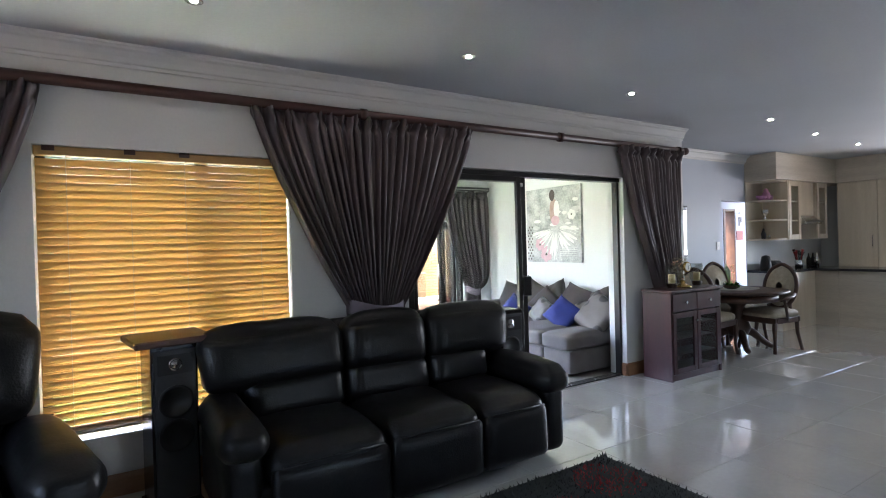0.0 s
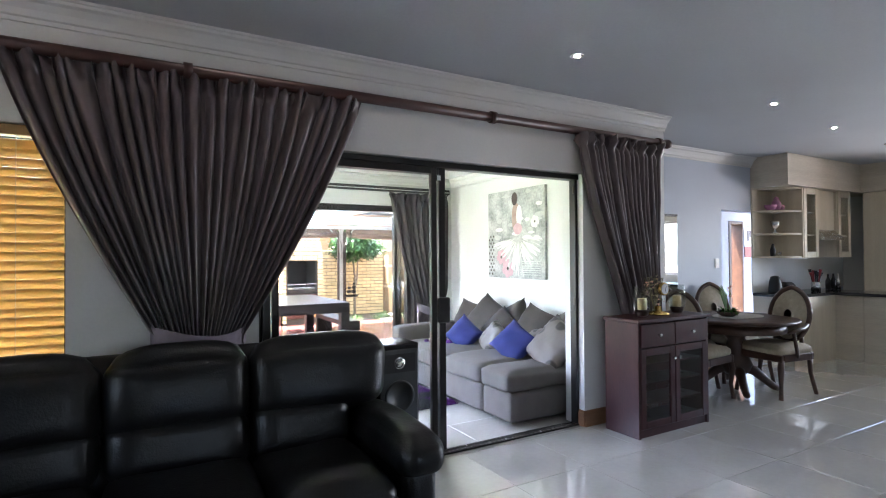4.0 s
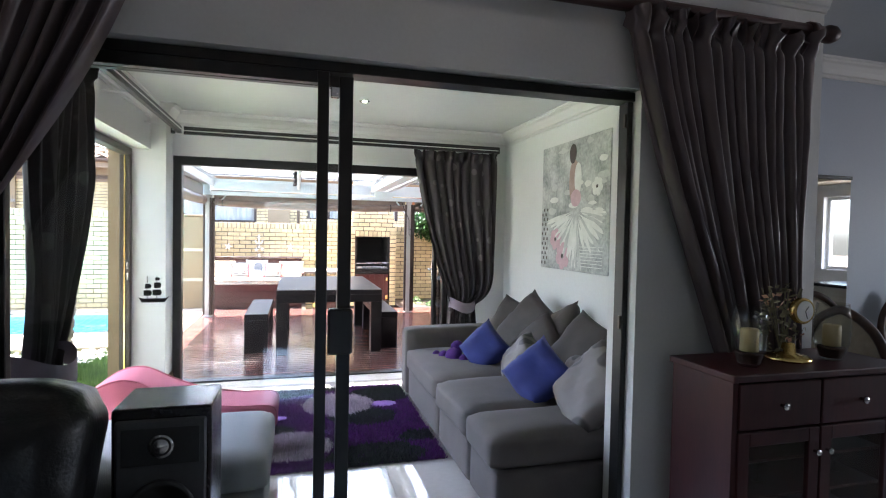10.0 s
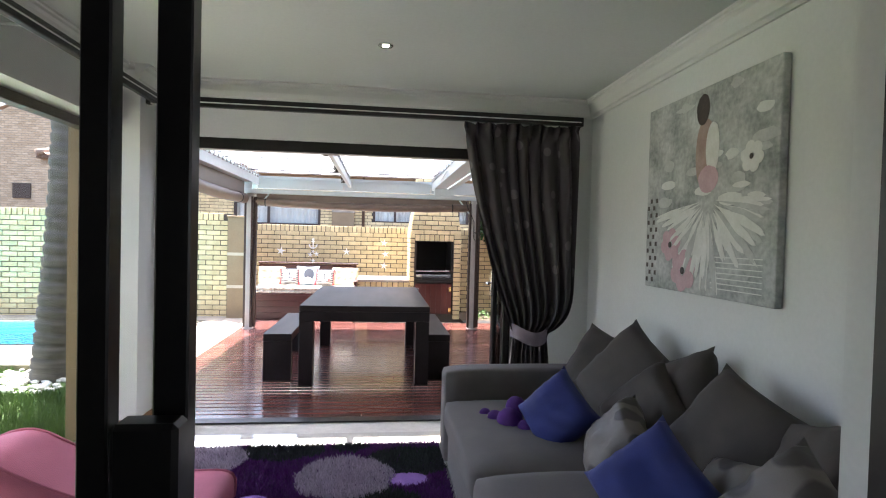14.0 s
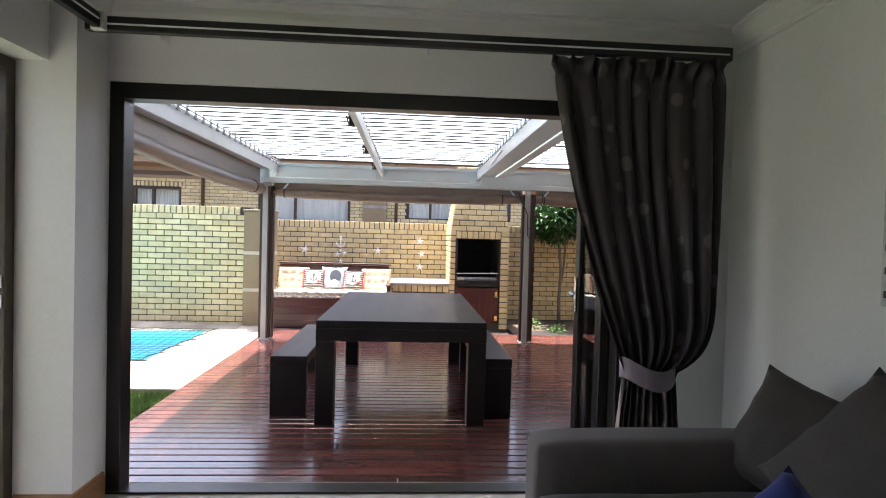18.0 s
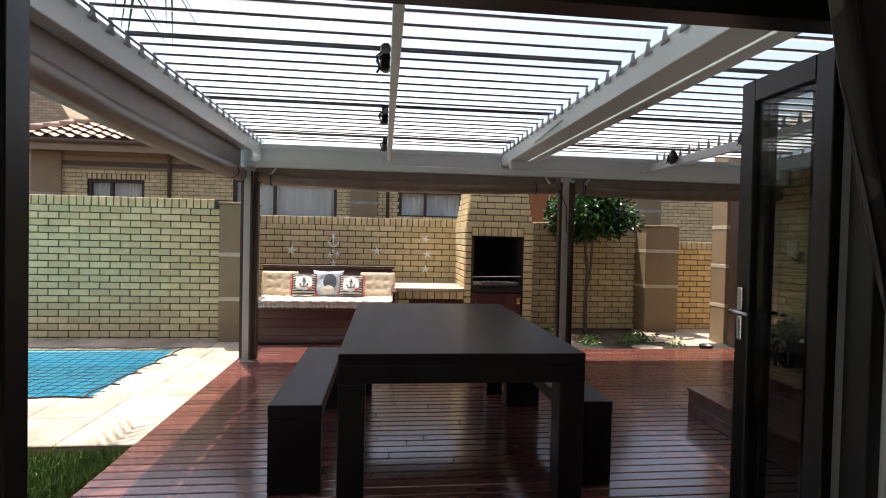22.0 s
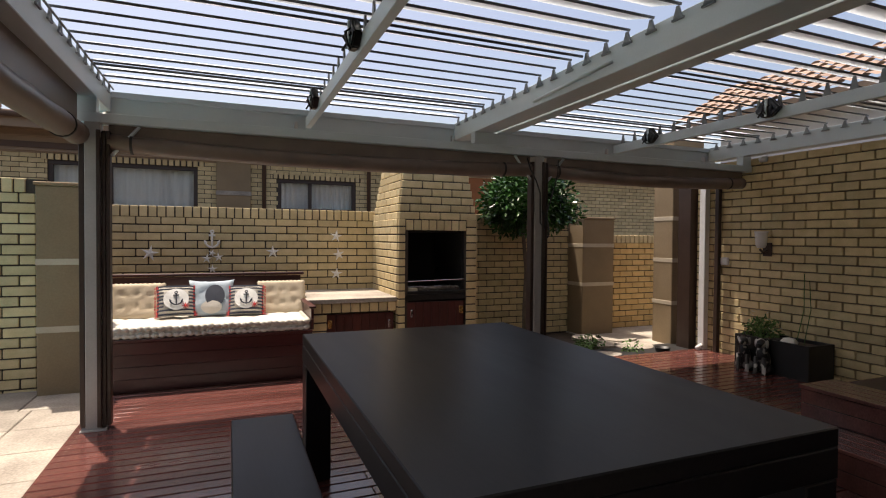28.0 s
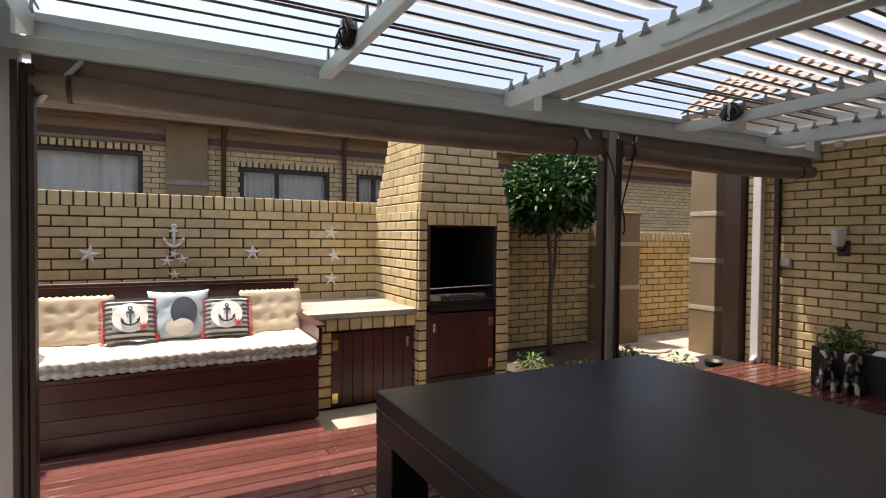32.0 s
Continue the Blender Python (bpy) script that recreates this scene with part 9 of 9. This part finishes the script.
lay_slabs(-9.0, 1.598, 8.78, WY0, 22, 2)
lay_slabs(-9.0, 1.598, WY1, 12.16, 22, 1)
lay_slabs(WX1, WX1 + 0.40, WY0, WY1, 1, 4, "edge_slab")
lay_slabs(WX1 + 0.40, 1.598, WY0, WY1, 1, 4)


def facade_bricks(parent, x0, x1, y, z0, rows, holes):
    """Far brickwork in running bond, cut round the windows, joined into one mesh."""
    verts, faces = [], []
    for r in range(rows):
        za, zb = z0 + CH * r + 0.006, z0 + CH * (r + 1) - 0.006
        k = x0 - (CL / 2 if r % 2 else 0)
        while k < x1:
            spans = [(max(k, x0) + 0.006, min(k + CL, x1) - 0.006)]
            for a, b, p, q in holes:
                if p < (za + zb) / 2 < q:
                    spans = [s_ for lo, hi in spans for s_ in ((lo, min(hi, a - 0.004)), (max(lo, b + 0.004), hi)) if s_[1] - s_[0] > 0.02]
            for lo, hi in spans:
                i = len(verts)
                d = 0.004 * random.random()
                verts += [(lo, y - d, za), (hi, y - d, za), (hi, y - d, zb), (lo, y - d, zb), (lo, y + 0.02, za), (hi, y + 0.02, za), (hi, y + 0.02, zb), (lo, y + 0.02, zb)]
                faces += [(i, i + 1, i + 2, i + 3), (i, i + 4, i + 5, i + 1), (i + 1, i + 5, i + 6, i + 2), (i + 2, i + 6, i + 7, i + 3), (i + 3, i + 7, i + 4, i)]
            k += CL
    mesh = bpy.data.meshes.new("brickwork")
    mesh.from_pydata(verts, [], faces)
    mesh.materials.append(BRICK)
    ob = under(new("brickwork", mesh), parent)
    ob["kind"] = "stuff"


facade_bricks(house_wall, -4.38, 15.9, NY - 0.004, 1.20, 17, HOLES + [(a - 0.1, b + 0.1, d, d + 0.118) for a, b, c, d in HOLES])
brick_face(wall_court, 8.02, 10.5, 7.405, -0.05, 25, joined=True)
for x0, x1, z0, z1 in HOLES:
    pieces("lintel_brick", soldier, [(x0 - 0.1 + 0.1 * (k + 0.5), NY + 0.0, z1 + 0.06) for k in range(int((x1 - x0 + 0.25) / 0.1))], house_wall, 0, "lintel_bricks")
